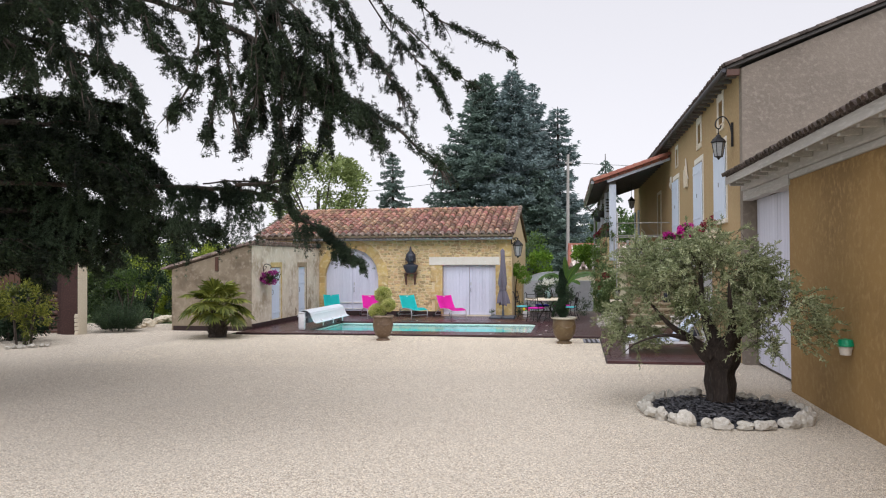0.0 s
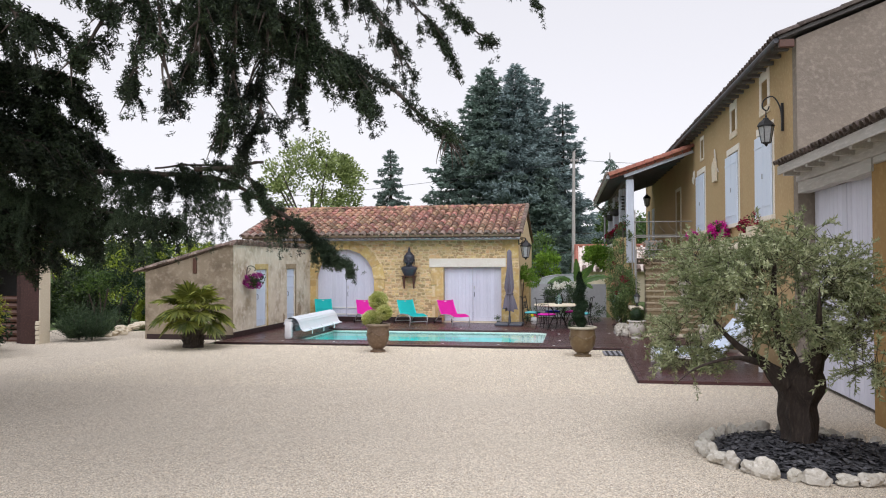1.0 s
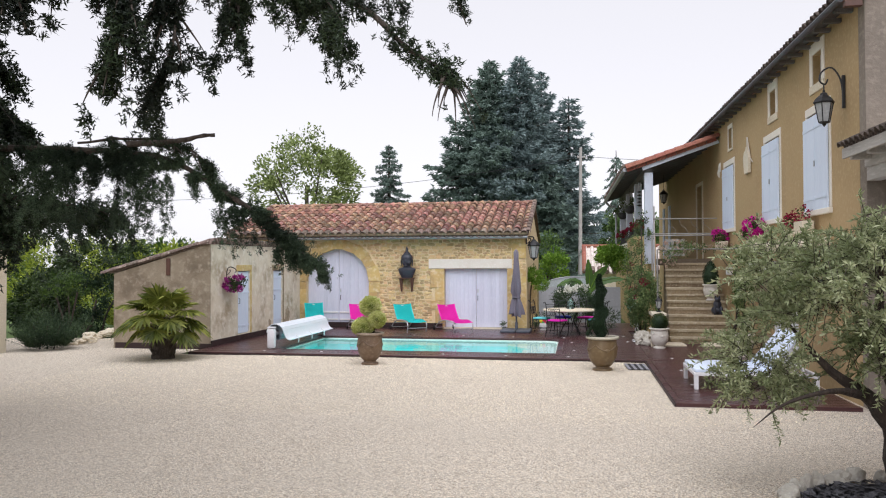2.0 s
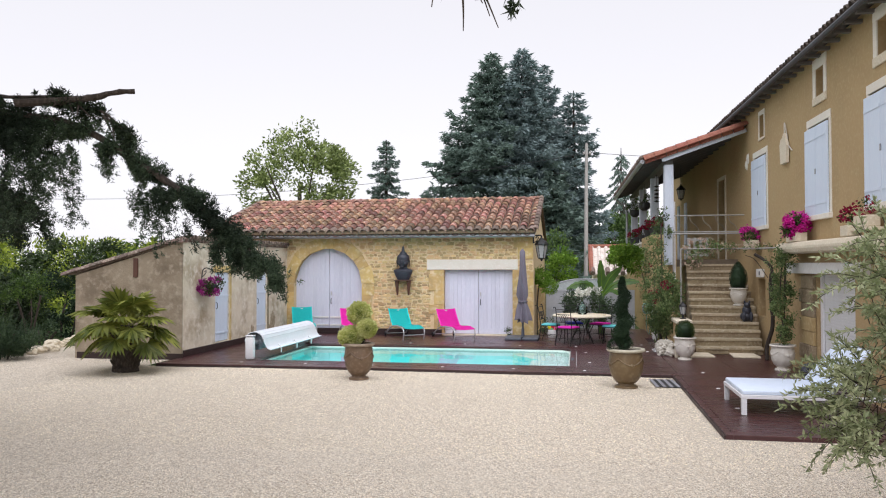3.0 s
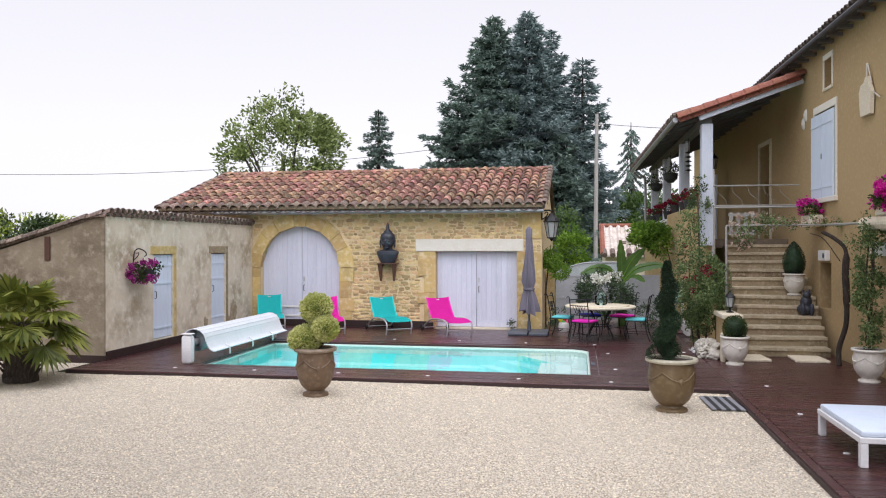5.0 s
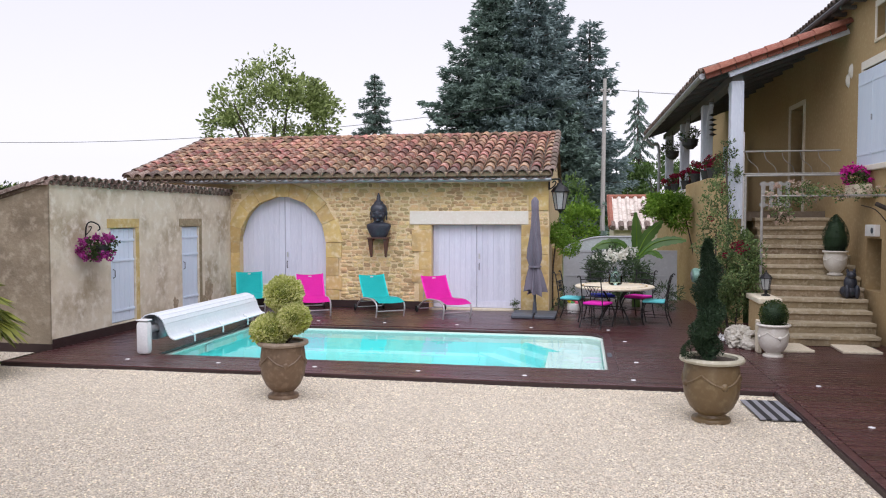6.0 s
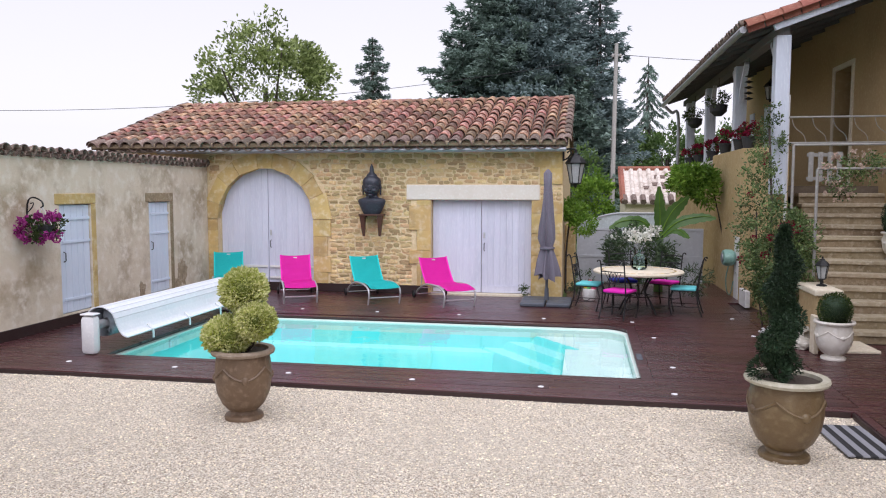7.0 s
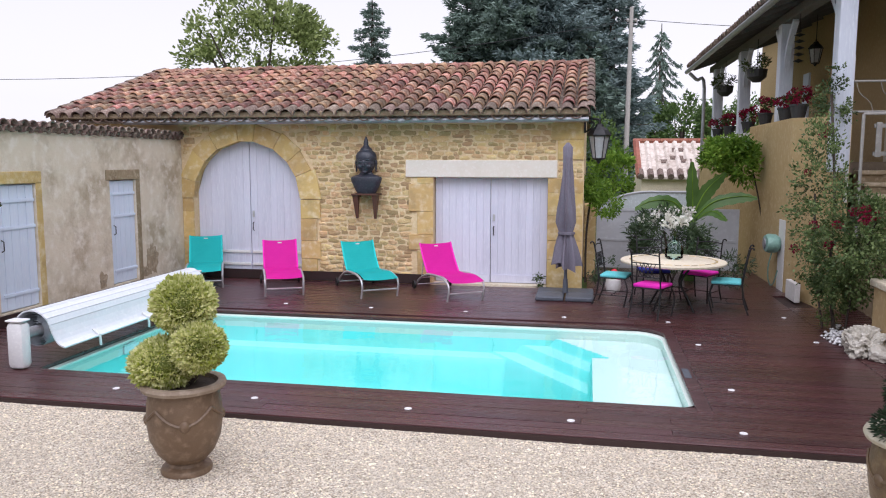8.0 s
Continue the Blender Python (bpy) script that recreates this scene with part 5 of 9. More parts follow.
def bust():
    bm = bmesh.new()

    def blob(c, r, seg=20):
        q = bmesh.ops.create_uvsphere(bm, u_segments=seg, v_segments=seg // 2 + 2, radius=1)
        bmesh.ops.transform(bm, matrix=Matrix.Translation(c) @ Matrix.Diagonal((*r, 1)), verts=q["verts"])
    lathe(bm, [(0.155, 0.0), (0.17, 0.02), (0.21, 0.10), (0.25, 0.20), (0.268, 0.265), (0.255, 0.30), (0.19, 0.325), (0.125, 0.345), (0.105, 0.37), (0.105, 0.44)], 32, Matrix.Diagonal((1, 0.52, 1, 1)))
    blob((0, -0.02, 0.535), (0.155, 0.15, 0.175), 24)
    blob((0, -0.03, 0.44), (0.105, 0.105, 0.085), 20)
    blob((0, 0.005, 0.64), (0.178, 0.165, 0.165), 24)
    blob((0, 0.01, 0.77), (0.105, 0.10, 0.075), 20)
    blob((0, -0.172, 0.535), (0.018, 0.028, 0.052), 12)
    blob((0, -0.175, 0.505), (0.03, 0.022, 0.016), 12)
    blob((0, -0.125, 0.392), (0.045, 0.035, 0.032), 12)
    for s in (-1, 1):
        blob((s * 0.172, 0.0, 0.545), (0.02, 0.038, 0.06), 12)
        blob((s * 0.168, 0.0, 0.455), (0.015, 0.028, 0.07), 12)
        blob((s * 0.06, -0.158, 0.565), (0.042, 0.016, 0.014), 12)
        blob((s * 0.062, -0.158, 0.607), (0.05, 0.014, 0.009), 12)
        blob((s * 0.075, -0.115, 0.49), (0.05, 0.045, 0.05), 12)
    blob((0, -0.155, 0.458), (0.045, 0.018, 0.011), 12)
    blob((0, -0.150, 0.437), (0.038, 0.018, 0.011), 12)
    lathe(bm, [(0.075, 0.82), (0.05, 0.85), (0.04, 0.875), (0.042, 0.91), (0.03, 0.965), (0.014, 1.01), (0.0, 1.03)], 18)
    return bm


solo("bust", bust(), M_BRONZE, "dark head-and-shoulders bust with a pointed topknot", "bust", Matrix.Translation((-4.92, WY - 0.165, 1.767)) @ Matrix.Diagonal((1.09, 1, 1.0, 1)), smooth=True)


# ---- lanterns ----
def lantern_head(parent, s=1.0, base=(0, 0, 0), m=None):
    M = (m or Matrix()) @ Matrix.Translation(base) @ Matrix.Diagonal((s, s, s, 1))
    a = part("cap", lathe(bmesh.new(), [(0.16, 0.0), (0.165, 0.015), (0.12, 0.08), (0.06, 0.13), (0.05, 0.16), (0.02, 0.17), (0.018, 0.21), (0.0, 0.22)], 6, M), M_IRON, parent)
    bm = bmesh.new()
    for k in range(6):
        t = 2 * math.pi * k / 6
        tube(bm, [M @ Vector((0.14 * math.cos(t), 0.14 * math.sin(t), 0.0)), M @ Vector((0.085 * math.cos(t), 0.085 * math.sin(t), -0.30))], 0.009 * s, 4)
    part("cage", bm, M_IRON, parent)
    part("glass", lathe(bmesh.new(), [(0.08, -0.295), (0.132, -0.005)], 6, M), M_FROST, parent, "pale frosted glass")
    part("finial", lathe(bmesh.new(), [(0.0, -0.38), (0.02, -0.36), (0.035, -0.33), (0.09, -0.31), (0.09, -0.296)], 6, M), M_IRON, parent)


M_FROST = surface("frosted_lantern_glass", (0.33, 0.34, 0.34), rough=0.3, bump=0)
lamp = thing("wall_lantern", "black wall lantern on a scrolled arm at barn corner", "lantern", Matrix.Translation((-1.04, WY - 0.05, 3.0)))
part("wall_plate", B(-0.02, 0.02, 0.0, 0.04, -0.16, 0.16, 0.004), M_IRON, lamp)
part("arm", T(bend([(0.0, 0, 0.06), (0.12, -0.03, 0.07), (0.23, -0.05, 0.06), (0.24, -0.05, -0.02)], 12), 0.02, 6), M_IRON, lamp)
part("scroll", T(bend([(0.0, 0, -0.15), (0.09, -0.02, -0.1), (0.15, -0.03, -0.01), (0.11, -0.03, 0.03), (0.07, -0.02, -0.01)], 12), 0.015, 6), M_IRON, lamp)
lantern_head(lamp, 1.25, (0.24, -0.05, -0.22))
lamp = thing("wall_lantern", "black wall lantern on a tall swan-neck arm", "lantern", HM @ Matrix.Translation((0, 16.7, 4.75)))
part("wall_plate", B(-0.05, -0.005, -0.02, 0.02, -0.1, 0.42, 0.004), M_IRON, lamp)
part("arm", T(bend([(-0.03, 0, 0.0), (-0.06, 0.02, 0.35), (-0.18, 0.05, 0.56), (-0.33, 0.06, 0.5), (-0.36, 0.06, 0.36), (-0.28, 0.06, 0.30), (-0.24, 0.06, 0.38)], 22), 0.014, 6), M_IRON, lamp)
part("drop", T([(-0.3, 0.06, 0.31), (-0.3, 0.06, 0.2)], 0.01, 6), M_IRON, lamp)
lantern_head(lamp, 1.0, (-0.3, 0.06, 0.0))
lamp = thing("post_lantern", "small black lantern on the stair pillar", "lantern", Matrix.Translation((2.63, 24.15, 0.952)))
part("stem", lathe(bmesh.new(), [(0.07, 0.0), (0.07, 0.015), (0.025, 0.03), (0.02, 0.10), (0.05, 0.11)], 10), M_IRON, lamp)
lantern_head(lamp, 0.6, (0, 0, 0.28))
lamp = thing("porch_lantern", "black lantern hanging under the porch roof", "lantern", HM @ Matrix.Translation((-0.87, 32.18, 4.70)))
part("hook", T([(0, 0, 0.72), (0, 0, 0.18)], 0.008, 5), M_IRON, lamp)
lantern_head(lamp, 0.95, (0, 0, 0))
M_TILE_DARK = surface("blackened_tile", (0.085, 0.065, 0.055), (0.04, 0.034, 0.03), (0.17, 0.14, 0.12), 0.95, coarse=5, fine=20, bump=0.5, bump_scale=40, vary="island", amount=0.35)

# ---- windows, doors and fittings of the house ----
def stone_surround(name, y0, y1, z0, z1, w, parent, sill=True):
    fr = part(name, B(-0.022, 0.1, y0 - w, y1 + w, z1 + 0.002, z1 + w + 0.05, 0.008), M_LINTEL, parent, "pale cut-stone window surround")
    part("jamb", B(-0.02, 0.1, y0 - w, y0 - 0.002, z0, z1, 0.008), M_LINTEL, fr)
    part("jamb", B(-0.02, 0.1, y1 + 0.002, y1 + w, z0, z1, 0.008), M_LINTEL, fr)
    if sill:
        part("sill", B(-0.07, 0.2, y0 - w - 0.02, y1 + w + 0.02, z0 - 0.1, z0 - 0.002, 0.012), M_LINTEL, fr)
    return fr


for key, (y0, y1) in WINS.items():
    w = stone_surround("window", y0 + 0.1, y1 - 0.1, 3.14, 4.85, 0.1, house)
    part("pane", B(0.06, 0.07, y0 + 0.102, y1 - 0.102, 3.142, 4.848), M_DARK, w)
    for k, (a, b) in enumerate(((y0 + 0.07, (y0 + y1) / 2 + 0.016), ((y0 + y1) / 2 + 0.024, y1 + 0.005))):
        sh = part("shutter", B(-0.062, -0.028, a, b, 3.10, 4.80, 0.005), M_SHUTTER, w, "closed pale blue shutter")
        for z in (3.32, 4.56):
            part("strap_hinge", B(-0.072, -0.063, a + 0.02, b - 0.02, z, z + 0.05, 0.003), M_SHUTTER, sh)
    part("latch", B(-0.08, -0.064, (y0 + y1) / 2 + 0.0, (y0 + y1) / 2 + 0.03, 3.9, 4.0), M_ZINC, w)
for key, (y0, y1, z0, z1) in SMALL.items():
    sw = 0.06 if key == "a" else 0.15
    w = stone_surround("attic_window", y0, y1, z0, z1, sw, house, False)
    part("sill", B(-0.03, 0.15, y0 - sw, y1 + sw, z0 - sw, z0 - 0.002, 0.008), M_PALE_STONE, w)
    fr = part("frame", B(0.12, 0.16, y0, y0 + 0.05, z0, z1), M_OLDWOOD, w)
    part("stile", B(0.12, 0.16, y1 - 0.05, y1, z0, z1), M_OLDWOOD, fr)
    part("rail", B(0.12, 0.16, y0 + 0.052, y1 - 0.052, z1 - 0.05, z1), M_OLDWOOD, fr)
    part("rail", B(0.12, 0.16, y0 + 0.052, y1 - 0.052, z0, z0 + 0.05), M_OLDWOOD, fr)
    part("pane", B(0.135, 0.143, y0 + 0.052, y1 - 0.052, z0 + 0.052, z1 - 0.052), M_DARKGLASS, w)
# balcony ledge, lintel, shutter and piers below it
part("ledge", B(-0.42, -0.004, 17.3, 22.5, 2.42, 2.64, 0.09), M_PALE_STONE, house, "thick rounded pale ledge over the door")
part("door_lintel", B(-0.16, -0.004, 18.6, 22.62, 2.03, 2.24, 0.012), M_WHITE, house, "white lintel")
rs = part("roller_shutter", B(0.12, 0.14, 19.32, 21.2, DZ, 2.02), M_WHITE, house, "white slatted roller shutter, closed")
for i in range(36):
    z = DZ + 0.02 + i * 0.0525
    part("slat", B(0.105, 0.119, 19.34, 21.1, z, z + 0.047, 0.004), M_WHITE_METAL, rs)
part("guide_rail", B(0.06, 0.104, 21.11, 21.215, DZ, 2.02), M_WHITE_METAL, rs)
for i in range(7):
    z = DZ + 0.002 + i * 0.27
    part("pier_stone", B(-0.06 - 0.02 * (i % 2), -0.003, 21.25, 22.0 + 0.08 * (i % 2), z, z + 0.262, 0.012), M_PORCH if i in (0, 2, 3) else M_STEP, house)
part("niche_back", B(0.3, 0.32, 24.95, 25.6, 0.95, 1.86), M_DARK, house)
mb = thing("letter_box", "small white enamel box on the stair wall", "letter box", HM @ Matrix.Translation((0, 25.0, 1.9)))
part("body", B(-0.1, -0.004, 0.0, 0.42, 0, 0.2, 0.01), M_WHITE, mb)
part("round_mark", lathe(bmesh.new(), [(0.0, 0.0), (0.05, 0.0), (0.05, 0.006)], 14, Matrix.Translation((-0.103, 0.09, 0.1)) @ Matrix.Rotation(-math.pi / 2, 4, "Y")), M_GRAPHITE, mb)
# porch door and its frame
pd = part("porch_door", B(0.2, 0.24, 29.5, 29.95, 2.36, 4.70), M_DARKGLASS, house, "dark glazed porch door in a pale frame")
part("frame", B(-0.03, 0.1, 29.28, 29.398, 2.352, 4.86, 0.006), M_PALE_STONE, pd)
part("frame", B(-0.03, 0.1, 30.402, 30.52, 2.352, 4.86, 0.006), M_PALE_STONE, pd)
part("frame", B(-0.03, 0.1, 29.4, 30.4, 4.752, 4.86, 0.006), M_PALE_STONE, pd)
for y in (34.3, 36.0):
    part("porch_shutter", B(-0.4, -0.35, y, y + 0.45, 2.352, 4.45, 0.005), M_SHUTTER, house, "pale shutter folded back")
# carved plaque hung on the wall
pl = thing("wall_plaque", "cream carved hanging plaque on the house wall", "plaque", HM @ Matrix.Translation((0, 22.85, 4.37)) @ Matrix.Diagonal((1, 1.25, 0.82, 1)))
bm = bmesh.new()
prof = [(0.0, 0.0), (0.36, 0.0), (0.40, 0.25), (0.42, 0.52), (0.36, 0.66), (0.24, 0.70), (0.18, 0.80), (0.10, 0.78), (0.06, 0.62), (-0.02, 0.45)]
a = [bm.verts.new((-0.02, yy, z)) for yy, z in prof]
b = [bm.verts.new((-0.075, yy * 0.94 + 0.01, z * 0.97 + 0.01)) for yy, z in prof]
bm.faces.new(a), bm.faces.new(b[::-1])
for i in range(len(a)):
    bm.faces.new((a[i], a[(i + 1) % len(a)], b[(i + 1) % len(a)], b[i]))
part("body", bm, M_PALE_STONE, pl)
part("hanging_cord", T(bend([(-0.03, 0.05, 0.62), (-0.04, 0.16, 1.02), (-0.04, 0.2, 1.04), (-0.03, 0.22, 0.74)], 10), 0.012, 5), M_URN, pl)
part("side_strip", T([(-0.03, -0.02, 0.42), (-0.05, -0.26, 0.25)], 0.012, 5), M_URN, pl)
for y, z in ((26.2, 5.2), (26.35, 5.05)):
    w = solo("wall_ornament", lathe(bmesh.new(), [(0.0, 0.06), (0.06, 0.04), (0.09, 0.0)], 10, Matrix.Rotation(-math.pi / 2, 4, "Y") @ Matrix.Diagonal((1.6, 0.8, 1, 1))), M_URN, "small cream ornament fixed to the house wall", "ornament", HM @ Matrix.Translation((-0.002, y + 0.3, z - 0.25)), smooth=True)

# ---- pergola rails and landing railing ----
perg = thing("pergola", "white metal pergola rails over the stairs", "pergola", HM)
M_PIPE = surface("dull_white_pipe", (0.30, 0.29, 0.27), rough=0.5, fine=20, bump=0.05)
for y, z in ((24.66, 2.58), (25.9, 2.99)):
    part("rail", T([(-1.98, y, z), (-0.01, y - (0.3 if z < 2.8 else 0.1), z)], 0.018, 8), M_PIPE, perg)
    part("post", T([(-1.98, y, DZ + 0.9 if z < 2.8 else 1.0), (-1.98, y, z)], 0.022, 8), M_PIPE, perg)
part("rail", T([(-0.25, 22.75, 2.56), (-0.25, 24.55, 2.58)], 0.022, 8), M_PIPE, perg)
rail = thing("landing_railing", "white metal railing with wavy bars on the landing", "railing", HM)
part("top_rail", T([(PU + 0.25, 26.95, 3.52), (-0.02, 26.95, 3.52)], 0.017, 8), M_PIPE, rail)
part("bottom_rail", T([(PU + 0.3, 26.95, 3.08), (-0.02, 26.95, 3.08)], 0.018, 8), M_PIPE, rail)
part("post", T([(-1.8, 26.97, 1.75), (-1.8, 26.97, 3.9)], 0.024, 8), M_WHITE, rail)
for i in range(5):
    u = -1.75 + i * 0.33
    part("wavy_bar", T(bend([(u, 26.95, 3.51), (u + 0.05, 26.95, 3.35), (u + 0.2, 26.95, 3.22), (u + 0.24, 26.95, 3.09)], 8), 0.005, 5), M_PIPE, rail)
gate = thing("stair_gate", "small white slatted gate at the top of stairs", "gate", HM)
for i in range(4):
    part("slat", B(-1.5 + i * 0.15, -1.42 + i * 0.15, 26.78, 26.8, 2.42, 2.92, 0.004), M_PIPE, gate)
for z in (2.44, 2.84):
    part("rail", B(-1.52, -0.95, 26.802, 26.83, z, z + 0.06, 0.004), M_PIPE, gate)

# ---- stair pillar, with boxes and stones near it ----
solo("stair_pillar", B(2.46, 2.74, 23.75, 24.6, DZ, 0.86, 0.015), M_HOUSE, "low rendered pillar at the foot of stairs", "pillar")
solo("pillar_cap", B(2.42, 2.78, 23.70, 24.64, 0.862, 0.95, 0.02), M_PALE_STONE, "pale stone cap on the stair pillar", "stone cap")
solo("stone_panel", B(2.38, 2.44, 23.52, 23.72, DZ, 0.62, 0.01), M_PALE_STONE, "upright cream stone slab beside the urn", "stone slab")


def rock(name, m, size, seed, mat, label, group="", category="rock", pits=0.0):
    g = random.Random(seed)
    bm = bmesh.new()
    bmesh.ops.create_icosphere(bm, subdivisions=5 if pits else 3, radius=1)
    o = Vector((g.uniform(-9, 9), g.uniform(-9, 9), g.uniform(-9, 9)))
    for v in bm.verts:
        d = v.co.normalized()
        v.co = d * (1 + 0.42 * noise.noise(d * 1.3 + o) + 0.2 * noise.noise(d * 3.3 + o) - pits * max(0.0, noise.noise(d * 3.9 + o * 2) - 0.12) + 0.1 * pits * noise.noise(d * 11 + o))
        v.co = Vector((v.co.x * size[0], v.co.y * size[1], max(-0.55, v.co.z) * size[2]))
    return solo(name, bm, mat, label, category, m, group)


rock("pitted_rock", Matrix.Translation((2.24, 24.1, DZ + 0.12)), (0.25, 0.2, 0.24), 3, M_ROCK, "large white pitted limestone rock on the deck", pits=1.1)
rock("pitted_rock", Matrix.Translation((2.32, 23.85, DZ + 0.06)), (0.13, 0.1, 0.1), 5, M_ROCK, "small buff rock leaning on a larger one")
# white pebbles round the rose's foot
me_v, me_f = [], []
for i in range(260):
    x, y = rnd.uniform(1.95, 2.45), rnd.uniform(24.5, 25.75)
    if x < 2.45 - 0.5 * min(1, (25.75 - y) / 0.8) * 0.9:
        continue
    r = rnd.uniform(0.018, 0.035)
    b0 = len(me_v)
    z = DZ + r * 0.6 + rnd.uniform(0, 0.02)
    me_v += [(x + r, y, z), (x - r, y, z), (x, y + r, z), (x, y - r, z), (x, y, z + r * 0.7), (x, y, z - r * 0.6)]
    me_f += [tuple(b0 + k for k in f) for f in ((0, 2, 4), (2, 1, 4), (1, 3, 4), (3, 0, 4), (2, 0, 5), (1, 2, 5), (3, 1, 5), (0, 3, 5))]
solo("white_pebbles", raw_mesh("white_pebbles", me_v, me_f, M_PEBBLE, True), None, "white pebbles spread at the foot of the rose", "pebbles", kind="stuff")

# ---- seated figurine on the steps, dark pot by the shutter ----
bm = bmesh.new()
for c, r in (((0, 0.02, 0.12), (0.17, 0.18, 0.13)), ((0, -0.03, 0.27), (0.12, 0.11, 0.17)), ((0.0, -0.08, 0.43), (0.085, 0.10, 0.08)), ((-0.09, -0.14, 0.12), (0.05, 0.06, 0.13)), ((0.09, -0.14, 0.12), (0.05, 0.06, 0.13)), ((-0.06, -0.05, 0.5), (0.025, 0.02, 0.05)), ((0.06, -0.05, 0.5), (0.025, 0.02, 0.05))):
    q = bmesh.ops.create_uvsphere(bm, u_segments=16, v_segments=10, radius=1)
    bmesh.ops.transform(bm, matrix=Matrix.Translation(c) @ Matrix.Diagonal((*r, 1)), verts=q["verts"])
solo("seated_figurine", bm, M_BRONZE, "dark seated figurine resting on a stone step", "figurine", HM @ Matrix.Translation((-0.34, ST0 + 3.5 * GOING, DZ + 4 * RISE + 0.008)) @ Matrix.Diagonal((0.92, 0.8, 0.92, 1)), smooth=True)
rock("dark_ornament", Matrix.Translation((4.45, 20.9, DZ + 0.1)), (0.16, 0.16, 0.17), 9, M_BRONZE, "dark rounded garden ornament by the pier", category="ornament")

# ---- hose reel, wall unit and cable channel on the porch wall ----
hr = thing("hose_reel", "pale green wall hose reel with a grey hub", "hose reel", HM @ Matrix.Translation((PU - 0.02, 28.9, 0.92)))
M_HOSE = surface("teal_green_plastic", (0.22, 0.40, 0.34), rough=0.4, bump=0.05)
part("body", lathe(bmesh.new(), [(0.0, 0.0), (0.14, 0.0), (0.19, 0.05), (0.2, 0.16), (0.17, 0.22), (0.0, 0.24)], 22, Matrix.Rotation(-math.pi / 2, 4, "Y") @ Matrix.Diagonal((0.85, 1.25, 1, 1))), M_HOSE, hr, smooth=True)
part("hub", lathe(bmesh.new(), [(0.0, 0.25), (0.09, 0.25), (0.1, 0.235)], 18, Matrix.Rotation(-math.pi / 2, 4, "Y")), M_ZINC, hr)
part("hose", T(bend([(-0.12, -0.05, -0.17), (-0.14, 0.05, -0.4), (-0.1, 0.2, -0.65), (-0.04, 0.25, -0.78), (-0.05, 0.0, -0.7), (-0.06, -0.25, -0.45)], 18), 0.012, 6), M_HOSE, hr)
solo("meter_door", B(PU - 0.015, PU - 0.004, 28.55, 28.95, DZ, 1.35, 0.004), M_WHITE, "white service panel set in the porch wall", "panel", HM)
solo("white_vent_box", B(PU - 0.09, PU - 0.004, 27.5, 28.05, DZ, 0.42, 0.01), M_WHITE, "white louvred box at the wall foot", "vent box", HM)

solo("gate_pier", B(-1.03, -0.80, 29.9, 30.72, 0.05, 1.5, 0.03), M_RUBBLE, "brown stone pier beside the metal gate", "pier")

# ---- metal gate across the passage ----
gt = thing("metal_gate", "pale grey sheet-metal gate with an arched top panel", "gate")
M_GATE = surface("pale_grey_lacquer", (0.47, 0.49, 0.52), (0.40, 0.42, 0.45), (0.52, 0.54, 0.57), 0.5, coarse=1, fine=12, bump=0.03)
GY = 30.7
for x0, x1 in ((-0.78, 1.02), (1.06, 2.02)):
    leaf = part("gate_leaf", B(x0, x1, GY, GY + 0.04, 0.16, 1.40), M_GATE, gt)
    for z in (0.16, 0.72, 1.34):
        part("rail", B(x0, x1, GY - 0.015, GY - 0.001, z, z + 0.055, 0.003), M_GATE, leaf)
    for x in (x0, x1 - 0.055):
        part("stile", B(x, x + 0.055, GY - 0.018, GY - 0.0005, 0.16, 1.40, 0.003), M_GATE, leaf)
bm = bmesh.new()
run = [(-0.78 + 1.8 * k / 12, 1.44 + 0.30 * math.sin(math.pi / 2 * min(1, k / 7)) ** 0.9) for k in range(13)]
a = [bm.verts.new((x, GY + 0.005, 1.402)) for x, z in run]
b = [bm.verts.new((x, GY + 0.005, z)) for x, z in run]
for i in range(12):
    bm.faces.new((a[i], a[i + 1], b[i + 1], b[i]))
c = [bm.verts.new((x, GY + 0.03, 1.402)) for x, z in run]
d = [bm.verts.new((x, GY + 0.03, z)) for x, z in run]
for i in range(12):
    bm.faces.new((c[i + 1], c[i], d[i], d[i + 1])), bm.faces.new((b[i], b[i + 1], d[i + 1], d[i]))
part("arched_panel", bm, surface("pale_blue_sheet", (0.50, 0.56, 0.57), rough=0.4, bump=0.02), gt, "paler blue-grey arched panel")
part("arched_rail", T([(x, GY, z) for x, z in run], 0.022, 6), M_GATE, gt)

# ---- hanging baskets, flower troughs ----
M_BASKET = surface("dark_plastic_pot", (0.035, 0.037, 0.04), rough=0.6, bump=0.1)


def flower_ball(parent, c, r, n, petal, leafmat, seed, size=0.035, leaf_share=0.4):
    p, d = clumpy(int(n * leaf_share), c, tuple(q * 0.85 for q in r), seed, 10, min(r) * 0.6, 0.3)
    part("foliage", quads_mesh("foliage", blades(p, d, size * 1.2, size * 0.8, 0.8, seed), leafmat), None, parent)
    p, d = clumpy(n, c, r, seed + 5, 16, min(r) * 0.45, 0.75)
    part("blossom", quads_mesh("blossom", blades(p, d, size, size * 0.95, 0.9, seed + 9), petal), None, parent)


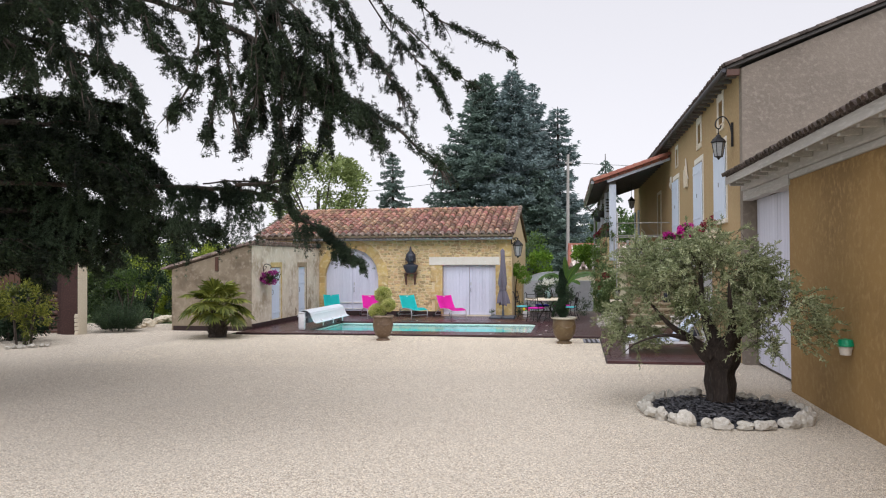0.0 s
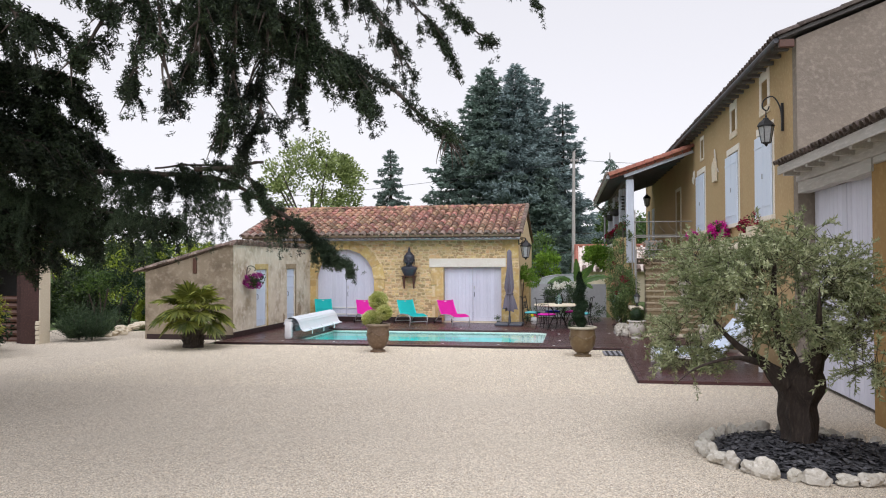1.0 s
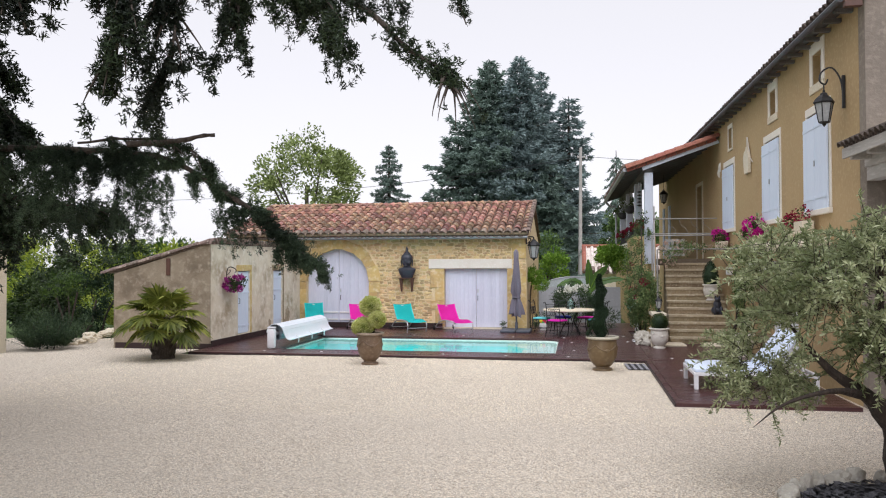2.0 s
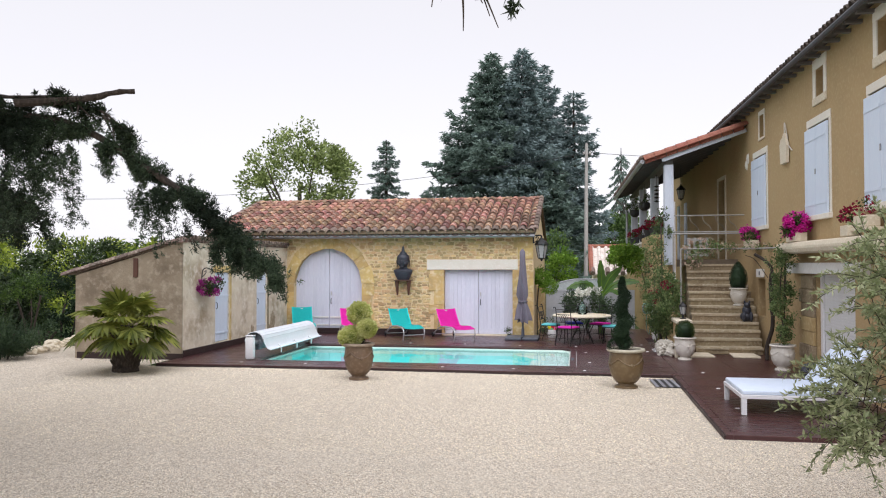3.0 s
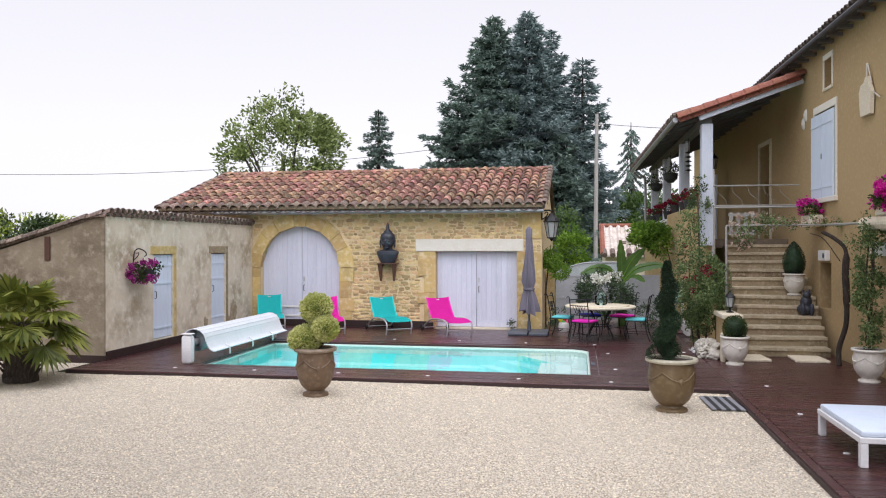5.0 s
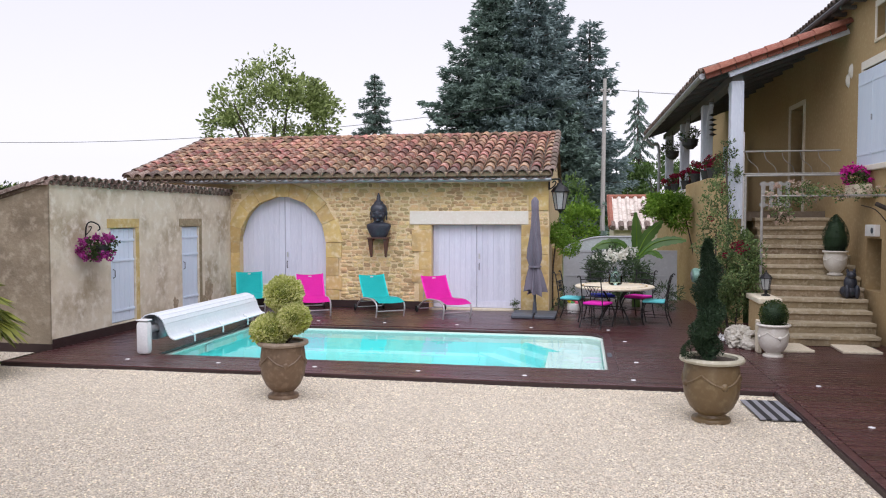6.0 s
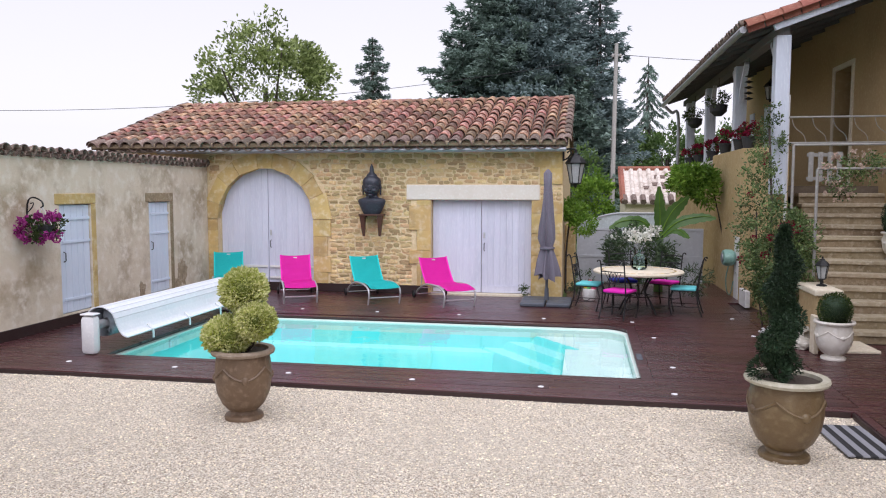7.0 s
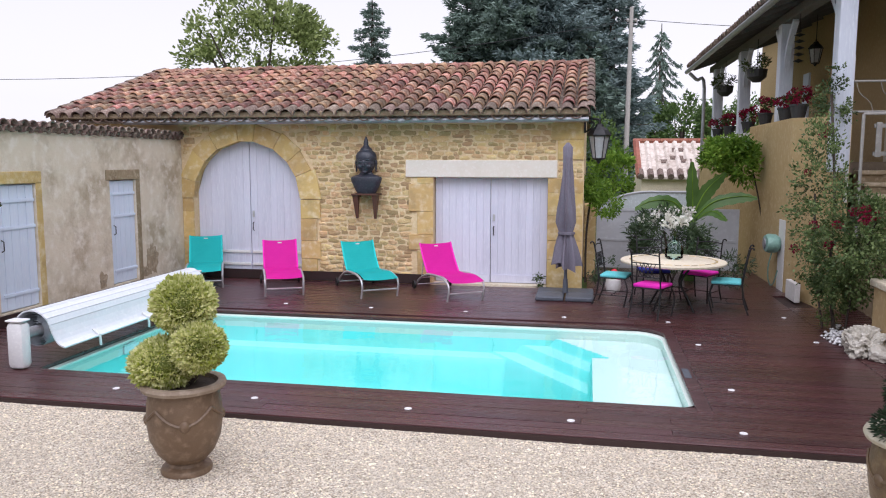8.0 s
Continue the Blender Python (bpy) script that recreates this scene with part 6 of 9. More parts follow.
hb = thing("hanging_basket", "hanging basket of purple petunias on an iron hook", "hanging basket", Matrix.Translation((SX, 22.72, -0.07)))
part("wall_hook", T(bend([(0.004, 0, 1.95), (0.03, 0, 2.16), (0.12, 0, 2.22), (0.25, 0, 2.17), (0.28, 0, 2.1), (0.24, 0, 2.07)], 14), 0.012, 6), M_IRON, hb)
part("hook_scroll", T(bend([(0.02, 0, 2.0), (0.1, 0, 2.08), (0.12, 0, 2.14), (0.07, 0, 2.13)], 8), 0.008, 6), M_IRON, hb)
for k in range(3):
    a = k * 2.1
    part("chain", T([(0.27, 0, 2.08), (0.27 + 0.14 * math.cos(a), 0.14 * math.sin(a), 1.82)], 0.005, 4), M_WHITE, hb)
part("bowl", lathe(bmesh.new(), [(0.06, 1.66), (0.12, 1.70), (0.16, 1.82), (0.15, 1.82), (0.0, 1.80)], 18, Matrix.Translation((0.27, 0, 0))), M_BASKET, hb)
flower_ball(hb, (0.27, 0, 1.77), (0.29, 0.37, 0.19), 900, M_FL_PURPLE, M_BUXUS, 41, 0.05)
flower_ball(hb, (0.27, -0.1, 1.62), (0.16, 0.2, 0.14), 160, M_FL_PURPLE, M_BUXUS, 43, 0.05)


def trough(y, z, r, n, petal, label, u=-0.2, length=0.7):
    t = thing("flower_trough", label, "flower trough", HM @ Matrix.Translation((u, y, z)))
    part("trough", B(-0.11, 0.1, -length / 2, length / 2, 0.004, 0.18, 0.015), M_PALE_STONE, t)
    flower_ball(t, (-0.05, 0, 0.32), (r, length * 0.55, r * 0.9), n, petal, M_BUXUS, int(y * 7), 0.05, 0.5)


trough(25.55, 2.62, 0.19, 700, M_FL_PINK, "magenta geraniums in a pale window trough", -0.17, 0.7)
trough(21.6, 2.645, 0.24, 1500, M_FL_PINK, "large mass of magenta flowers in a ledge trough", -0.24, 0.66)
trough(18.75, 2.645, 0.12, 150, M_FL_RED, "small red geraniums in a ledge trough by the wall", -0.24, 0.34)
trough(18.3, 2.77, 0.13, 60, M_FL_RED, "cream trough with sparse greenery under shutters", -0.17, 0.5)
for z, y0, y1 in ((2.57, 25.2, 25.9), (2.72, 18.0, 18.65)):
    part("sill_shelf", B(-0.3, -0.004, y0, y1, z + 0.0, z + 0.05, 0.01), M_PALE_STONE, house)
for i, y in enumerate((28.75, 29.55, 31.1, 32.5, 34.6, 36.2)):
    zz = 3.082 if y < 31.7 else 2.98
    t = thing("parapet_pot", "dark pot of deep red geraniums on porch parapet", "flower pot", HM @ Matrix.Translation((PU + 0.15 if y < 31.7 else PU + 0.12, y, zz)), "pots along the parapet")
    part("pot", lathe(bmesh.new(), [(0.10, 0.0), (0.14, 0.2), (0.155, 0.21), (0.155, 0.24), (0.13, 0.24), (0.0, 0.22)], 16), M_BASKET, t)
    flower_ball(t, (0, 0, 0.38), (0.19, 0.24, 0.13), 420, M_FL_RED, M_BUXUS, 60 + i, 0.045)
bal = thing("porch_balustrade", "white turned balustrade along the porch", "balustrade", HM)
part("hand_rail", B(PU + 0.04, PU + 0.2, 31.77, 37.9, 2.90, 2.978, 0.01), M_WHITE, bal)
for k in range(38):
    y = 31.86 + k * 0.157
    part("baluster", T([(PU + 0.12, y, 2.352), (PU + 0.12, y, 2.898)], 0.03, 6), M_WHITE, bal)
for i, (y, z) in enumerate(((31.8, 4.0), (35.3, 4.0))):
    t = thing("hanging_basket", "dark hanging basket with trailing green plant under porch", "hanging basket", HM @ Matrix.Translation((PU + 0.1, y, z)))
    part("bowl", lathe(bmesh.new(), [(0.08, 0.0), (0.19, 0.1), (0.21, 0.26), (0.19, 0.26), (0.0, 0.22)], 16), M_BASKET, t)
    part("cord", T([(0, 0, 0.25), (0, 0, 0.88)], 0.008, 4), M_IRON, t)
    p, d = clumpy(420, (0, 0, 0.34), (0.26, 0.26, 0.16), 80 + i, 12, 0.1, 0.5)
    part("foliage", quads_mesh("foliage", blades(p, d, 0.09, 0.03, 0.8, 5 + i), M_BUXUS), None, t)
wc = thing("wind_chime", "dark hanging chime of stacked discs under the porch", "wind chime", HM @ Matrix.Translation((PU + 0.18, 29.05, 4.05)))
for k in range(5):
    part("disc", lathe(bmesh.new(), [(0.0, 0.0), (0.09, 0.03), (0.0, 0.07)], 12, Matrix.Translation((0, 0, k * 0.11))), M_IRON, wc)
part("cord", T([(0, 0, 0.5), (0, 0, 0.84)], 0.006, 4), M_IRON, wc)
part("downpipe", T(bend([(PU - 0.4, 38.1, 4.9), (PU - 0.2, 38.05, 4.7), (PU + 0.0, 38.0, 4.55), (PU + 0.0, 38.0, 2.4)], 14), 0.05, 8), M_ZINC, porch)
part("gutter", T([(PU - 0.46, 26.6, 4.95), (PU - 0.46, 38.3, 4.95)], 0.06, 8), M_ZINC, porch)

# green dispenser on the garage wall
gd = thing("wall_dispenser", "green-topped white dispenser fixed to the garage wall", "dispenser", HM @ Matrix.Translation((WU, 10.05, 1.05)) @ Matrix.Diagonal((0.82, 0.82, 0.82, 1)))
part("lid", lathe(bmesh.new(), [(0.0, 0.12), (0.1, 0.1), (0.13, 0.02), (0.13, 0.0), (0.0, 0.0)], 16, Matrix.Translation((-0.1, 0, 0.05))), surface("bright_green_plastic", (0.0, 0.28, 0.13), rough=0.4, bump=0), gd)
part("bowl", lathe(bmesh.new(), [(0.0, -0.1), (0.08, -0.09), (0.1, 0.04)], 16, Matrix.Translation((-0.1, 0, 0.0))), M_URN, gd)
part("wall_clip", B(-0.03, -0.004, -0.04, 0.04, 0.0, 0.1), M_WHITE, gd)

# toys and small things behind the table
toy = thing("toy_bag", "white net bag of bright coloured toys by the wall", "toy bag", Matrix.Translation((-0.5, 28.0, DZ)) @ Matrix.Diagonal((0.62, 0.62, 0.7, 1)))
part("bag", lathe(bmesh.new(), [(0.0, 0.0), (0.18, 0.0), (0.22, 0.15), (0.2, 0.3), (0.0, 0.32)], 16), M_WHITE, toy, smooth=True)
for x, z, r, col in ((-0.12, 0.42, 0.1, (0.75, 0.6, 0.02)), (0.02, 0.46, 0.11, (0.65, 0.03, 0.05)), (0.14, 0.36, 0.09, (0.7, 0.1, 0.2)), (-0.02, 0.36, 0.08, (0.1, 0.4, 0.12))):
    bm = bmesh.new()
    bmesh.ops.create_icosphere(bm, subdivisions=2, radius=r, matrix=Matrix.Translation((x, -0.03, z)))
    part("ball", bm, surface("toy_colour", col, rough=0.4, bump=0), toy, smooth=True)

# ---- distance: small house, pole and wires ----
fh = thing("far_house", "small far house with a pale lichened tile roof", "house", Matrix.Translation((1.05, 45, -0.32)))
part("wall", B(0, 7, 0, 5, 0.2, 2.05), M_PALE_STONE, fh)
bm = bmesh.new()
vs = [bm.verts.new(p) for p in ((-0.15, -0.25, 2.0), (7.2, -0.25, 2.0), (7.2, 2.6, 3.4), (-0.15, 2.6, 3.4), (-0.15, -0.25, 2.08), (7.2, -0.25, 2.08), (7.2, 2.6, 3.48), (-0.15, 2.6, 3.48))]
for f in ((0, 1, 2, 3), (7, 6, 5, 4), (0, 4, 5, 1), (1, 5, 6, 2), (2, 6, 7, 3), (3, 7, 4, 0)):
    bm.faces.new([vs[k] for k in f])
M_WHITENED = surface("whitened_tile", (0.60, 0.53, 0.47), (0.30, 0.22, 0.17), (0.72, 0.66, 0.61), 0.9, coarse=2.2, fine=7, bump=0.3, stain=0.9)
fr = part("roof", bm, M_WHITENED, fh, "pale whitened tiles with a red edge")
for k in range(20):
    x = -0.05 + k * 0.37
    part("cover_tile", T([(x, 0.17, 2.3), (x, 1.2, 2.81), (x + 0.01, 2.5, 3.44)], [0.11, 0.10, 0.11], 6), M_WHITENED, fr)
    part("eave_tile", T([(x, -0.3, 2.09), (x, 0.15, 2.31)], 0.13, 6), M_TILE_OLD, fr)
    part("ridge_tile", T([(x - 0.18, 2.6, 3.5), (x + 0.18, 2.6, 3.5)], 0.13, 6), M_TILE_NEW, fr)
for k in range(8):
    part("verge_tile", T([(-0.1, -0.2 + k * 0.35, 2.12 + k * 0.172), (-0.1, 0.2 + k * 0.35, 2.31 + k * 0.172)], 0.14, 6), M_TILE_NEW, fr)
for x, y, s in ((1.35, 1.25, 0.3), (0.85, 0.95, 0.16), (1.5, 1.9, 0.22), (1.75, 1.0, 0.2)):
    part("bare_tile_patch", T([(x - s, y, 2.14 + 0.49 * y), (x + s, y, 2.14 + 0.49 * y)], 0.16, 6), M_TILE_OLD, fr)
pole = thing("utility_pole", "tall grey concrete pole carrying overhead wires", "utility pole", Matrix.Translation((0.72, 52, 0)))
part("shaft", T([(0, 0, 0), (0.1, 0, 9.5)], [0.14, 0.09], 8), M_CONCRETE, pole)
part("crossarm", T([(-0.1, 0, 8.8), (0.35, 0, 8.8)], 0.03, 6), M_IRON, pole)
for k in range(3):
    part("insulator", lathe(bmesh.new(), [(0.05, 0), (0.08, 0.08), (0.04, 0.16)], 8, Matrix.Translation((-0.06 + k * 0.18, 0, 8.83))), M_CONCRETE, pole)
wires = thing("overhead_wire", "thin overhead wires crossing behind the barn roof", "wire", kind="structure")
for p0, p1, sag in (((0.72, 52, 8.9), (-40, 46, 6.6), 1.2), ((0.95, 52, 8.95), (22, 60, 9.8), 0.5)):
    run = []
    for k in range(17):
        f = k / 16
        q = Vector(p0).lerp(Vector(p1), f)
        q.z -= sag * 4 * f * (1 - f)
        run.append(q)
    part("wire", T(run, 0.016, 4), M_IRON, wires)

# ---- brick outbuilding and post beyond the cedar ----
ob = thing("brick_outbuilding", "brick outbuilding, its bricks darkened for the cedar's shade", "outbuilding", Matrix.Translation((-13.6, 20.2, 0)))
bw = part("wall", pierced(bmesh.new(), 0.02, 0.4, -9, -0.45, 0, 3.2, [(-3.4, -0.62, 0, 2.4)], lambda a, d, z: (a, d, z)), M_BRICK, ob)
# Near-black boards added so the opening reads as deep shade
part("back_board", B(-8.8, -0.7, 0.95, 1.0, 0, 3.3), M_DARK, ob, "near-black board standing for the shade inside")
for k, (x0, x1) in enumerate(((-3.9, -3.8), (-0.76, -0.7))):
    part("inner_side", B(x0, x1, 0.41, 0.945, 0, 3.1), M_DARK, ob)
for k in range(7):
    part("gate_board", B(-3.38 + k * 0.2, -3.19 + k * 0.2, 0.12, 0.15, 0.05, 2.35, 0.006), M_DARKWOOD, ob, "dark stained board")
for k in range(7):
    part("log", T([(-1.95, 0.5, 0.1 + k * 0.19), (-0.78, 0.5, 0.1 + k * 0.19)], 0.085, 8), M_DARKWOOD, ob, "stacked dark timber")
bm = bmesh.new()
vs = [bm.verts.new(p) for p in ((-9.3, -0.25, 3.15), (-0.7, -0.25, 3.15), (-0.7, 1.2, 3.75), (-9.3, 1.2, 3.75))]
vs += [bm.verts.new(v.co + Vector((0, 0, 0.1))) for v in vs]
for f in ((0, 1, 2, 3), (7, 6, 5, 4), (0, 4, 5, 1), (1, 5, 6, 2), (2, 6, 7, 3), (3, 7, 4, 0)):
    bm.faces.new([vs[k] for k in f])
part("roof", bm, M_TILE_DARK, ob, "old dark tiled roof")
pier = thing("gate_pier", "brick pier with a pale rendered cheek", "gatepost", Matrix.Translation((-13.42, 20.1, 0)))
part("core", B(-0.58, -0.03, 0.0, 0.095, 0, 2.6, 0.012), M_BRICK, pier)
bm = B(-0.027, 0.0, 0.0, 0.42, 0.0, 2.6, 0.008)
part("rendered_cheek", bm, M_PALE_STONE, pier, "weathered white render with faint green stains")
for k in range(5):
    q = B(-0.12, 0.012, -0.03, 0.05, 0.04 + k * 0.13, 0.155 + k * 0.13, 0.02)
    for v in q.verts:
        v.co += Vector((0.02, 0.02, 0.008)) * noise.noise(v.co * 7 + Vector((k, 0, 0)))
    part("quoin", q, M_PALE_STONE, pier)

# ---- cedar: overhanging limbs with drooping sprays ----
cedar = thing("cedar_tree", "old dark cedar with drooping limbs over the court", "tree", Matrix.Translation((-8.6, 9.2, 0)))
CO = np.array((-8.6, 9.2, 0.0))
trunk_run = bend([(0, 0, -0.1), (0.1, 0, 2.5), (-0.05, 0.1, 6), (0.1, 0, 10), (0, 0, 14)], 16)
bm = T(trunk_run, [0.62 - 0.035 * i for i in range(16)], 14)
for v in bm.verts:
    v.co += v.normal * 0 + Vector((noise.noise(v.co * 1.7), noise.noise(v.co * 1.7 + Vector((5, 0, 0))), 0)) * 0.08
part("trunk", bm, M_BARK, cedar, smooth=True)
# limb: points, radius, side branches, reach, length of the hanging fringe
MAIN, HANG, SHELF, LOWER = "main", "hang", "shelf", "lower"
cedar_limbs_plan = [
    # the long upper limb and the sprays that leave it outwards
    (MAIN, [(-8.4, 8.8, 5.6), (-5, 8.6, 5.8), (-3.2, 8.6, 5.3), (-2.2, 8.65, 4.78), (-1.45, 8.65, 4.32), (-0.85, 8.65, 3.92), (-0.45, 8.6, 3.52), (-0.18, 8.5, 3.24)], 0.04, 130, 0.68, 0.42),
    (HANG, [(-3.0, 9.2, 6.3), (-2.09, 9.4, 6.0), (-1.62, 9.5, 5.37), (-1.15, 9.6, 4.79), (-0.74, 9.7, 4.19)], 0.0165, 24, 0.5, 0.3),
    (HANG, [(-2.6, 9.6, 6.6), (-1.64, 9.8, 6.19), (-0.97, 9.9, 5.54), (-0.45, 10.0, 5.0), (0.05, 10.1, 4.62)], 0.0165, 24, 0.45, 0.3),
    (HANG, [(-2.3, 10.0, 6.7), (-1.3, 10.2, 6.33), (-0.5, 10.3, 5.68), (0.08, 10.4, 5.42), (0.57, 10.5, 5.13)], 0.0165, 21, 0.4, 0.26),
    (HANG, [(-1.55, 10.0, 6.05), (-0.96, 10.0, 5.21), (-0.5, 10.1, 4.67), (-0.35, 10.1, 4.21)], 0.011, 16, 0.4, 0.26),
    (HANG, [(-2.4, 9.0, 6.1), (-1.6, 9.0, 5.6), (-1.26, 9.0, 4.99), (-0.96, 9.1, 4.54), (-0.81, 9.2, 4.2)], 0.0138, 21, 0.5, 0.3),
    # pendent boughs over the court
    (HANG, [(-4.2, 7.4, 5.7), (-3.0, 7.2, 5.55), (-2.39, 7.1, 4.99), (-2.25, 7.1, 4.35), (-2.16, 7.1, 3.82), (-2.05, 7.1, 3.33)], 0.0165, 31, 0.45, 0.3),
    (HANG, [(-4.2, 7.3, 5.6), (-3.0, 7.1, 5.5), (-2.56, 7.0, 4.96), (-2.56, 7.0, 4.33), (-2.72, 7.0, 3.98), (-2.86, 7.0, 3.72)], 0.0165, 28, 0.5, 0.3),
    (HANG, [(-3.2, 7.9, 5.8), (-2.4, 7.8, 5.6), (-1.96, 7.7, 5.19), (-1.87, 7.7, 4.34), (-1.92, 7.7, 3.72), (-2.05, 7.7, 3.28)], 0.0165, 36, 0.5, 0.34),
    (HANG, [(-2.9, 8.3, 5.8), (-1.86, 8.1, 5.22), (-1.77, 8.1, 4.32), (-1.83, 8.1, 3.68), (-1.99, 8.1, 3.3)], 0.0165, 31, 0.5, 0.34),
    (HANG, [(-2.4, 8.6, 5.3), (-1.66, 8.5, 4.98), (-1.55, 8.5, 4.42), (-1.6, 8.5, 3.99), (-1.71, 8.5, 3.7)], 0.0138, 26, 0.5, 0.32),
    (HANG, [(-4.0, 7.4, 5.8), (-2.56, 7.2, 4.98), (-2.45, 7.2, 4.28), (-2.53, 7.2, 3.81), (-2.62, 7.2, 3.53)], 0.0165, 28, 0.5, 0.3),
    (HANG, [(-6.0, 7.4, 5.7), (-4.6, 6.9, 5.5), (-3.78, 6.7, 5.04), (-3.43, 6.7, 4.4), (-3.15, 6.7, 4.05), (-2.94, 6.7, 3.78)], 0.0193, 31, 0.38, 0.28),
    (HANG, [(-6.2, 7.2, 5.4), (-5.0, 6.8, 5.3), (-4.15, 6.6, 4.92), (-3.8, 6.6, 4.39), (-3.6, 6.6, 4.02), (-3.47, 6.6, 3.74)], 0.0193, 36, 0.42, 0.3),
    (HANG, [(-4.4, 7.1, 5.7), (-3.29, 6.9, 5.13), (-3.01, 6.9, 4.64), (-2.85, 6.9, 4.42), (-2.75, 6.9, 4.31)], 0.0138, 19, 0.4, 0.25),
    (HANG, [(-3.4, 7.5, 5.7), (-2.15, 7.4, 5.08), (-2.06, 7.4, 4.43), (-2.09, 7.4, 3.99), (-2.16, 7.4, 3.64)], 0.0138, 26, 0.5, 0.3),
    (HANG, [(-3.3, 8.0, 5.9), (-2.14, 7.9, 5.39), (-2.21, 7.9, 4.82), (-2.24, 7.9, 4.24), (-2.21, 7.9, 3.71)], 0.0138, 28, 0.5, 0.32),
    (HANG, [(-6.6, 7.8, 5.0), (-5.4, 7.4, 4.95), (-4.8, 7.2, 4.6), (-4.55, 7.1, 4.2)], 0.0193, 36, 0.5, 0.4),
    # flat shelves near the trunk
    (SHELF, [(-8.49, 10.6, 4.89), (-7.36, 11.0, 5.0), (-6.41, 11.3, 4.93), (-6.0, 11.5, 4.64)], 0.05, 30, 0.95, 0.4),
    (SHELF, [(-7.9, 10.2, 4.47), (-6.62, 10.8, 4.47), (-6.05, 11.2, 4.17), (-5.59, 11.6, 3.71)], 0.05, 34, 0.95, 0.45),
    (SHELF, [(-7.91, 10.2, 3.95), (-6.75, 10.6, 4.06), (-6.2, 11.0, 3.88), (-5.84, 11.4, 3.44)], 0.05, 34, 0.95, 0.45),
    (SHELF, [(-8.3, 9.8, 2.5), (-7.0, 10.9, 2.55), (-5.9, 11.6, 2.5)], 0.04, 26, 0.9, 0.3),
    (SHELF, [(-8.4, 10.0, 3.3), (-7.4, 12.2, 3.3), (-6.4, 13.8, 2.9)], 0.04, 30, 1.1, 0.4),
    (SHELF, [(-8.6, 10.0, 2.4), (-8.6, 12.4, 2.5), (-8.4, 14.2, 2.35)], 0.04, 28, 1.0, 0.3),
    (SHELF, [(-9.0, 9.6, 3.8), (-10.4, 11.8, 3.8), (-11.4, 13.8, 3.3)], 0.04, 34, 1.1, 0.5),
    (SHELF, [(-9.0, 9.6, 2.7), (-10.2, 12.0, 2.7), (-11.0, 14.0, 2.4)], 0.04, 30, 1.1, 0.35),
    (LOWER, [(-8.3, 9.8, 3.5), (-6.6, 10.8, 3.48), (-5.5, 11.1, 3.47), (-4.3, 11.05, 3.4), (-3.57, 11.12, 3.3), (-3.13, 11.12, 3.05), (-2.85, 11.1, 2.88), (-2.63, 11.08, 2.74), (-2.41, 11.05, 2.56), (-2.2, 11.02, 2.38), (-2.01, 10.97, 2.24), (-1.86, 10.92, 2.11)], 0.036, 0, 0.5, 0.8),
    (HANG, [(-4.6, 11.05, 3.5), (-3.87, 11.12, 3.53), (-3.61, 11.12, 3.46), (-3.36, 11.14, 3.40), (-3.22, 11.14, 3.28), (-3.13, 11.14, 3.12)], 0.014, 40, 0.22, 0.2),
    (SHELF, [(-8.4, 9.6, 4.0), (-6.8, 10.0, 4.05), (-5.9, 10.3, 3.8), (-5.2, 10.5, 3.4)], 0.045, 32, 0.8, 0.45),
    (SHELF, [(-8.3, 10.0, 3.1), (-6.8, 11.2, 3.05), (-5.6, 11.9, 2.95), (-4.9, 12.2, 2.85)], 0.04, 26, 0.85, 0.35),
    (SHELF, [(-8.4, 9.6, 2.9), (-7.4, 11.2, 2.9), (-6.5, 12.4, 2.7)], 0.04, 24, 0.9, 0.4),
    (SHELF, [(-8.7, 9.6, 4.6), (-9.2, 11.6, 4.6), (-9.6, 13.4, 4.0)], 0.05, 28, 1.1, 0.5),
    (SHELF, [(-8.8, 8.9, 5.2), (-10.4, 10.6, 5.3), (-11.6, 12.4, 4.6)], 0.05, 28, 1.1, 0.5),
    (SHELF, [(-8.5, 9.6, 3.6), (-8.4, 11.4, 3.7), (-8.2, 13.2, 3.3)], 0.045, 30, 1.0, 0.5),
    (SHELF, [(-8.5, 9.4, 3.0), (-9.0, 11.6, 3.0), (-9.4, 13.6, 2.7)], 0.045, 28, 1.0, 0.45),
    (SHELF, [(-8.5, 9.4, 4.4), (-7.6, 10.8, 4.5), (-6.6, 12.2, 4.1)], 0.045, 28, 1.0, 0.5),
    (SHELF, [(-8.5, 9.0, 2.6), (-7.6, 9.8, 2.6), (-6.6, 10.6, 2.45)], 0.04, 22, 0.8, 0.35),
    (SHELF, [(-8.4, 9.4, 5.7), (-6.9, 10.2, 5.7), (-5.9, 10.9, 5.35)], 0.05, 22, 0.9, 0.45),
]


def wobble(run, amount):
    return run + amount * np.array([[noise.noise(Vector(p) * 1.9), noise.noise(Vector(p) * 1.9 + Vector((9, 0, 0))), 0.7 * noise.noise(Vector(p) * 2.3 + Vector((0, 9, 0)))] for p in run])


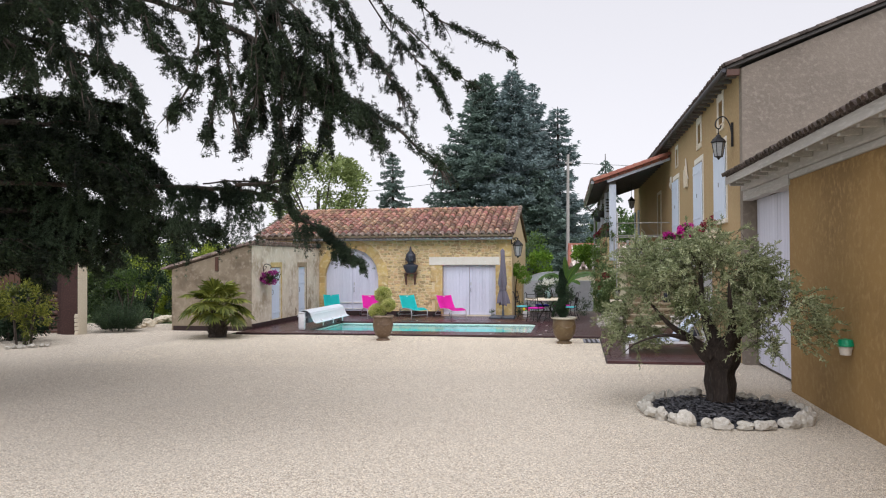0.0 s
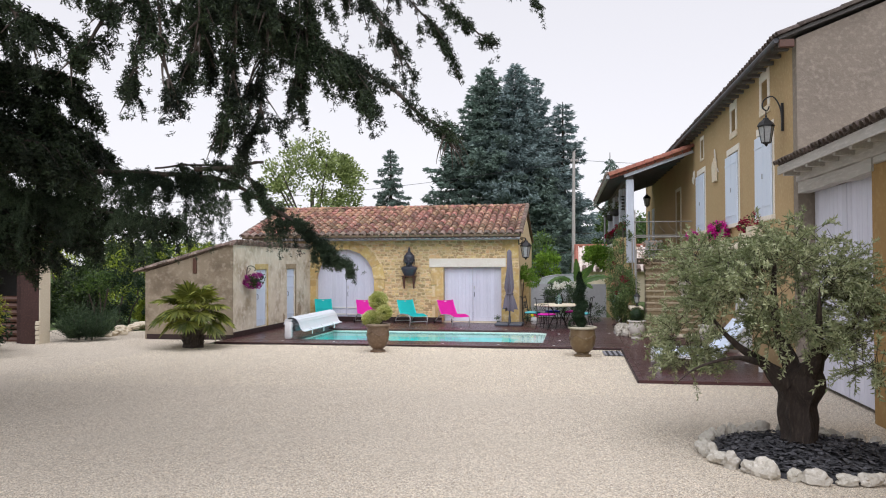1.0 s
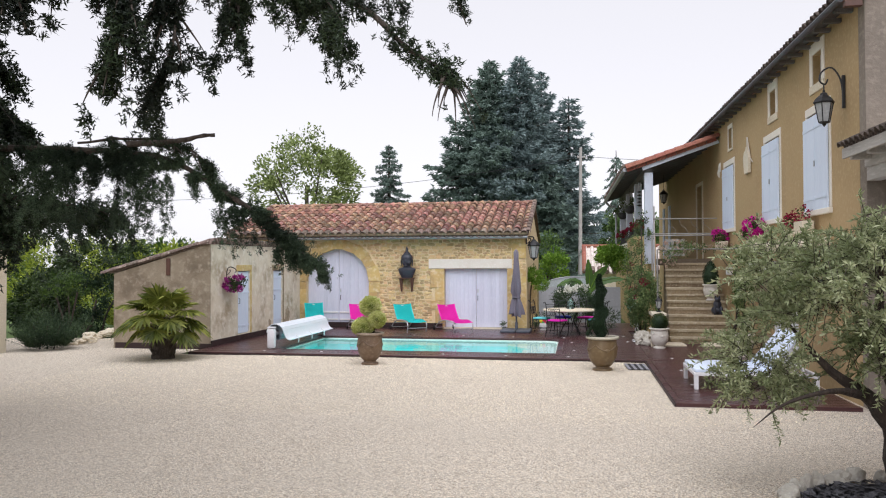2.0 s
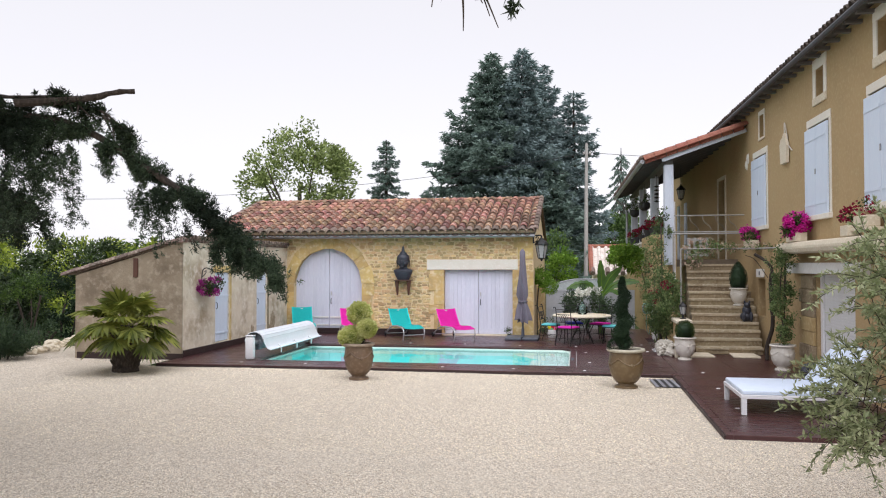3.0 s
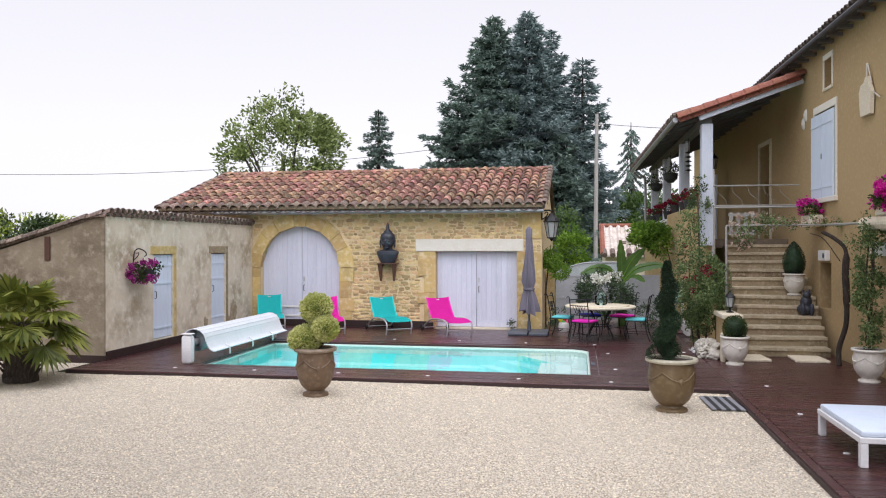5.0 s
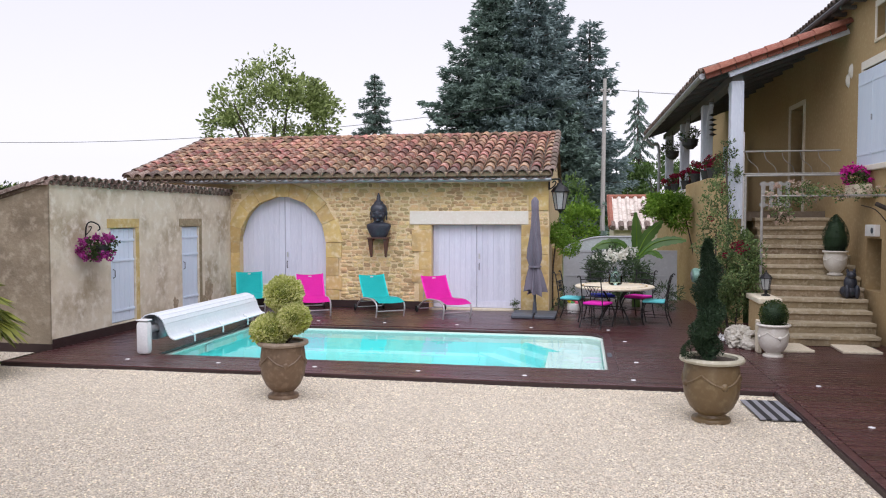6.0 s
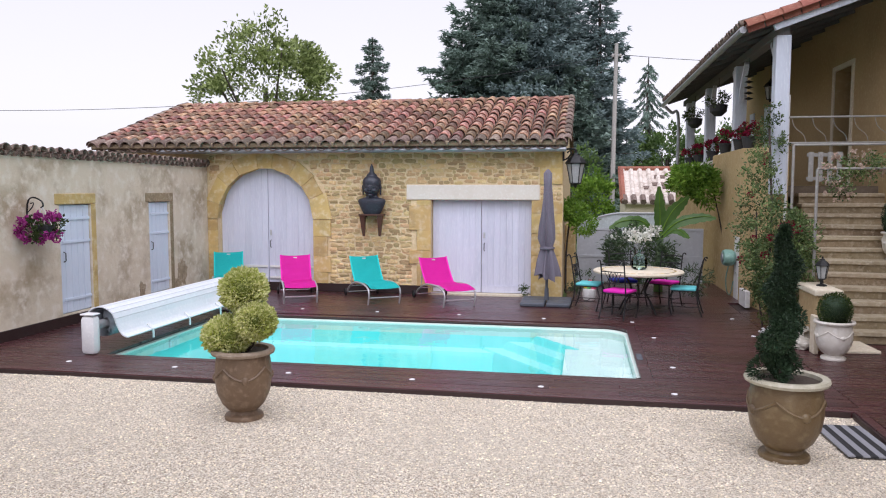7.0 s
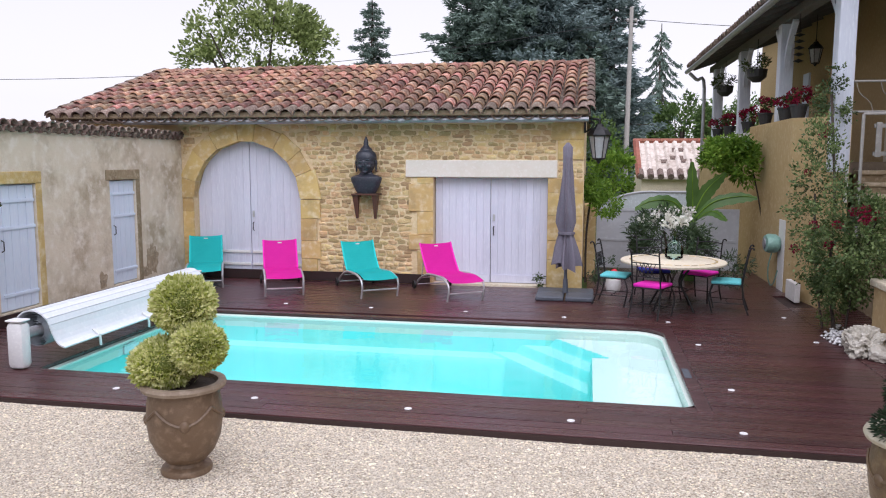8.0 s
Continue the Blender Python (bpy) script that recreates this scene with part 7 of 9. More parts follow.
def cedar_limb(kind_, pts, r0, n, reach, hang, seed):
    """One limb: side branches, drooping shoots on them, and short rosettes of needles strung along the shoots."""
    g = np.random.default_rng(seed)
    run = wobble(np.array(bend(pts, 40)) - CO, 0.05 if kind_ in (HANG, LOWER) else 0.1)
    limb = part("limb", T(run.tolist(), [r0 * (1 - 0.85 * i / 39) * (0.7 if kind_ == HANG else 1) * (1 + 0.2 * g.uniform(-1, 1)) + 0.005 for i in range(40)], 7), M_BARK, cedar, smooth=True)
    tw, tufts, ways = bmesh.new(), [], []
    down = np.array((0, 0, -1.0))
    gap, per, nl, nw, size = {MAIN: (0.03, 12, 0.034, 0.0125, 0.012), HANG: (0.03, 12, 0.034, 0.0125, 0.012), SHELF: (0.05, 7, 0.06, 0.028, 0.02), LOWER: (0.022, 16, 0.026, 0.009, 0.011)}[kind_]

    def strand(q, e, sl, sag=0.5):
        m = max(2, int(sl / gap))
        t = (np.arange(m) + g.uniform(0, 1, m))[:, None] / m
        line = q + e * sl * t + down * sag * sl * t * t + g.normal(0, 0.009, (m, 3))
        tufts.append(line)
        ways.append(np.repeat(e[None], m, 0))

    def spray(q, e, sl, forks):
        """A hanging shoot with shorter ones forking from it."""
        strand(q, e, sl)
        for _ in range(forks):
            f = g.uniform(0.1, 0.9)
            o = q + e * sl * f + down * 0.5 * sl * f * f
            strand(o, unit(e + g.normal(0, 0.6, 3)), sl * g.uniform(0.15, 0.4) * (1.2 - 0.6 * f))

    if kind_ == LOWER:
        steps_ = np.linalg.norm(np.diff(run, axis=0), axis=1)
        far = np.concatenate([[0], np.cumsum(steps_)])
        for i in range(1150):
            d0 = far[-1] * (0.22 + 0.78 * (i + g.uniform(0, 1)) / 1150)
            k = min(38, max(0, int(np.searchsorted(far, d0)) - 1))
            p, fw = run[k] + (run[k + 1] - run[k]) * g.uniform(0, 1), unit(run[k + 1] - run[k])
            x = p[0] + CO[0]
            side = np.cross(fw, (0, 0, 1.0)) * (1 if i % 2 else -1)
            lush = noise.noise(Vector((x * 5.2, 4.4, 0.3)))
            if i % 3 == 0:
                e = unit(fw * g.uniform(0.6, 1.3) + side * g.uniform(0.1, 0.8) + down * g.uniform(-0.1, 0.5))
                spray(p, e, g.uniform(0.05, 0.14), 2)
            elif lush > (-0.7 if x < -3.55 else -0.18):
                e = unit(fw * (g.uniform(-0.15, 0.6) if x > -3.5 else g.uniform(-0.5, 0.0)) + side * g.uniform(0.0, 0.6) + down * g.uniform(0.5, 1.3))
                long_ = 1.0 if x < -3.72 else 0.6 if x < -3.55 else 0.28 if x < -3.05 else 0.54 if x < -2.55 else 0.32 if x < -2.2 else 0.11
                spray(p, e, long_ * g.uniform(0.25, 1.0) * (0.75 + 0.9 * lush), 4 if x < -3.55 else 3)
    for i in range(n):
        f = 0.06 + 0.94 * (i + g.uniform(0, 1)) / n
        if kind_ in (MAIN, HANG) and noise.noise(Vector((7.0 * f, seed * 0.37, 0.5))) < -0.22:
            continue
        k = min(38, int(f * 39))
        p, fw = run[k], unit(run[k + 1] - run[k])
        ref = (0, 0, 1.0) if abs(fw[2]) < 0.85 else (1.0, 0.3, 0)
        side = unit(np.cross(fw, ref)) * (1 if i % 2 else -1)
        if kind_ == HANG:
            side = unit(side * 0.7 + g.normal(0, 0.5, 3) * np.array((1, 1, 0.2)))
        d = unit(fw * g.uniform(0.5, 1.2) + side * g.uniform(0.3, 1.0) + np.array((0, 0, g.uniform(-0.3, 0.1))))
        ln = reach * g.uniform(0.5, 1.2) * (1.15 - 0.75 * f)
        br = np.array([p + d * ln * s + down * 0.3 * ln * s * s for s in np.linspace(0, 1, 9)])
        br = wobble(br, 0.05)
        tube(tw, br.tolist(), [0.011 - 0.0011 * j for j in range(9)], 4)
        nj = max(4, int((40 if kind_ != SHELF else 24) * ln))
        hl = hang * (1.15 - 0.6 * f)
        for j in range(nj):
            s = (j + g.uniform(0, 1)) / nj
            kk = min(7, int(s * 8))
            q = br[kk] + (br[kk + 1] - br[kk]) * (s * 8 - kk)
            sd = np.cross(d, (0, 0, 1.0)) * (1 if j % 2 else -1)
            e = unit(d * g.uniform(0.2, 1.0) + sd * g.uniform(0.0, 0.7) + down * g.uniform(0.2, 1.6))
            if noise.noise(Vector(q * 2.4)) < (-0.25 if kind_ == SHELF else -0.16):
                continue
            sl = hl * g.uniform(0.15, 1.0) ** 1.2
            spray(q, e, sl, 3 if sl > 0.18 else 1)
    # short rosettes close along the limb itself
    m, fat = {MAIN: (1300, 0.045), HANG: (520, 0.03), SHELF: (260, 0.04), LOWER: (2800, 0.046)}[kind_]
    k = g.integers(6, 39, m)
    tufts.append(run[k] + (run[k + 1 - (k == 39)] - run[k]) * g.uniform(0, 1, (m, 1)) + g.normal(0, fat, (m, 3)))
    ways.append(unit(g.normal(0, 1, (m, 3))))
    tufts, ways = np.concatenate(tufts), np.concatenate(ways)
    if kind_ != SHELF:
        full = np.array([noise.noise(Vector(q * 5.2)) + 0.6 * noise.noise(Vector(q * 11.0)) for q in tufts]) > {LOWER: -0.1, MAIN: -0.2}.get(kind_, -0.11)
        tufts, ways = tufts[full], ways[full]
    at = np.repeat(tufts, per, 0) + g.normal(0, size, (len(tufts) * per, 3))
    al = unit(g.normal(0, 1, (len(tufts) * per, 3)) + 0.45 * np.repeat(ways, per, 0))
    tagged(part("twig_work", tw, M_BARK, limb), kind="stuff")
    part("needle_cover", needles_mesh("needle_cover", at, al, nl, nw, 0.3, seed, M_CEDAR_PALE if kind_ == LOWER else M_CEDAR), None, limb)


for i, (kind_, pts, r0, n, reach, hang) in enumerate(cedar_limbs_plan):
    cedar_limb(kind_, pts, r0, n, reach, hang, 100 + i)
# the high crown: tiers of limbs all round the trunk
# Mostly unseen; made wide and dense to cast shade on the court
g = np.random.default_rng(55)
at, al = [], []
high = bmesh.new()
for k in range(30):
    z = 6.8 + 0.26 * k
    a = 2.4 * k + 0.6
    L = (9.2 - 0.24 * k) * g.uniform(0.75, 1.05)
    d = np.array((math.cos(a), math.sin(a), 0.0))
    line = [np.array((0, 0, z)) + d * L * s + np.array((0, 0, 0.5 * s - 1.1 * s * s)) for s in np.linspace(0, 1, 8)]
    tube(high, line[:5], [0.09 - 0.016 * j for j in range(5)], 6)
    m = int(760 * L)
    s = g.uniform(0.1, 1, m) ** 0.7
    side = np.array((-math.sin(a), math.cos(a), 0.0))
    off = g.uniform(-1, 1, m) * (0.25 + 0.22 * L * (1 - s) ** 0.5)
    at.append(np.array((0, 0, z)) + d * (L * s)[:, None] + side * off[:, None] + np.stack([np.zeros(m), np.zeros(m), 0.5 * s - 1.1 * s * s - 0.25 * np.abs(off) + g.normal(0, 0.1, m)], 1))
    al.append(np.repeat(d[None], m, 0))
at, al = np.concatenate(at), np.concatenate(al)
wx, wy, wz = (at + CO).T
kept = (wx - 1.1 < -0.80 * (wy - 0.7)) & (wx < -4.5) | (wz > 2.3 + 0.42 * np.hypot(wx - 1.4, wy + 0.4))
at, al = at[kept], al[kept]
part("high_limb", high, M_BARK, cedar)
part("high_crown", needles_mesh("high_crown", at, al, 0.22, 0.12, 0.8, 9, M_CEDAR), None, cedar)
bm = T(bend([Vector(p) - Vector(CO) for p in ((-4.01, 11.0, 3.46), (-3.64, 11.05, 3.47), (-3.41, 11.1, 3.5), (-3.3, 11.12, 3.53), (-3.14, 11.2, 3.56))], 22), [0.034 - 0.0007 * k for k in range(22)], 9)
for v in bm.verts:
    v.co += 0.012 * noise.noise_vector(v.co * 14)
part("broken_stub", bm, M_BARK, cedar, "bare broken branch stub")

# ---- olive tree in its ring of stones ----
OX, OY = 3.43, 11.12
olive = thing("olive_tree", "old olive tree with a thick dark gnarled trunk", "tree", Matrix.Translation((OX, OY, GZ)))


def gnarled(runs, radii, amp, mat, parent, name):
    bm = bmesh.new()
    tube(bm, runs, radii, 18)
    for v in bm.verts:
        n = Vector((noise.noise(v.co * 4.2), noise.noise(v.co * 4.2 + Vector((7, 1, 3))), 0.3 * noise.noise(v.co * 3)))
        a = math.atan2(v.co.y, v.co.x)
        v.co += n * amp + Vector((math.cos(a), math.sin(a), 0)) * amp * 0.5 * math.sin(5 * a + v.co.z * 3)
    return part(name, bm, mat, parent, smooth=True)


gnarled(bend([(0, 0, -0.05), (0.03, 0, 0.12), (0.0, 0.02, 0.45), (0.03, 0, 0.75), (0.02, 0, 0.98)], 18), [0.34, 0.27, 0.23, 0.205, 0.19, 0.18, 0.175, 0.175, 0.18, 0.185, 0.195, 0.21, 0.225, 0.24, 0.235, 0.21, 0.15, 0.06], 0.07, M_BARK_OLIVE, olive, "trunk")
for pts, r in (([(-0.15, -0.05, 0.75), (-0.4, -0.1, 1.0), (-0.75, -0.2, 1.25), (-1.1, -0.1, 1.7)], 0.12), ([(0.12, 0.05, 0.8), (0.3, 0.1, 1.1), (0.6, 0.0, 1.45), (0.85, 0.1, 1.8)], 0.13), ([(0.0, 0.1, 0.8), (-0.05, 0.35, 1.2), (-0.2, 0.7, 1.6), (-0.2, 0.95, 2.0)], 0.11), ([(0.05, -0.1, 0.85), (0.1, -0.4, 1.2), (0.0, -0.8, 1.6), (-0.05, -1.0, 1.9)], 0.11), ([(-0.05, 0.0, 0.9), (-0.2, 0.1, 1.4), (-0.25, 0.0, 2.0), (-0.2, 0.0, 2.3)], 0.1), ([(-0.4, -0.1, 1.0), (-0.8, -0.5, 1.1), (-1.2, -0.6, 1.0), (-1.45, -0.6, 0.8)], 0.045)):
    part("limb", T(bend(pts, 12), [r * (1 - 0.085 * i) * (1 if i < 3 else 0.75) for i in range(12)], 8), M_BARK_OLIVE, olive, smooth=True)
at, al = [], []
g = np.random.default_rng(5)
tw = bmesh.new()
for i in range(2150):
    d = unit(g.normal(0, 1, 3))
    d[2] = d[2] * 0.95 + 0.08
    r = g.uniform(0.35, 1.0) ** 0.6
    if i % 6 == 0:
        c = np.array((0.62, -0.95, 1.3)) + d * np.array((0.5, 0.55, 0.5)) * r
    elif i % 7 == 2:
        c = np.array((-0.95, 0.25, 1.95)) + d * np.array((0.6, 0.6, 0.5)) * r
    elif i % 9 == 1:
        c = np.array((-1.2, 0.3, 1.15)) + d * np.array((0.35, 0.5, 0.4)) * r
    else:
        c = np.array((-0.15, -0.05, 1.84)) + d * np.array((1.28, 1.12, 0.88)) * r * (0.8 + 0.35 * noise.noise(Vector(d * 1.9)))
    if c[0] > 1.12 or c[2] < 0.66:
        continue
    if noise.noise(Vector(c * 2.3)) < -0.12:
        continue
    if abs(c[0] + 0.05) < 0.5 and c[2] < 1.0:
        continue
    e = unit(d * np.array((0.8, 0.8, 0.2)) + g.normal(0, 0.45, 3) + np.array((0, 0, 0.12)))
    ln = g.uniform(0.16, 0.36)
    t = np.linspace(0, 1, 15)[:, None]
    line = c + e * ln * t + np.array((0, 0, -0.22)) * ln * t * t
    tube(tw, [line[0] - e * 0.12, line[8], line[-1]], [0.0035, 0.0028, 0.001], 4)
    rep = 3
    at.append(np.repeat(line, rep, 0))
    al.append(np.repeat(e[None], rep * 15, 0))
at, al = np.concatenate(at), np.concatenate(al)
tagged(part("twig_work", tw, M_BARK_OLIVE, olive), kind="stuff")
part("crown", quads_mesh("crown", blades(at, al, 0.055, 0.017, 0.9, 17), M_OLIVE), None, olive, "silvery grey-green narrow leaves")
bed_v, bed_f = [], []
for i in range(1500):
    a, r = rnd.uniform(0, 2 * math.pi), 1.0 * math.sqrt(rnd.uniform(0, 1))
    x, y, z = OX - 0.0 + r * math.cos(a), OY - 0.35 + 1.0 * r * math.sin(a), GZ + 0.05 + 0.03 * rnd.random() + 0.05 * (1 - r)
    t, s, k = rnd.uniform(0, 3.14), rnd.uniform(0.03, 0.065), len(bed_v)
    c, sn, h = math.cos(t) * s, math.sin(t) * s, rnd.uniform(-0.02, 0.02)
    bed_v += [(x + c, y + sn, z + h), (x - sn * 0.6, y + c * 0.6, z + 0.012), (x - c, y - sn, z - h), (x + sn * 0.6, y - c * 0.6, z + 0.004)]
    bed_f += [(k, k + 1, k + 2, k + 3)]
solo("slate_mulch", raw_mesh("slate_mulch", bed_v, bed_f, M_SLATE), None, "dark slate chips round the olive trunk", "mulch", kind="stuff")
solo("mulch_bed", lathe(bmesh.new(), [(1.05, 0.0), (1.03, 0.04), (0.6, 0.07), (0.0, 0.09)], 32, Matrix.Translation((OX, OY - 0.35, GZ)) @ Matrix.Diagonal((1, 1.0, 1, 1))), M_SLATE, "low bed of dark slate under the olive", "planting bed", kind="structure", smooth=True)
for i in range(32):
    a = 2 * math.pi * i / 32 + rnd.uniform(-0.05, 0.05)
    s = rnd.uniform(0.06, 0.14)
    m = Matrix.Translation((OX + 1.08 * math.cos(a), OY - 0.35 + 1.08 * math.sin(a), GZ + 0.05)) @ Matrix.Rotation(a + 1.57 + rnd.uniform(-0.4, 0.4), 4, "Z")
    rock("ring_stone", m, (s * 1.1, s * 0.8, rnd.uniform(0.06, 0.14)), 200 + i, M_ROCK, "rough white limestone rock edging the olive bed", "stones round the olive bed", "stone")

# ---- fan palm ----
palm = thing("fan_palm", "bushy fan palm with a short fibrous trunk", "palm", Matrix.Translation((-8.85, 19.95, GZ)))
bm = T(bend([(0, 0, 0), (0.02, 0, 0.4), (0.01, 0, 0.95)], 12), [0.25, 0.26, 0.25, 0.25, 0.26, 0.25, 0.24, 0.22, 0.2, 0.18, 0.15, 0.11], 18)
for v in bm.verts:
    v.co += Vector((noise.noise(v.co * 11), noise.noise(v.co * 11 + Vector((3, 3, 3))), 0)) * 0.06
trunk = part("trunk", bm, M_BARK, palm)
g = np.random.default_rng(23)
stubs = bmesh.new()
for i in range(46):
    a, z = i * 2.399, 0.06 + 0.72 * i / 46
    c = np.array((0.23 * math.cos(a), 0.23 * math.sin(a), z))
    tube(stubs, [c, c + np.array((0.09 * math.cos(a), 0.09 * math.sin(a), 0.11))], [0.028, 0.008], 5)
part("leaf_bases", stubs, M_BARK, trunk)
for i in range(27):
    a = i * 2.399 + g.uniform(-0.2, 0.2)
    up = 1.40 - 1.62 * (i / 26) ** 0.85 + g.uniform(-0.1, 0.1)
    d = np.array((math.cos(a) * math.cos(up), math.sin(a) * math.cos(up), math.sin(up)))
    ln = g.uniform(0.42, 0.68) * (1.12 if i > 4 else 0.95)
    root = np.array((0, 0, 0.86))
    tip = root + d * ln + np.array((0, 0, -0.12 * ln))
    leaf = part("frond", T([root, root + d * ln * 0.5 + np.array((0, 0, 0.02)), tip], [0.016, 0.012, 0.009], 5), M_PALM, palm)
    axis = unit(d + np.array((0, 0, -0.25 - 0.35 * math.cos(up))))
    sdir = unit(np.cross(d, (0.0, 0, 1)) + 1e-6)
    nrm = unit(np.cross(sdir, axis))
    R, quads = g.uniform(0.46, 0.60), []
    for k in range(22):
        th = radians(-118 + 236 * k / 21)
        e = unit(axis * math.cos(th) + sdir * math.sin(th))
        q = unit(np.cross(e, nrm))
        L = R * (1 - 0.22 * abs(th) / 2.0) * g.uniform(0.93, 1.05)
        tilt = nrm * (0.02 * (1 if k % 2 else -1))
        mid = tip + e * L * 0.55 + np.array((0, 0, -0.03 * L))
        end = tip + e * L + np.array((0, 0, -0.26 * L * g.uniform(0.5, 1.3)))
        w = 0.045 * R / 0.53
        quads.append([tip, mid + q * w + tilt, end, mid - q * w - tilt])
    part("fan", quads_mesh("fan", np.array(quads), M_PALM), None, leaf)


# ---- potted greenery ----
def leaf_thing(name, label, category, groups, mat, m=None, stems=None, group=""):
    """A plant of leaf clouds: groups of (n, centre, radii, clumps, clump size, shell, leaf length, width)."""
    t = thing(name, label, category, m, group)
    for k, (n, c, r, cl, cs, sh, ll, lw) in enumerate(groups):
        p, d = clumpy(n, c, r, 300 + 17 * k + len(name), cl, cs, sh)
        part("foliage", quads_mesh("foliage", blades(p, d, ll, lw, 0.7, 31 + k), mat), None, t)
    if not stems and category in ("shrub", "hedge"):
        c, r = groups[0][1:3]
        stems = [([(c[0] + q * r[0] * 0.3, c[1], 0.0), (c[0] + q * r[0] * 0.4, c[1], c[2] * 0.6), (c[0] + q * r[0] * 0.55, c[1] + 0.1, c[2] * 1.1)], 0.035) for q in (-1, 0.2, 1)]
    for s, r in stems or ():
        part("stem", T(bend(s, 8), r, 6), M_BARK, t)
    return t


def leaf_ball(n, c, r, seed, ll, lw, fuzz=0.06, rough_=0.09, freq=4.5, spread=0.8):
    """A clipped ball: blades on a bumpy round surface."""
    g = np.random.default_rng(seed)
    d = unit(g.normal(0, 1, (n, 3)))
    bump_ = np.array([noise.noise(Vector(v * freq)) for v in d])
    rad = (1 + rough_ * bump_ - g.uniform(0, 1, n) ** 2 * fuzz * 3)[:, None]
    return blades(np.array(c) + d * rad * np.array(r), d, ll, lw, spread, seed)


top = thing("ball_topiary", "variegated yellow-green shrub clipped into three balls", "topiary", Matrix.Translation((-3.86, 19.72, GZ)))
for k, (c, r) in enumerate((((-0.14, 0.0, 0.81), (0.235, 0.235, 0.19)), ((0.18, -0.08, 0.97), (0.175, 0.175, 0.165)), ((0.0, 0.05, 1.25), (0.215, 0.215, 0.20)))):
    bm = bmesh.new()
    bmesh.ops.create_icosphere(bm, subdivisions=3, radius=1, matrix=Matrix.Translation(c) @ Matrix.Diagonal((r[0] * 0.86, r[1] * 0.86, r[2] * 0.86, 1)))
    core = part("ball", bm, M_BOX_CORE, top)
    part("foliage", quads_mesh("foliage", leaf_ball(7200, c, r, 50 + k, 0.031, 0.022, 0.07, 0.2, 6.0, 2.2), M_BOX), None, core)
part("stem", T(bend([(0.02, 0, 0.64), (0.12, -0.02, 0.78), (0.0, 0.0, 1.0), (0.0, 0.02, 1.2)], 10), 0.022, 6), M_BARK, top)

spiral = thing("spiral_topiary", "dark green conifer clipped to a rising spiral", "topiary", Matrix.Translation((1.0, 19.54, GZ - 0.03)))
at, al = [], []
g = np.random.default_rng(77)
for i in range(17000):
    f = g.uniform(0, 1) ** 1.15
    a = 2 * math.pi * 2.6 * f + 0.6
    R = (0.055 * (1 - f) + 0.085) * min(1, 3.2 * (1.03 - f)) * (0.93 + 0.12 * math.cos(2 * a))
    c = np.array((R * 0.36 * math.cos(a), R * 0.36 * math.sin(a), 0.80 + 1.16 * f))
    d = unit(g.normal(0, 1, 3))
    at.append(c + d * np.array((1, 1, 0.7)) * (R * 0.92 + 0.02) * (1 - 0.34 * g.uniform(0, 1) ** 2))
    al.append(d)
part("foliage", quads_mesh("foliage", blades(np.array(at), np.array(al), 0.032, 0.010, 0.8, 6), M_SPIRAL), None, spiral)
run = [(0.07 * (1 - f) * math.cos(16.3 * f + 0.6), 0.07 * (1 - f) * math.sin(16.3 * f + 0.6), 0.72 + 1.22 * f) for f in np.linspace(0, 1, 40)]
part("core", T(run, [0.095 - 0.0012 * i if i < 34 else 0.054 - 0.008 * (i - 34) for i in range(40)], 8), M_SPIRAL, spiral)
part("stem", T([(0, 0, 0.66), (0, 0, 0.9)], 0.025, 6), M_BARK, spiral)
part("low_growth", quads_mesh("low_growth", leaf_ball(1100, (-0.11, -0.07, 0.77), (0.15, 0.15, 0.12), 8, 0.035, 0.014), M_SPIRAL), None, spiral)

bx = thing("box_ball", "clipped round box bush in the white urn", "topiary", Matrix.Translation((2.55, 23.28, DZ + 0.47)) @ Matrix.Diagonal((0.88, 0.88, 1.0, 1)))
bm = bmesh.new()
bmesh.ops.create_icosphere(bm, subdivisions=3, radius=1, matrix=Matrix.Translation((0, 0, 0.17)) @ Matrix.Diagonal((0.20, 0.20, 0.19, 1)))
part("core", bm, M_SPIRAL, bx)
part("foliage", quads_mesh("foliage", leaf_ball(2600, (0, 0, 0.17), (0.225, 0.225, 0.21), 61, 0.028, 0.014), M_BUXUS), None, bx)
cn = thing("box_cone", "dark clipped cone bush in the urn on steps", "topiary", HM @ Matrix.Translation((-0.40, ST0 + 5.5 * GOING, DZ + 6 * RISE + 0.42)) @ Matrix.Diagonal((0.78, 0.78, 0.8, 1)))
g = np.random.default_rng(9)
f, a = g.uniform(0, 1, 4200) ** 1.3, g.uniform(0, 2 * math.pi, 4200)
rad = 0.27 * np.clip(np.sin(np.pi * np.clip(0.18 + 0.82 * f, 0, 1)) ** 0.75, 0.02, 1) * g.uniform(0.85, 1.04, 4200)
p = np.stack([rad * np.cos(a), rad * np.sin(a), 0.85 * f], 1)
part("foliage", quads_mesh("foliage", blades(p, np.stack([np.cos(a), np.sin(a), np.full(4200, 0.6)], 1), 0.032, 0.014, 0.7, 3), M_SPIRAL), None, cn)
part("core", lathe(bmesh.new(), [(0.15, 0.0), (0.235, 0.15), (0.24, 0.35), (0.17, 0.6), (0.03, 0.84)], 16), M_SPIRAL, cn)

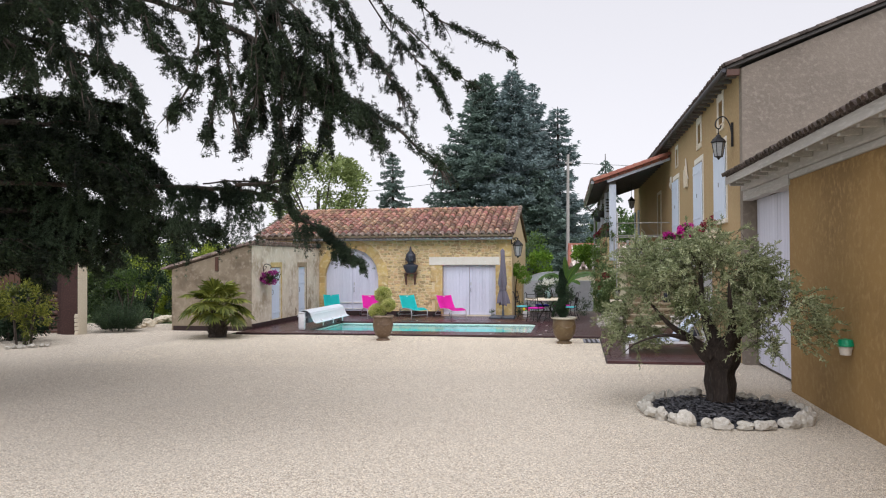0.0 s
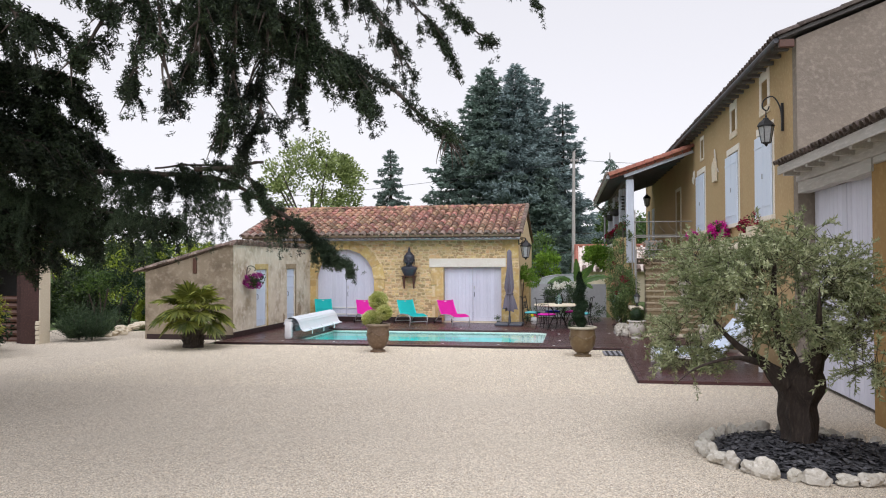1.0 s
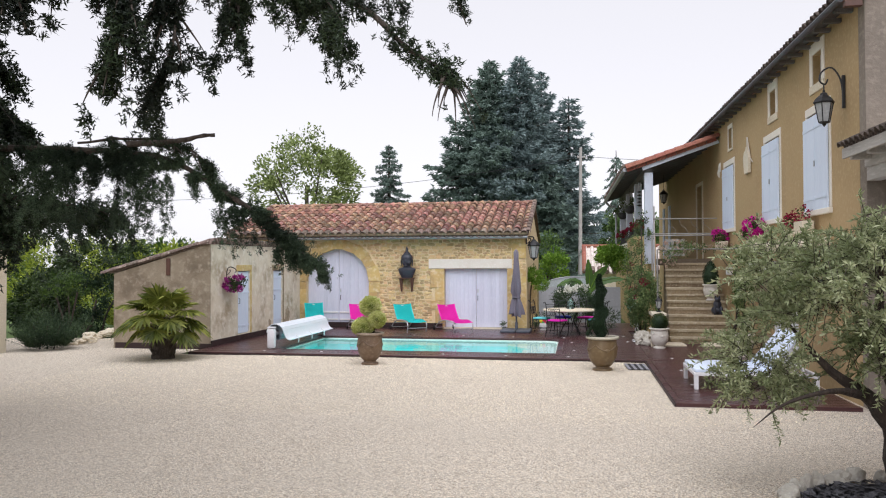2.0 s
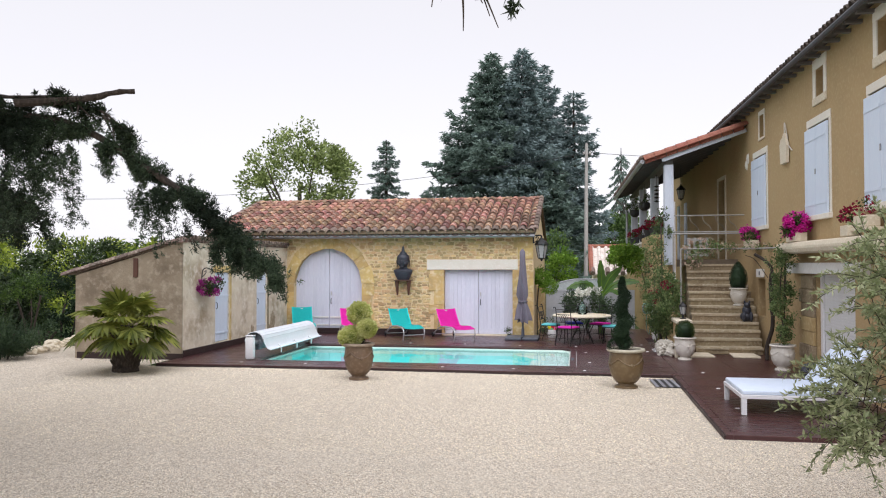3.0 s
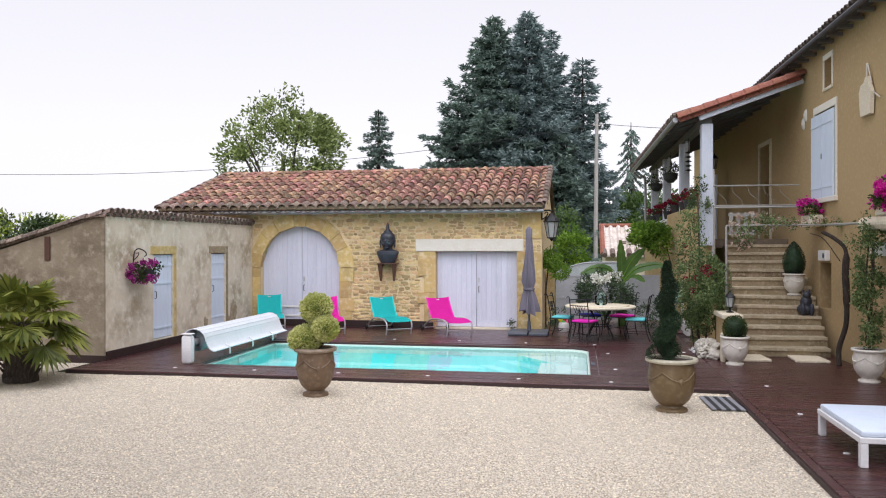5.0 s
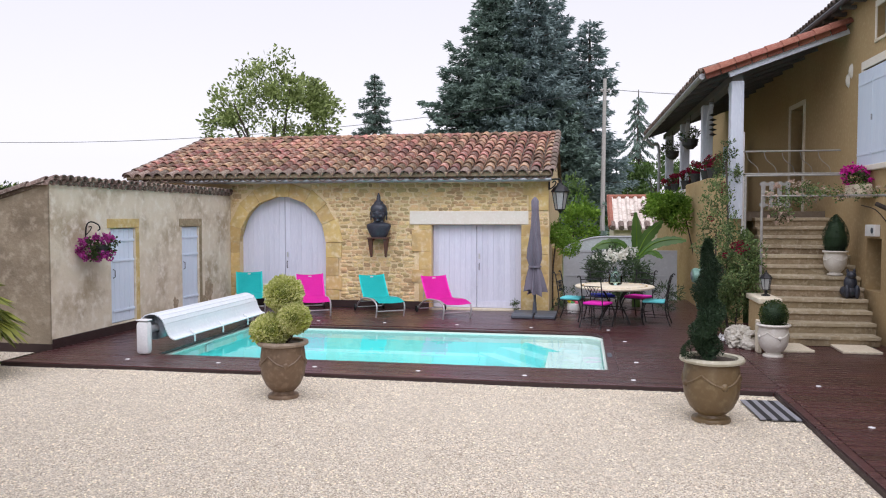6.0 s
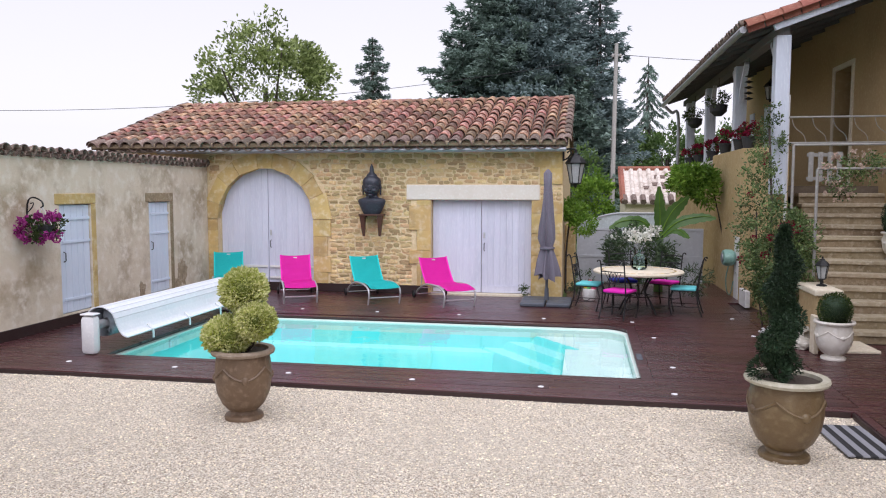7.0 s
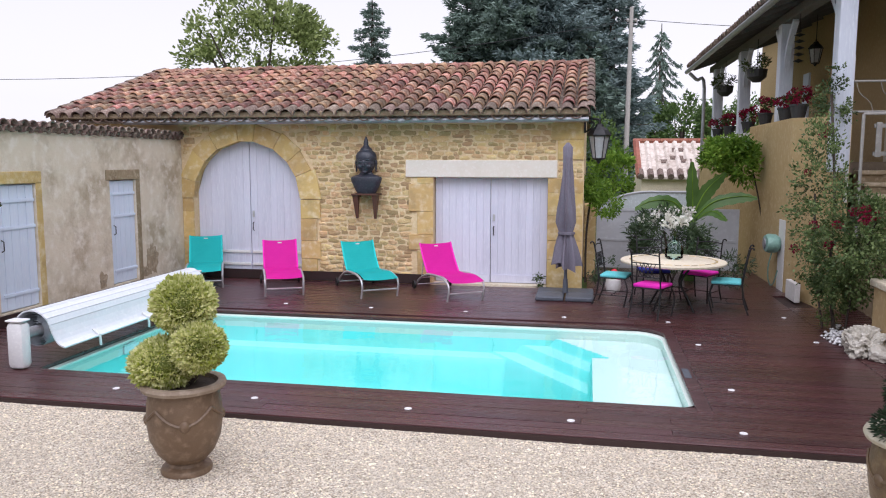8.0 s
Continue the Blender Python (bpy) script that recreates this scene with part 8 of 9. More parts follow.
leaf_thing("climbing_plant", "light green climber growing up from the white urn", "climber", [(3800, (0, 0.05, 1.4), (0.19, 0.24, 0.95), 44, 0.14, 0.2, 0.05, 0.026), (900, (0.0, 0.1, 2.25), (0.2, 0.4, 0.22), 14, 0.14, 0.3, 0.05, 0.026)], M_ROSE, Matrix.Translation((4.25, 21.88, DZ)),
           [([(0, 0, 0.6), (0.03, 0.05, 1.2), (0.05, 0.05, 2.2)], 0.016), ([(0.05, 0, 0.6), (-0.05, 0.05, 1.3), (0.02, 0.1, 2.3)], 0.012), ([(-0.06, 0.04, 0.6), (0.06, 0.08, 1.4), (0.05, 0.0, 2.1)], 0.01)])
vine = thing("vine_trunk", "twisted brown vine trunk rising beside the stairs", "vine", Matrix.Translation((4.29, 23.62, DZ)))
part("stem", T(bend([(0.0, -0.2, 0.0), (0.03, -0.1, 0.3), (0.14, -0.1, 0.7), (0.15, -0.1, 1.15), (0.13, -0.1, 1.6), (0.15, -0.05, 2.0), (0.02, 0.1, 2.2), (-0.12, 0.3, 2.32)], 30), [0.045 if i < 12 else 0.06 if i < 20 else 0.035 for i in range(30)], 8), M_BARK_OLIVE, vine, smooth=True)
part("shoots", T(bend([(0.08, 0, 1.8), (-0.15, 0.15, 2.2), (-0.3, 0.4, 2.3)], 8), 0.008, 6), M_BARK_OLIVE, vine)
pc = leaf_thing("pergola_climber", "pale pink and cream flowering climber along pergola rail", "climber", [(900, (3.15, 24.62, 2.62), (0.45, 0.2, 0.16), 16, 0.14, 0.2, 0.045, 0.028), (500, (4.05, 24.4, 2.62), (0.6, 0.15, 0.1), 14, 0.1, 0.2, 0.045, 0.028), (260, (2.95, 24.6, 2.36), (0.22, 0.12, 0.2), 7, 0.1, 0.2, 0.045, 0.028)], M_ROSE)
for k, (n, c, r) in enumerate(((420, (3.15, 24.58, 2.66), (0.5, 0.22, 0.18)), (160, (4.0, 24.38, 2.66), (0.6, 0.15, 0.1)), (130, (2.92, 24.55, 2.35), (0.22, 0.15, 0.22)))):
    p, d = clumpy(n, c, r, 91 + k, 22, 0.05, 0.4)
    part("blossom", quads_mesh("blossom", blades(p, d, 0.04, 0.035, 0.9, k), M_FL_PALE), None, pc)

rose = leaf_thing("climbing_rose", "tall climbing rose with red blooms on porch corner", "rose", [
    (3400, (2.2, 26.1, 1.75), (0.34, 0.6, 1.2), 90, 0.15, 0.3, 0.055, 0.03),
    (5200, (2.3, 25.2, 1.3), (0.42, 0.6, 0.8), 80, 0.16, 0.3, 0.055, 0.03),
    (2600, (2.4, 24.6, 1.45), (0.3, 0.4, 0.45), 40, 0.14, 0.3, 0.055, 0.03),
    (900, (2.45, 26.6, 3.2), (0.2, 0.35, 0.55), 16, 0.13, 0.3, 0.05, 0.03),
    (1200, (2.25, 25.7, 0.6), (0.25, 0.5, 0.35), 14, 0.15, 0.3, 0.05, 0.03)], M_ROSE, None,
    [([(2.3, 25.4, DZ), (2.25, 25.6, 0.8), (2.35, 25.9, 1.8), (2.4, 26.5, 3.3)], 0.018), ([(2.35, 25.2, DZ), (2.4, 25.1, 0.8), (2.5, 24.8, 1.6)], 0.014), ([(2.2, 25.6, DZ), (2.15, 25.9, 0.9), (2.2, 26.3, 1.9)], 0.014), ([(2.3, 25.5, DZ), (2.2, 25.3, 0.7), (2.3, 25.0, 1.4)], 0.012)])
g = np.random.default_rng(3)
for k, (x, y, z) in enumerate(((2.25, 24.75, 1.75), (2.3, 24.55, 1.8), (2.35, 24.65, 1.68), (2.28, 24.5, 1.66), (2.4, 24.5, 1.72), (2.2, 25.2, 1.55), (2.05, 25.7, 1.5), (2.1, 25.2, 1.3), (2.3, 26.4, 2.75), (2.35, 26.45, 2.85), (2.0, 26.4, 1.1), (2.1, 26.3, 2.2))):
    p, d = in_ball(46, (x, y, z), (0.05, 0.05, 0.045), 500 + k, 0.5)
    part("rose_bloom", quads_mesh("rose_bloom", blades(p, d, 0.035, 0.035, 0.6, k), M_FL_RED), None, rose, "full deep red bloom")

leaf_thing("wisteria", "bright green wisteria spilling over the porch wall", "climber", [(3200, (1.74, 30.3, 2.54), (0.46, 0.45, 0.2), 24, 0.2, 0.25, 0.12, 0.05), (900, (1.95, 30.4, 2.25), (0.26, 0.3, 0.26), 10, 0.16, 0.3, 0.12, 0.045), (500, (1.36, 30.2, 2.36), (0.25, 0.3, 0.14), 9, 0.14, 0.3, 0.11, 0.045)], M_WISTERIA, None, [([(2.42, 30.4, 0.1), (2.38, 30.4, 1.2), (2.15, 30.4, 2.3)], 0.014)])
leaf_thing("corner_creeper", "yellow-green creeper hanging at the barn corner", "climber", [(1700, (-0.84, 28.95, 1.84), (0.2, 0.35, 0.26), 30, 0.12, 0.4, 0.085, 0.03), (700, (-0.62, 28.9, 1.55), (0.24, 0.3, 0.2), 16, 0.1, 0.4, 0.085, 0.03)], M_WISTERIA, None, [([(-0.98, 29.0, 0.1), (-0.98, 29.0, 1.0), (-0.9, 29.0, 1.8)], 0.02)])
ole = leaf_thing("oleander", "white-flowering oleander bush behind the table", "shrub", [(4200, (0.5, 28.95, 0.95), (0.68, 0.5, 0.55), 44, 0.2, 0.35, 0.12, 0.026), (400, (-0.65, 28.4, 0.4), (0.22, 0.2, 0.3), 8, 0.12, 0.3, 0.09, 0.022), (500, (1.5, 28.6, 0.5), (0.3, 0.3, 0.4), 10, 0.15, 0.3, 0.12, 0.02)], M_OLEANDER, None, [([(0.5, 28.95, 0.1), (0.5, 28.95, 0.6), (0.4, 28.9, 1.1)], 0.02), ([(0.55, 29, 0.1), (0.8, 29, 0.7), (0.9, 28.9, 1.1)], 0.016)])
p, d = clumpy(420, (0.55, 28.8, 1.3), (0.62, 0.4, 0.22), 77, 16, 0.09, 0.3)
part("blossom", quads_mesh("blossom", blades(p, d, 0.05, 0.045, 0.9, 4), M_FL_WHITE), None, ole)
bq = thing("white_bouquet", "loose bunch of white flowers in the demijohn", "flowers", Matrix.Translation((TX + 0.02, TY + 0.1, DZ + 1.08)))
p, d = clumpy(240, (0.03, 0, 0.26), (0.2, 0.16, 0.1), 78, 10, 0.07, 0.3)
part("blossom", quads_mesh("blossom", blades(p, d, 0.055, 0.05, 0.9, 4), M_FL_WHITE), None, bq)
for k in range(5):
    part("stalk", T([(0, 0, 0.0), (0.04 * (k - 2), 0.02 * (k % 2), 0.22)], 0.004, 4), M_BUXUS, bq)

banana = thing("banana_plant", "banana plant with broad arching green leaves", "banana plant", Matrix.Translation((0.95, 29.5, 0.1)))
part("stem", T([(0, 0, 0), (0.0, 0, 0.7), (0.02, 0, 1.25)], [0.1, 0.08, 0.05], 10), M_BANANA, banana)
for run, w, side in (([(0.02, 0, 1.1), (0.0, 0, 1.7), (-0.03, 0, 2.25)], 0.17, (0.8, 0.6, 0)), ([(0, 0, 1.15), (-0.35, -0.1, 1.5), (-0.75, -0.2, 1.52), (-1.05, -0.25, 1.38)], 0.15, (0.1, 0.5, 0.85)),
                     ([(0, 0, 1.15), (0.35, -0.1, 1.5), (0.8, -0.15, 1.62), (1.1, -0.2, 1.6)], 0.13, (-0.1, 0.5, 0.85)), ([(0, 0, 1.2), (0.25, 0.1, 1.7), (0.6, 0.2, 2.05)], 0.16, (0.75, 0.3, -0.5)),
                     ([(0, 0, 1.1), (-0.3, -0.25, 1.35), (-0.6, -0.4, 1.2)], 0.14, (0.4, -0.6, 0.5)), ([(0, 0, 1.1), (0.3, -0.3, 1.35), (0.55, -0.5, 1.2)], 0.14, (0.5, 0.6, 0.3))):
    bm = bmesh.new()
    pts, prev = bend(run, 15), None
    sv = Vector(side).normalized()
    for k, c in enumerate(pts):
        s_ = k / 14
        hw = w * max(0.03, math.sin(math.pi * min(0.97, 0.1 + 0.87 * s_))) ** 0.55
        c = Vector(c)
        e = 0.02 * (k % 2)
        cur = [bm.verts.new(c - sv * (hw - e) + Vector((0, -0.04 * hw, -hw * 0.2))), bm.verts.new(c), bm.verts.new(c + sv * (hw - e) + Vector((0, -0.04 * hw, -hw * 0.2)))]
        if prev:
            bm.faces.new((prev[0], prev[1], cur[1], cur[0])), bm.faces.new((prev[1], prev[2], cur[2], cur[1]))
        prev = cur
    leaf = part("leaf", bm, M_BANANA, banana, smooth=True)
    part("midrib", T([Vector(c) + Vector((0, -0.012, 0.004)) for c in pts], [0.016 - 0.0009 * k for k in range(15)], 5), M_WISTERIA, leaf)
leaf_thing("sill_weed", "small green plant growing at the garage sill", "plant", [(160, (-1.78, 28.02, 0.26), (0.12, 0.08, 0.1), 6, 0.06, 0.2, 0.06, 0.02)], M_HEDGE)

# ---- shrubs and hedges at the far left ----
ros = thing("rosemary_bush", "dense upright rosemary bush at the gravel's edge", "shrub", Matrix.Translation((-12.85, 21.25, GZ)))
g = np.random.default_rng(71)
at, al = [], []
for i in range(520):
    a, r = g.uniform(0, 2 * np.pi), math.sqrt(g.uniform(0, 1))
    foot = np.array((0.42 * r * math.cos(a), 0.38 * r * math.sin(a), 0.0))
    e = unit(np.array((0.75 * r * math.cos(a), 0.7 * r * math.sin(a), 1.0)) + g.normal(0, 0.12, 3))
    ln = g.uniform(0.55, 1.15) * (1.05 - 0.25 * r)
    t = np.linspace(0.15, 1, 34)[:, None]
    at.append(foot + e * ln * t + np.array((0, 0, -0.12)) * t * t * r)
    al.append(np.repeat(e[None], 34, 0))
part("foliage", quads_mesh("foliage", blades(np.concatenate(at), np.concatenate(al), 0.075, 0.014, 0.55, 72), M_ROSEMARY), None, ros)
for q in (-0.2, 0.0, 0.18):
    part("stem", T([(q, 0, -0.04), (q * 1.4, 0.02, 0.3), (q * 2, 0.0, 0.6)], 0.02, 6), M_BARK, ros)
leaf_thing("garden_shrub", "yellow-green garden shrub beside the shed", "shrub", [(2600, (-14.3, 27.5, 0.55), (0.9, 0.7, 0.55), 30, 0.25, 0.5, 0.11, 0.05), (3600, (-14.0, 27.9, 2.0), (1.0, 0.8, 0.8), 40, 0.3, 0.5, 0.12, 0.055)], M_HEDGE_GOLD)
leaf_thing("garden_shrub", "tall shrub behind the gatepost, leaves darkened for shade", "shrub", [(7000, (-16.6, 26.0, 1.0), (1.1, 1.0, 1.0), 50, 0.3, 0.5, 0.13, 0.06), (5200, (-15.6, 27.6, 2.3), (1.7, 1.0, 0.8), 50, 0.3, 0.5, 0.13, 0.06)], M_SHRUB_DARKENED)
leaf_thing("garden_shrub", "low green shrub by the rubble edge", "shrub", [(1500, (-14.3, 24.6, 0.35), (0.5, 0.5, 0.3), 20, 0.16, 0.4, 0.08, 0.03)], M_ROSEMARY)
leaf_thing("garden_shrub", "trailing yellow-green shrub in the cedar's shade", "shrub", [(2400, (-13.0, 17.3, 1.2), (0.7, 0.6, 0.5), 40, 0.2, 0.5, 0.1, 0.04), (700, (-12.6, 17.1, 0.7), (0.35, 0.35, 0.5), 20, 0.13, 0.4, 0.1, 0.035)], M_GOLDEN)
# Dark mass added behind the trailing shrub for the black shade there
leaf_thing("garden_shrub", "dark leafy mass added for the black shade under the cedar", "shrub", [(7000, (-13.9, 18.2, 0.75), (0.9, 0.7, 0.75), 50, 0.25, 0.5, 0.1, 0.05)], M_SPIRAL)
for i in range(8):
    rock("edging_stone", Matrix.Translation((-12.75 + 0.09 * i, 16.45 + 0.08 * i + rnd.uniform(-0.06, 0.06), GZ + 0.03)), (rnd.uniform(0.06, 0.1), rnd.uniform(0.05, 0.08), rnd.uniform(0.04, 0.07)), 460 + i, M_ROCK, "small white stone edging the shaded bed", "stones of the shaded bed", "stone")
leaf_thing("garden_shrub", "small tree-like shrub with bare pale stems", "shrub", [(1500, (-14.6, 24.4, 1.55), (0.65, 0.6, 0.4), 24, 0.2, 0.4, 0.09, 0.035)], M_HEDGE, None, [([(-14.5, 24.2, 0.0), (-14.6, 24.2, 0.6), (-14.9, 24.2, 1.4)], 0.028), ([(-14.45, 24.2, 0.0), (-14.35, 24.25, 0.6), (-14.2, 24.3, 1.4)], 0.026), ([(-14.5, 24.25, 0.3), (-14.4, 24.2, 0.8), (-14.6, 24.4, 1.5)], 0.02)])
leaf_thing("garden_shrub", "broad dark evergreen shrub under the hedge", "shrub", [(7000, (-15.4, 26.6, 0.95), (1.5, 0.8, 0.95), 60, 0.28, 0.5, 0.1, 0.045)], M_SPIRAL)
leaf_thing("garden_shrub", "spreading evergreen shrub behind rubble stones, leaves darkened for shade", "shrub", [(5200, (-15.7, 25.2, 0.9), (0.8, 0.6, 0.8), 44, 0.25, 0.4, 0.09, 0.04)], M_SHRUB_DARKENED)
for k, (x, y, h, mat) in enumerate(((-14.0, 31, 3.1, M_HEDGE_GOLD), (-17.5, 31, 3.3, M_HEDGE_GOLD), (-21, 32, 3.4, M_HEDGE_GOLD), (-25, 33, 3.4, M_HEDGE), (-29, 34, 3.4, M_HEDGE), (-16, 35, 3.2, M_HEDGE), (-21, 37, 3.4, M_HEDGE))):
    t = leaf_thing("hedge_bush", "tall rounded green hedge bush at the lawn's end", "hedge", [(4200, (x, y, h / 2), (2.2, 1.3, h / 2), 60, 0.45, 0.55, 0.17, 0.08)], mat, None, None, "hedge along the lawn")
leaf_thing("bright_bush", "sunlit yellow-green bush beyond the gate", "shrub", [(3000, (-0.35, 36, 1.55), (0.6, 0.9, 1.35), 44, 0.25, 0.5, 0.14, 0.07)], M_WISTERIA)
leaf_thing("bright_bush", "green bush behind the barn gable", "shrub", [(2600, (-1.2, 38, 2.0), (1.3, 1.2, 2.0), 40, 0.4, 0.5, 0.14, 0.07)], M_WOODS)
for i in range(26):
    rock("border_stone", Matrix.Translation((-12.75 - 0.035 * i + rnd.uniform(-0.2, 0.2), 22.3 + 0.13 * i + rnd.uniform(-0.1, 0.1), GZ + 0.05 + 0.1 * (i % 3 == 2))), (rnd.uniform(0.11, 0.24), rnd.uniform(0.09, 0.15), rnd.uniform(0.06, 0.11)), 400 + i, M_PALE_STONE, "buff rubble stone edging the planting", "stones along the border", "stone")


# ---- distant trees ----
def conifer(name, label, x, y, height, radius, mat, seed, tiers=30, droop=0.2, lift=0.18, base=0.14, shape=0.85, per=11, size=0.30, bare=0.0, fan=0.30, lean=(0, 0)):
    """A conifer of tiers of flat fronds: each branch dips, lifts at its tip and carries side twigs set with short blades."""
    t = thing(name, label, "tree", Matrix.Translation((x, y, 0)))
    part("trunk", T([(0, 0, 0), (lean[0] * 0.5, 0, height * 0.5), (lean[0], lean[1], height * 0.98)], [height * 0.02, height * 0.014, 0.03], 7), M_BARK, t)
    g = np.random.default_rng(seed)
    at, al = [], []
    limbs = bmesh.new()
    for k in range(tiers):
        f = (k + g.uniform(-0.3, 0.3)) / tiers
        f = min(0.985, max(0.0, f))
        z = height * (base + (1 - base) * f)
        R = radius * (1 - f) ** shape + 0.12
        ox = np.array((lean[0] * z / height, lean[1] * z / height, 0))
        nb = max(4, int(per * (1 - 0.45 * f)))
        a0 = g.uniform(0, 6.28)
        for b in range(nb):
            a = a0 + 2 * math.pi * (b + g.uniform(-0.3, 0.3)) / nb
            L = R * g.uniform(0.5, 1.15) * (1 + 0.4 * noise.noise(Vector((3 * math.cos(a), 3 * math.sin(a), z * 0.35 + seed))))
            d, sd = np.array((math.cos(a), math.sin(a), 0.0)), np.array((-math.sin(a), math.cos(a), 0.0))
            rise = lift * g.uniform(0.6, 1.4)
            spine = lambda s_: d * (L * s_)[:, None] + np.stack([0 * s_, 0 * s_, L * (-droop * s_ + rise * s_ ** 3)], 1)
            if L > 0.9:
                tube(limbs, (spine(np.array((0.0, 0.5, 0.85))) + ox + np.array((0, 0, z))).tolist(), [0.035 + 0.012 * L, 0.03, 0.01], 4)
            m = max(6, int(30 * L ** 1.15 / (size / 0.30) ** 2))
            s_ = bare + (1 - bare) * g.uniform(0.08, 1, m) ** 0.75
            w = (fan * L * (1.15 - s_) * 1.1 + 0.08) * g.uniform(-1, 1, m)
            p = spine(s_) + sd * w[:, None] + np.stack([0 * s_, 0 * s_, z - 0.25 * np.abs(w) * droop * 2 + g.normal(0, 0.05, m) - 0.06 * g.uniform(0, 1, m) * L], 1) + ox
            at.append(p)
            al.append(d * 1.0 + sd * (np.sign(w) * 0.7)[:, None] + np.array((0, 0, 0.15 - droop)))
    at, al = np.concatenate(at), np.concatenate(al)
    at, al = np.repeat(at, 2, 0) + g.normal(0, size * 0.14, (2 * len(at), 3)), np.repeat(al, 2, 0)
    tagged(part("branch_work", limbs, M_BARK, t), kind="stuff")
    part("crown", needles_mesh("crown", at, al, size, size * 0.44, 0.45, seed, mat), None, t)
    return t


conifer("fir_tree", "tall dark green fir behind the barn", -5.2, 55, 16.2, 3.7, M_FIR_GREEN, 1, 34, shape=0.75, base=0.48)
conifer("fir_tree", "tall blue-green fir with a pointed crown", -3.15, 54.5, 16.2, 3.7, M_FIR, 2, 38, shape=0.78, base=0.40)
conifer("fir_tree", "slender blue-green fir among taller ones", -1.85, 57, 15.9, 3.2, M_FIR, 3, 34, shape=0.85, base=0.25, per=10)
conifer("fir_tree", "open-branched blue-green fir at the group's edge", 0.05, 55.5, 13.8, 2.35, M_FIR, 4, 25, shape=0.55, base=0.2, per=9, droop=0.25, lift=0.2)
conifer("fir_tree", "spreading dark fir leaning out from the group", -6.9, 54, 11.2, 2.5, M_FIR_GREEN, 5, 13, shape=0.55, base=0.52, per=8, droop=0.3, lean=(-0.4, 0))
conifer("pine_tree", "dense dark pine filling the group's foot", -1.2, 53, 8.8, 2.6, M_FIR_GREEN, 6, 26, shape=0.6, base=0.1)
conifer("young_fir", "thin young fir rising above the barn roof", -10.55, 48, 9.6, 2.4, M_FIR_GREEN, 7, 25, 0.5, 0.3, 0.3, 0.85, 4, 0.14, fan=0.15)
conifer("far_cedar", "sparse weeping cedar in the distance", 4.15, 75, 12.9, 3.0, M_FIR_GREEN, 8, 16, 1.3, 0.35, 0.2, 0.55, 4, 0.28, fan=0.08)


def broadleaf(label, x, y, top, r, h, mat, seed, n=9000, leaf=0.24, clumps=80):
    t = thing("broadleaf_tree", label, "tree", Matrix.Translation((x, y, 0)))
    part("trunk", T(bend([(0, 0, 0), (0.1, 0, top - h), (0, 0.1, top - h * 0.4)], 10), [0.28 - 0.02 * i for i in range(10)], 8), M_BARK, t)
    g = random.Random(seed)
    for k in range(7):
        a = k * 0.9 + g.uniform(-0.2, 0.2)
        part("limb", T(bend([(0, 0, top - h * 0.95), (r * 0.4 * math.cos(a), r * 0.4 * math.sin(a), top - h * 0.6), (r * 0.8 * math.cos(a), r * 0.8 * math.sin(a), top - h * g.uniform(0.2, 0.5))], 8), [0.11 - 0.012 * i for i in range(8)], 6), M_BARK, t)
    p, d = clumpy(n, (0, 0, top - h / 2), (r, r * 0.9, h / 2), seed, clumps, r * 0.24, 0.35)
    part("crown", quads_mesh("crown", blades(p, d, leaf, leaf * 0.5, 0.8, seed), mat), None, t)


broadleaf("open-crowned walnut tree behind the barn", -14.7, 45, 9.5, 2.95, 7.0, M_WALNUT, 21, 12500, 0.24, 85)
broadleaf("dark broadleaf tree beyond the far house", 4.6, 64, 6.2, 2.6, 5.0, M_WOODS, 22, 9000, 0.3)
broadleaf("dark broadleaf tree beyond the far house", 8.8, 66, 6.2, 3.0, 5.0, M_WOODS, 23, 9000, 0.3)
broadleaf("dark bush-like tree behind the pole", -1.0, 60, 5.6, 3.0, 5.0, M_WOODS, 24, 7000, 0.3)
broadleaf("pale willow tree beyond the lawn", -34.2, 44, 7.4, 3.0, 6.0, M_ROSE, 25, 6000, 0.24, 60)
broadleaf("rounded tree at the garden's end", -42, 48, 7.5, 4.0, 6.5, M_HEDGE, 26, 8000, 0.3)
for k in range(9):
    x = -60 + k * 17
    leaf_thing("far_wood", "distant line of green woods", "woods", [(3000, (x, 110 + 6 * (k % 3), 2.6), (11, 4, 3.2), 60, 1.4, 0.5, 0.8, 0.4)], M_HEDGE, None, None, "woods on the horizon")

# ---- masonry of the barn: dressed stones ----
def wedge(r0, r1, a0, a1, y0, y1, cx, cz):
    bm = bmesh.new()
    vs = []
    for yy in (y0, y1):
        for r, a in ((r0, a0), (r1, a0), (r1, a1), (r0, a1)):
            vs.append(bm.verts.new((cx - r * math.cos(a), yy, cz + r * math.sin(a))))
    for f in ((0, 1, 2, 3), (7, 6, 5, 4), (0, 4, 5, 1), (1, 5, 6, 2), (2, 6, 7, 3), (3, 7, 4, 0)):
        bm.faces.new([vs[k] for k in f])
    bmesh.ops.bevel(bm, geom=bm.edges[:], offset=0.006, segments=1, affect="EDGES")
    return bm


cuts = [0.0]
for w in (0.9, 1.25, 1.0, 1.3, 0.85, 1.2, 1.05, 0.9, 1.2):
    cuts.append(cuts[-1] + w)
cuts = [math.pi * c / cuts[-1] for c in cuts]
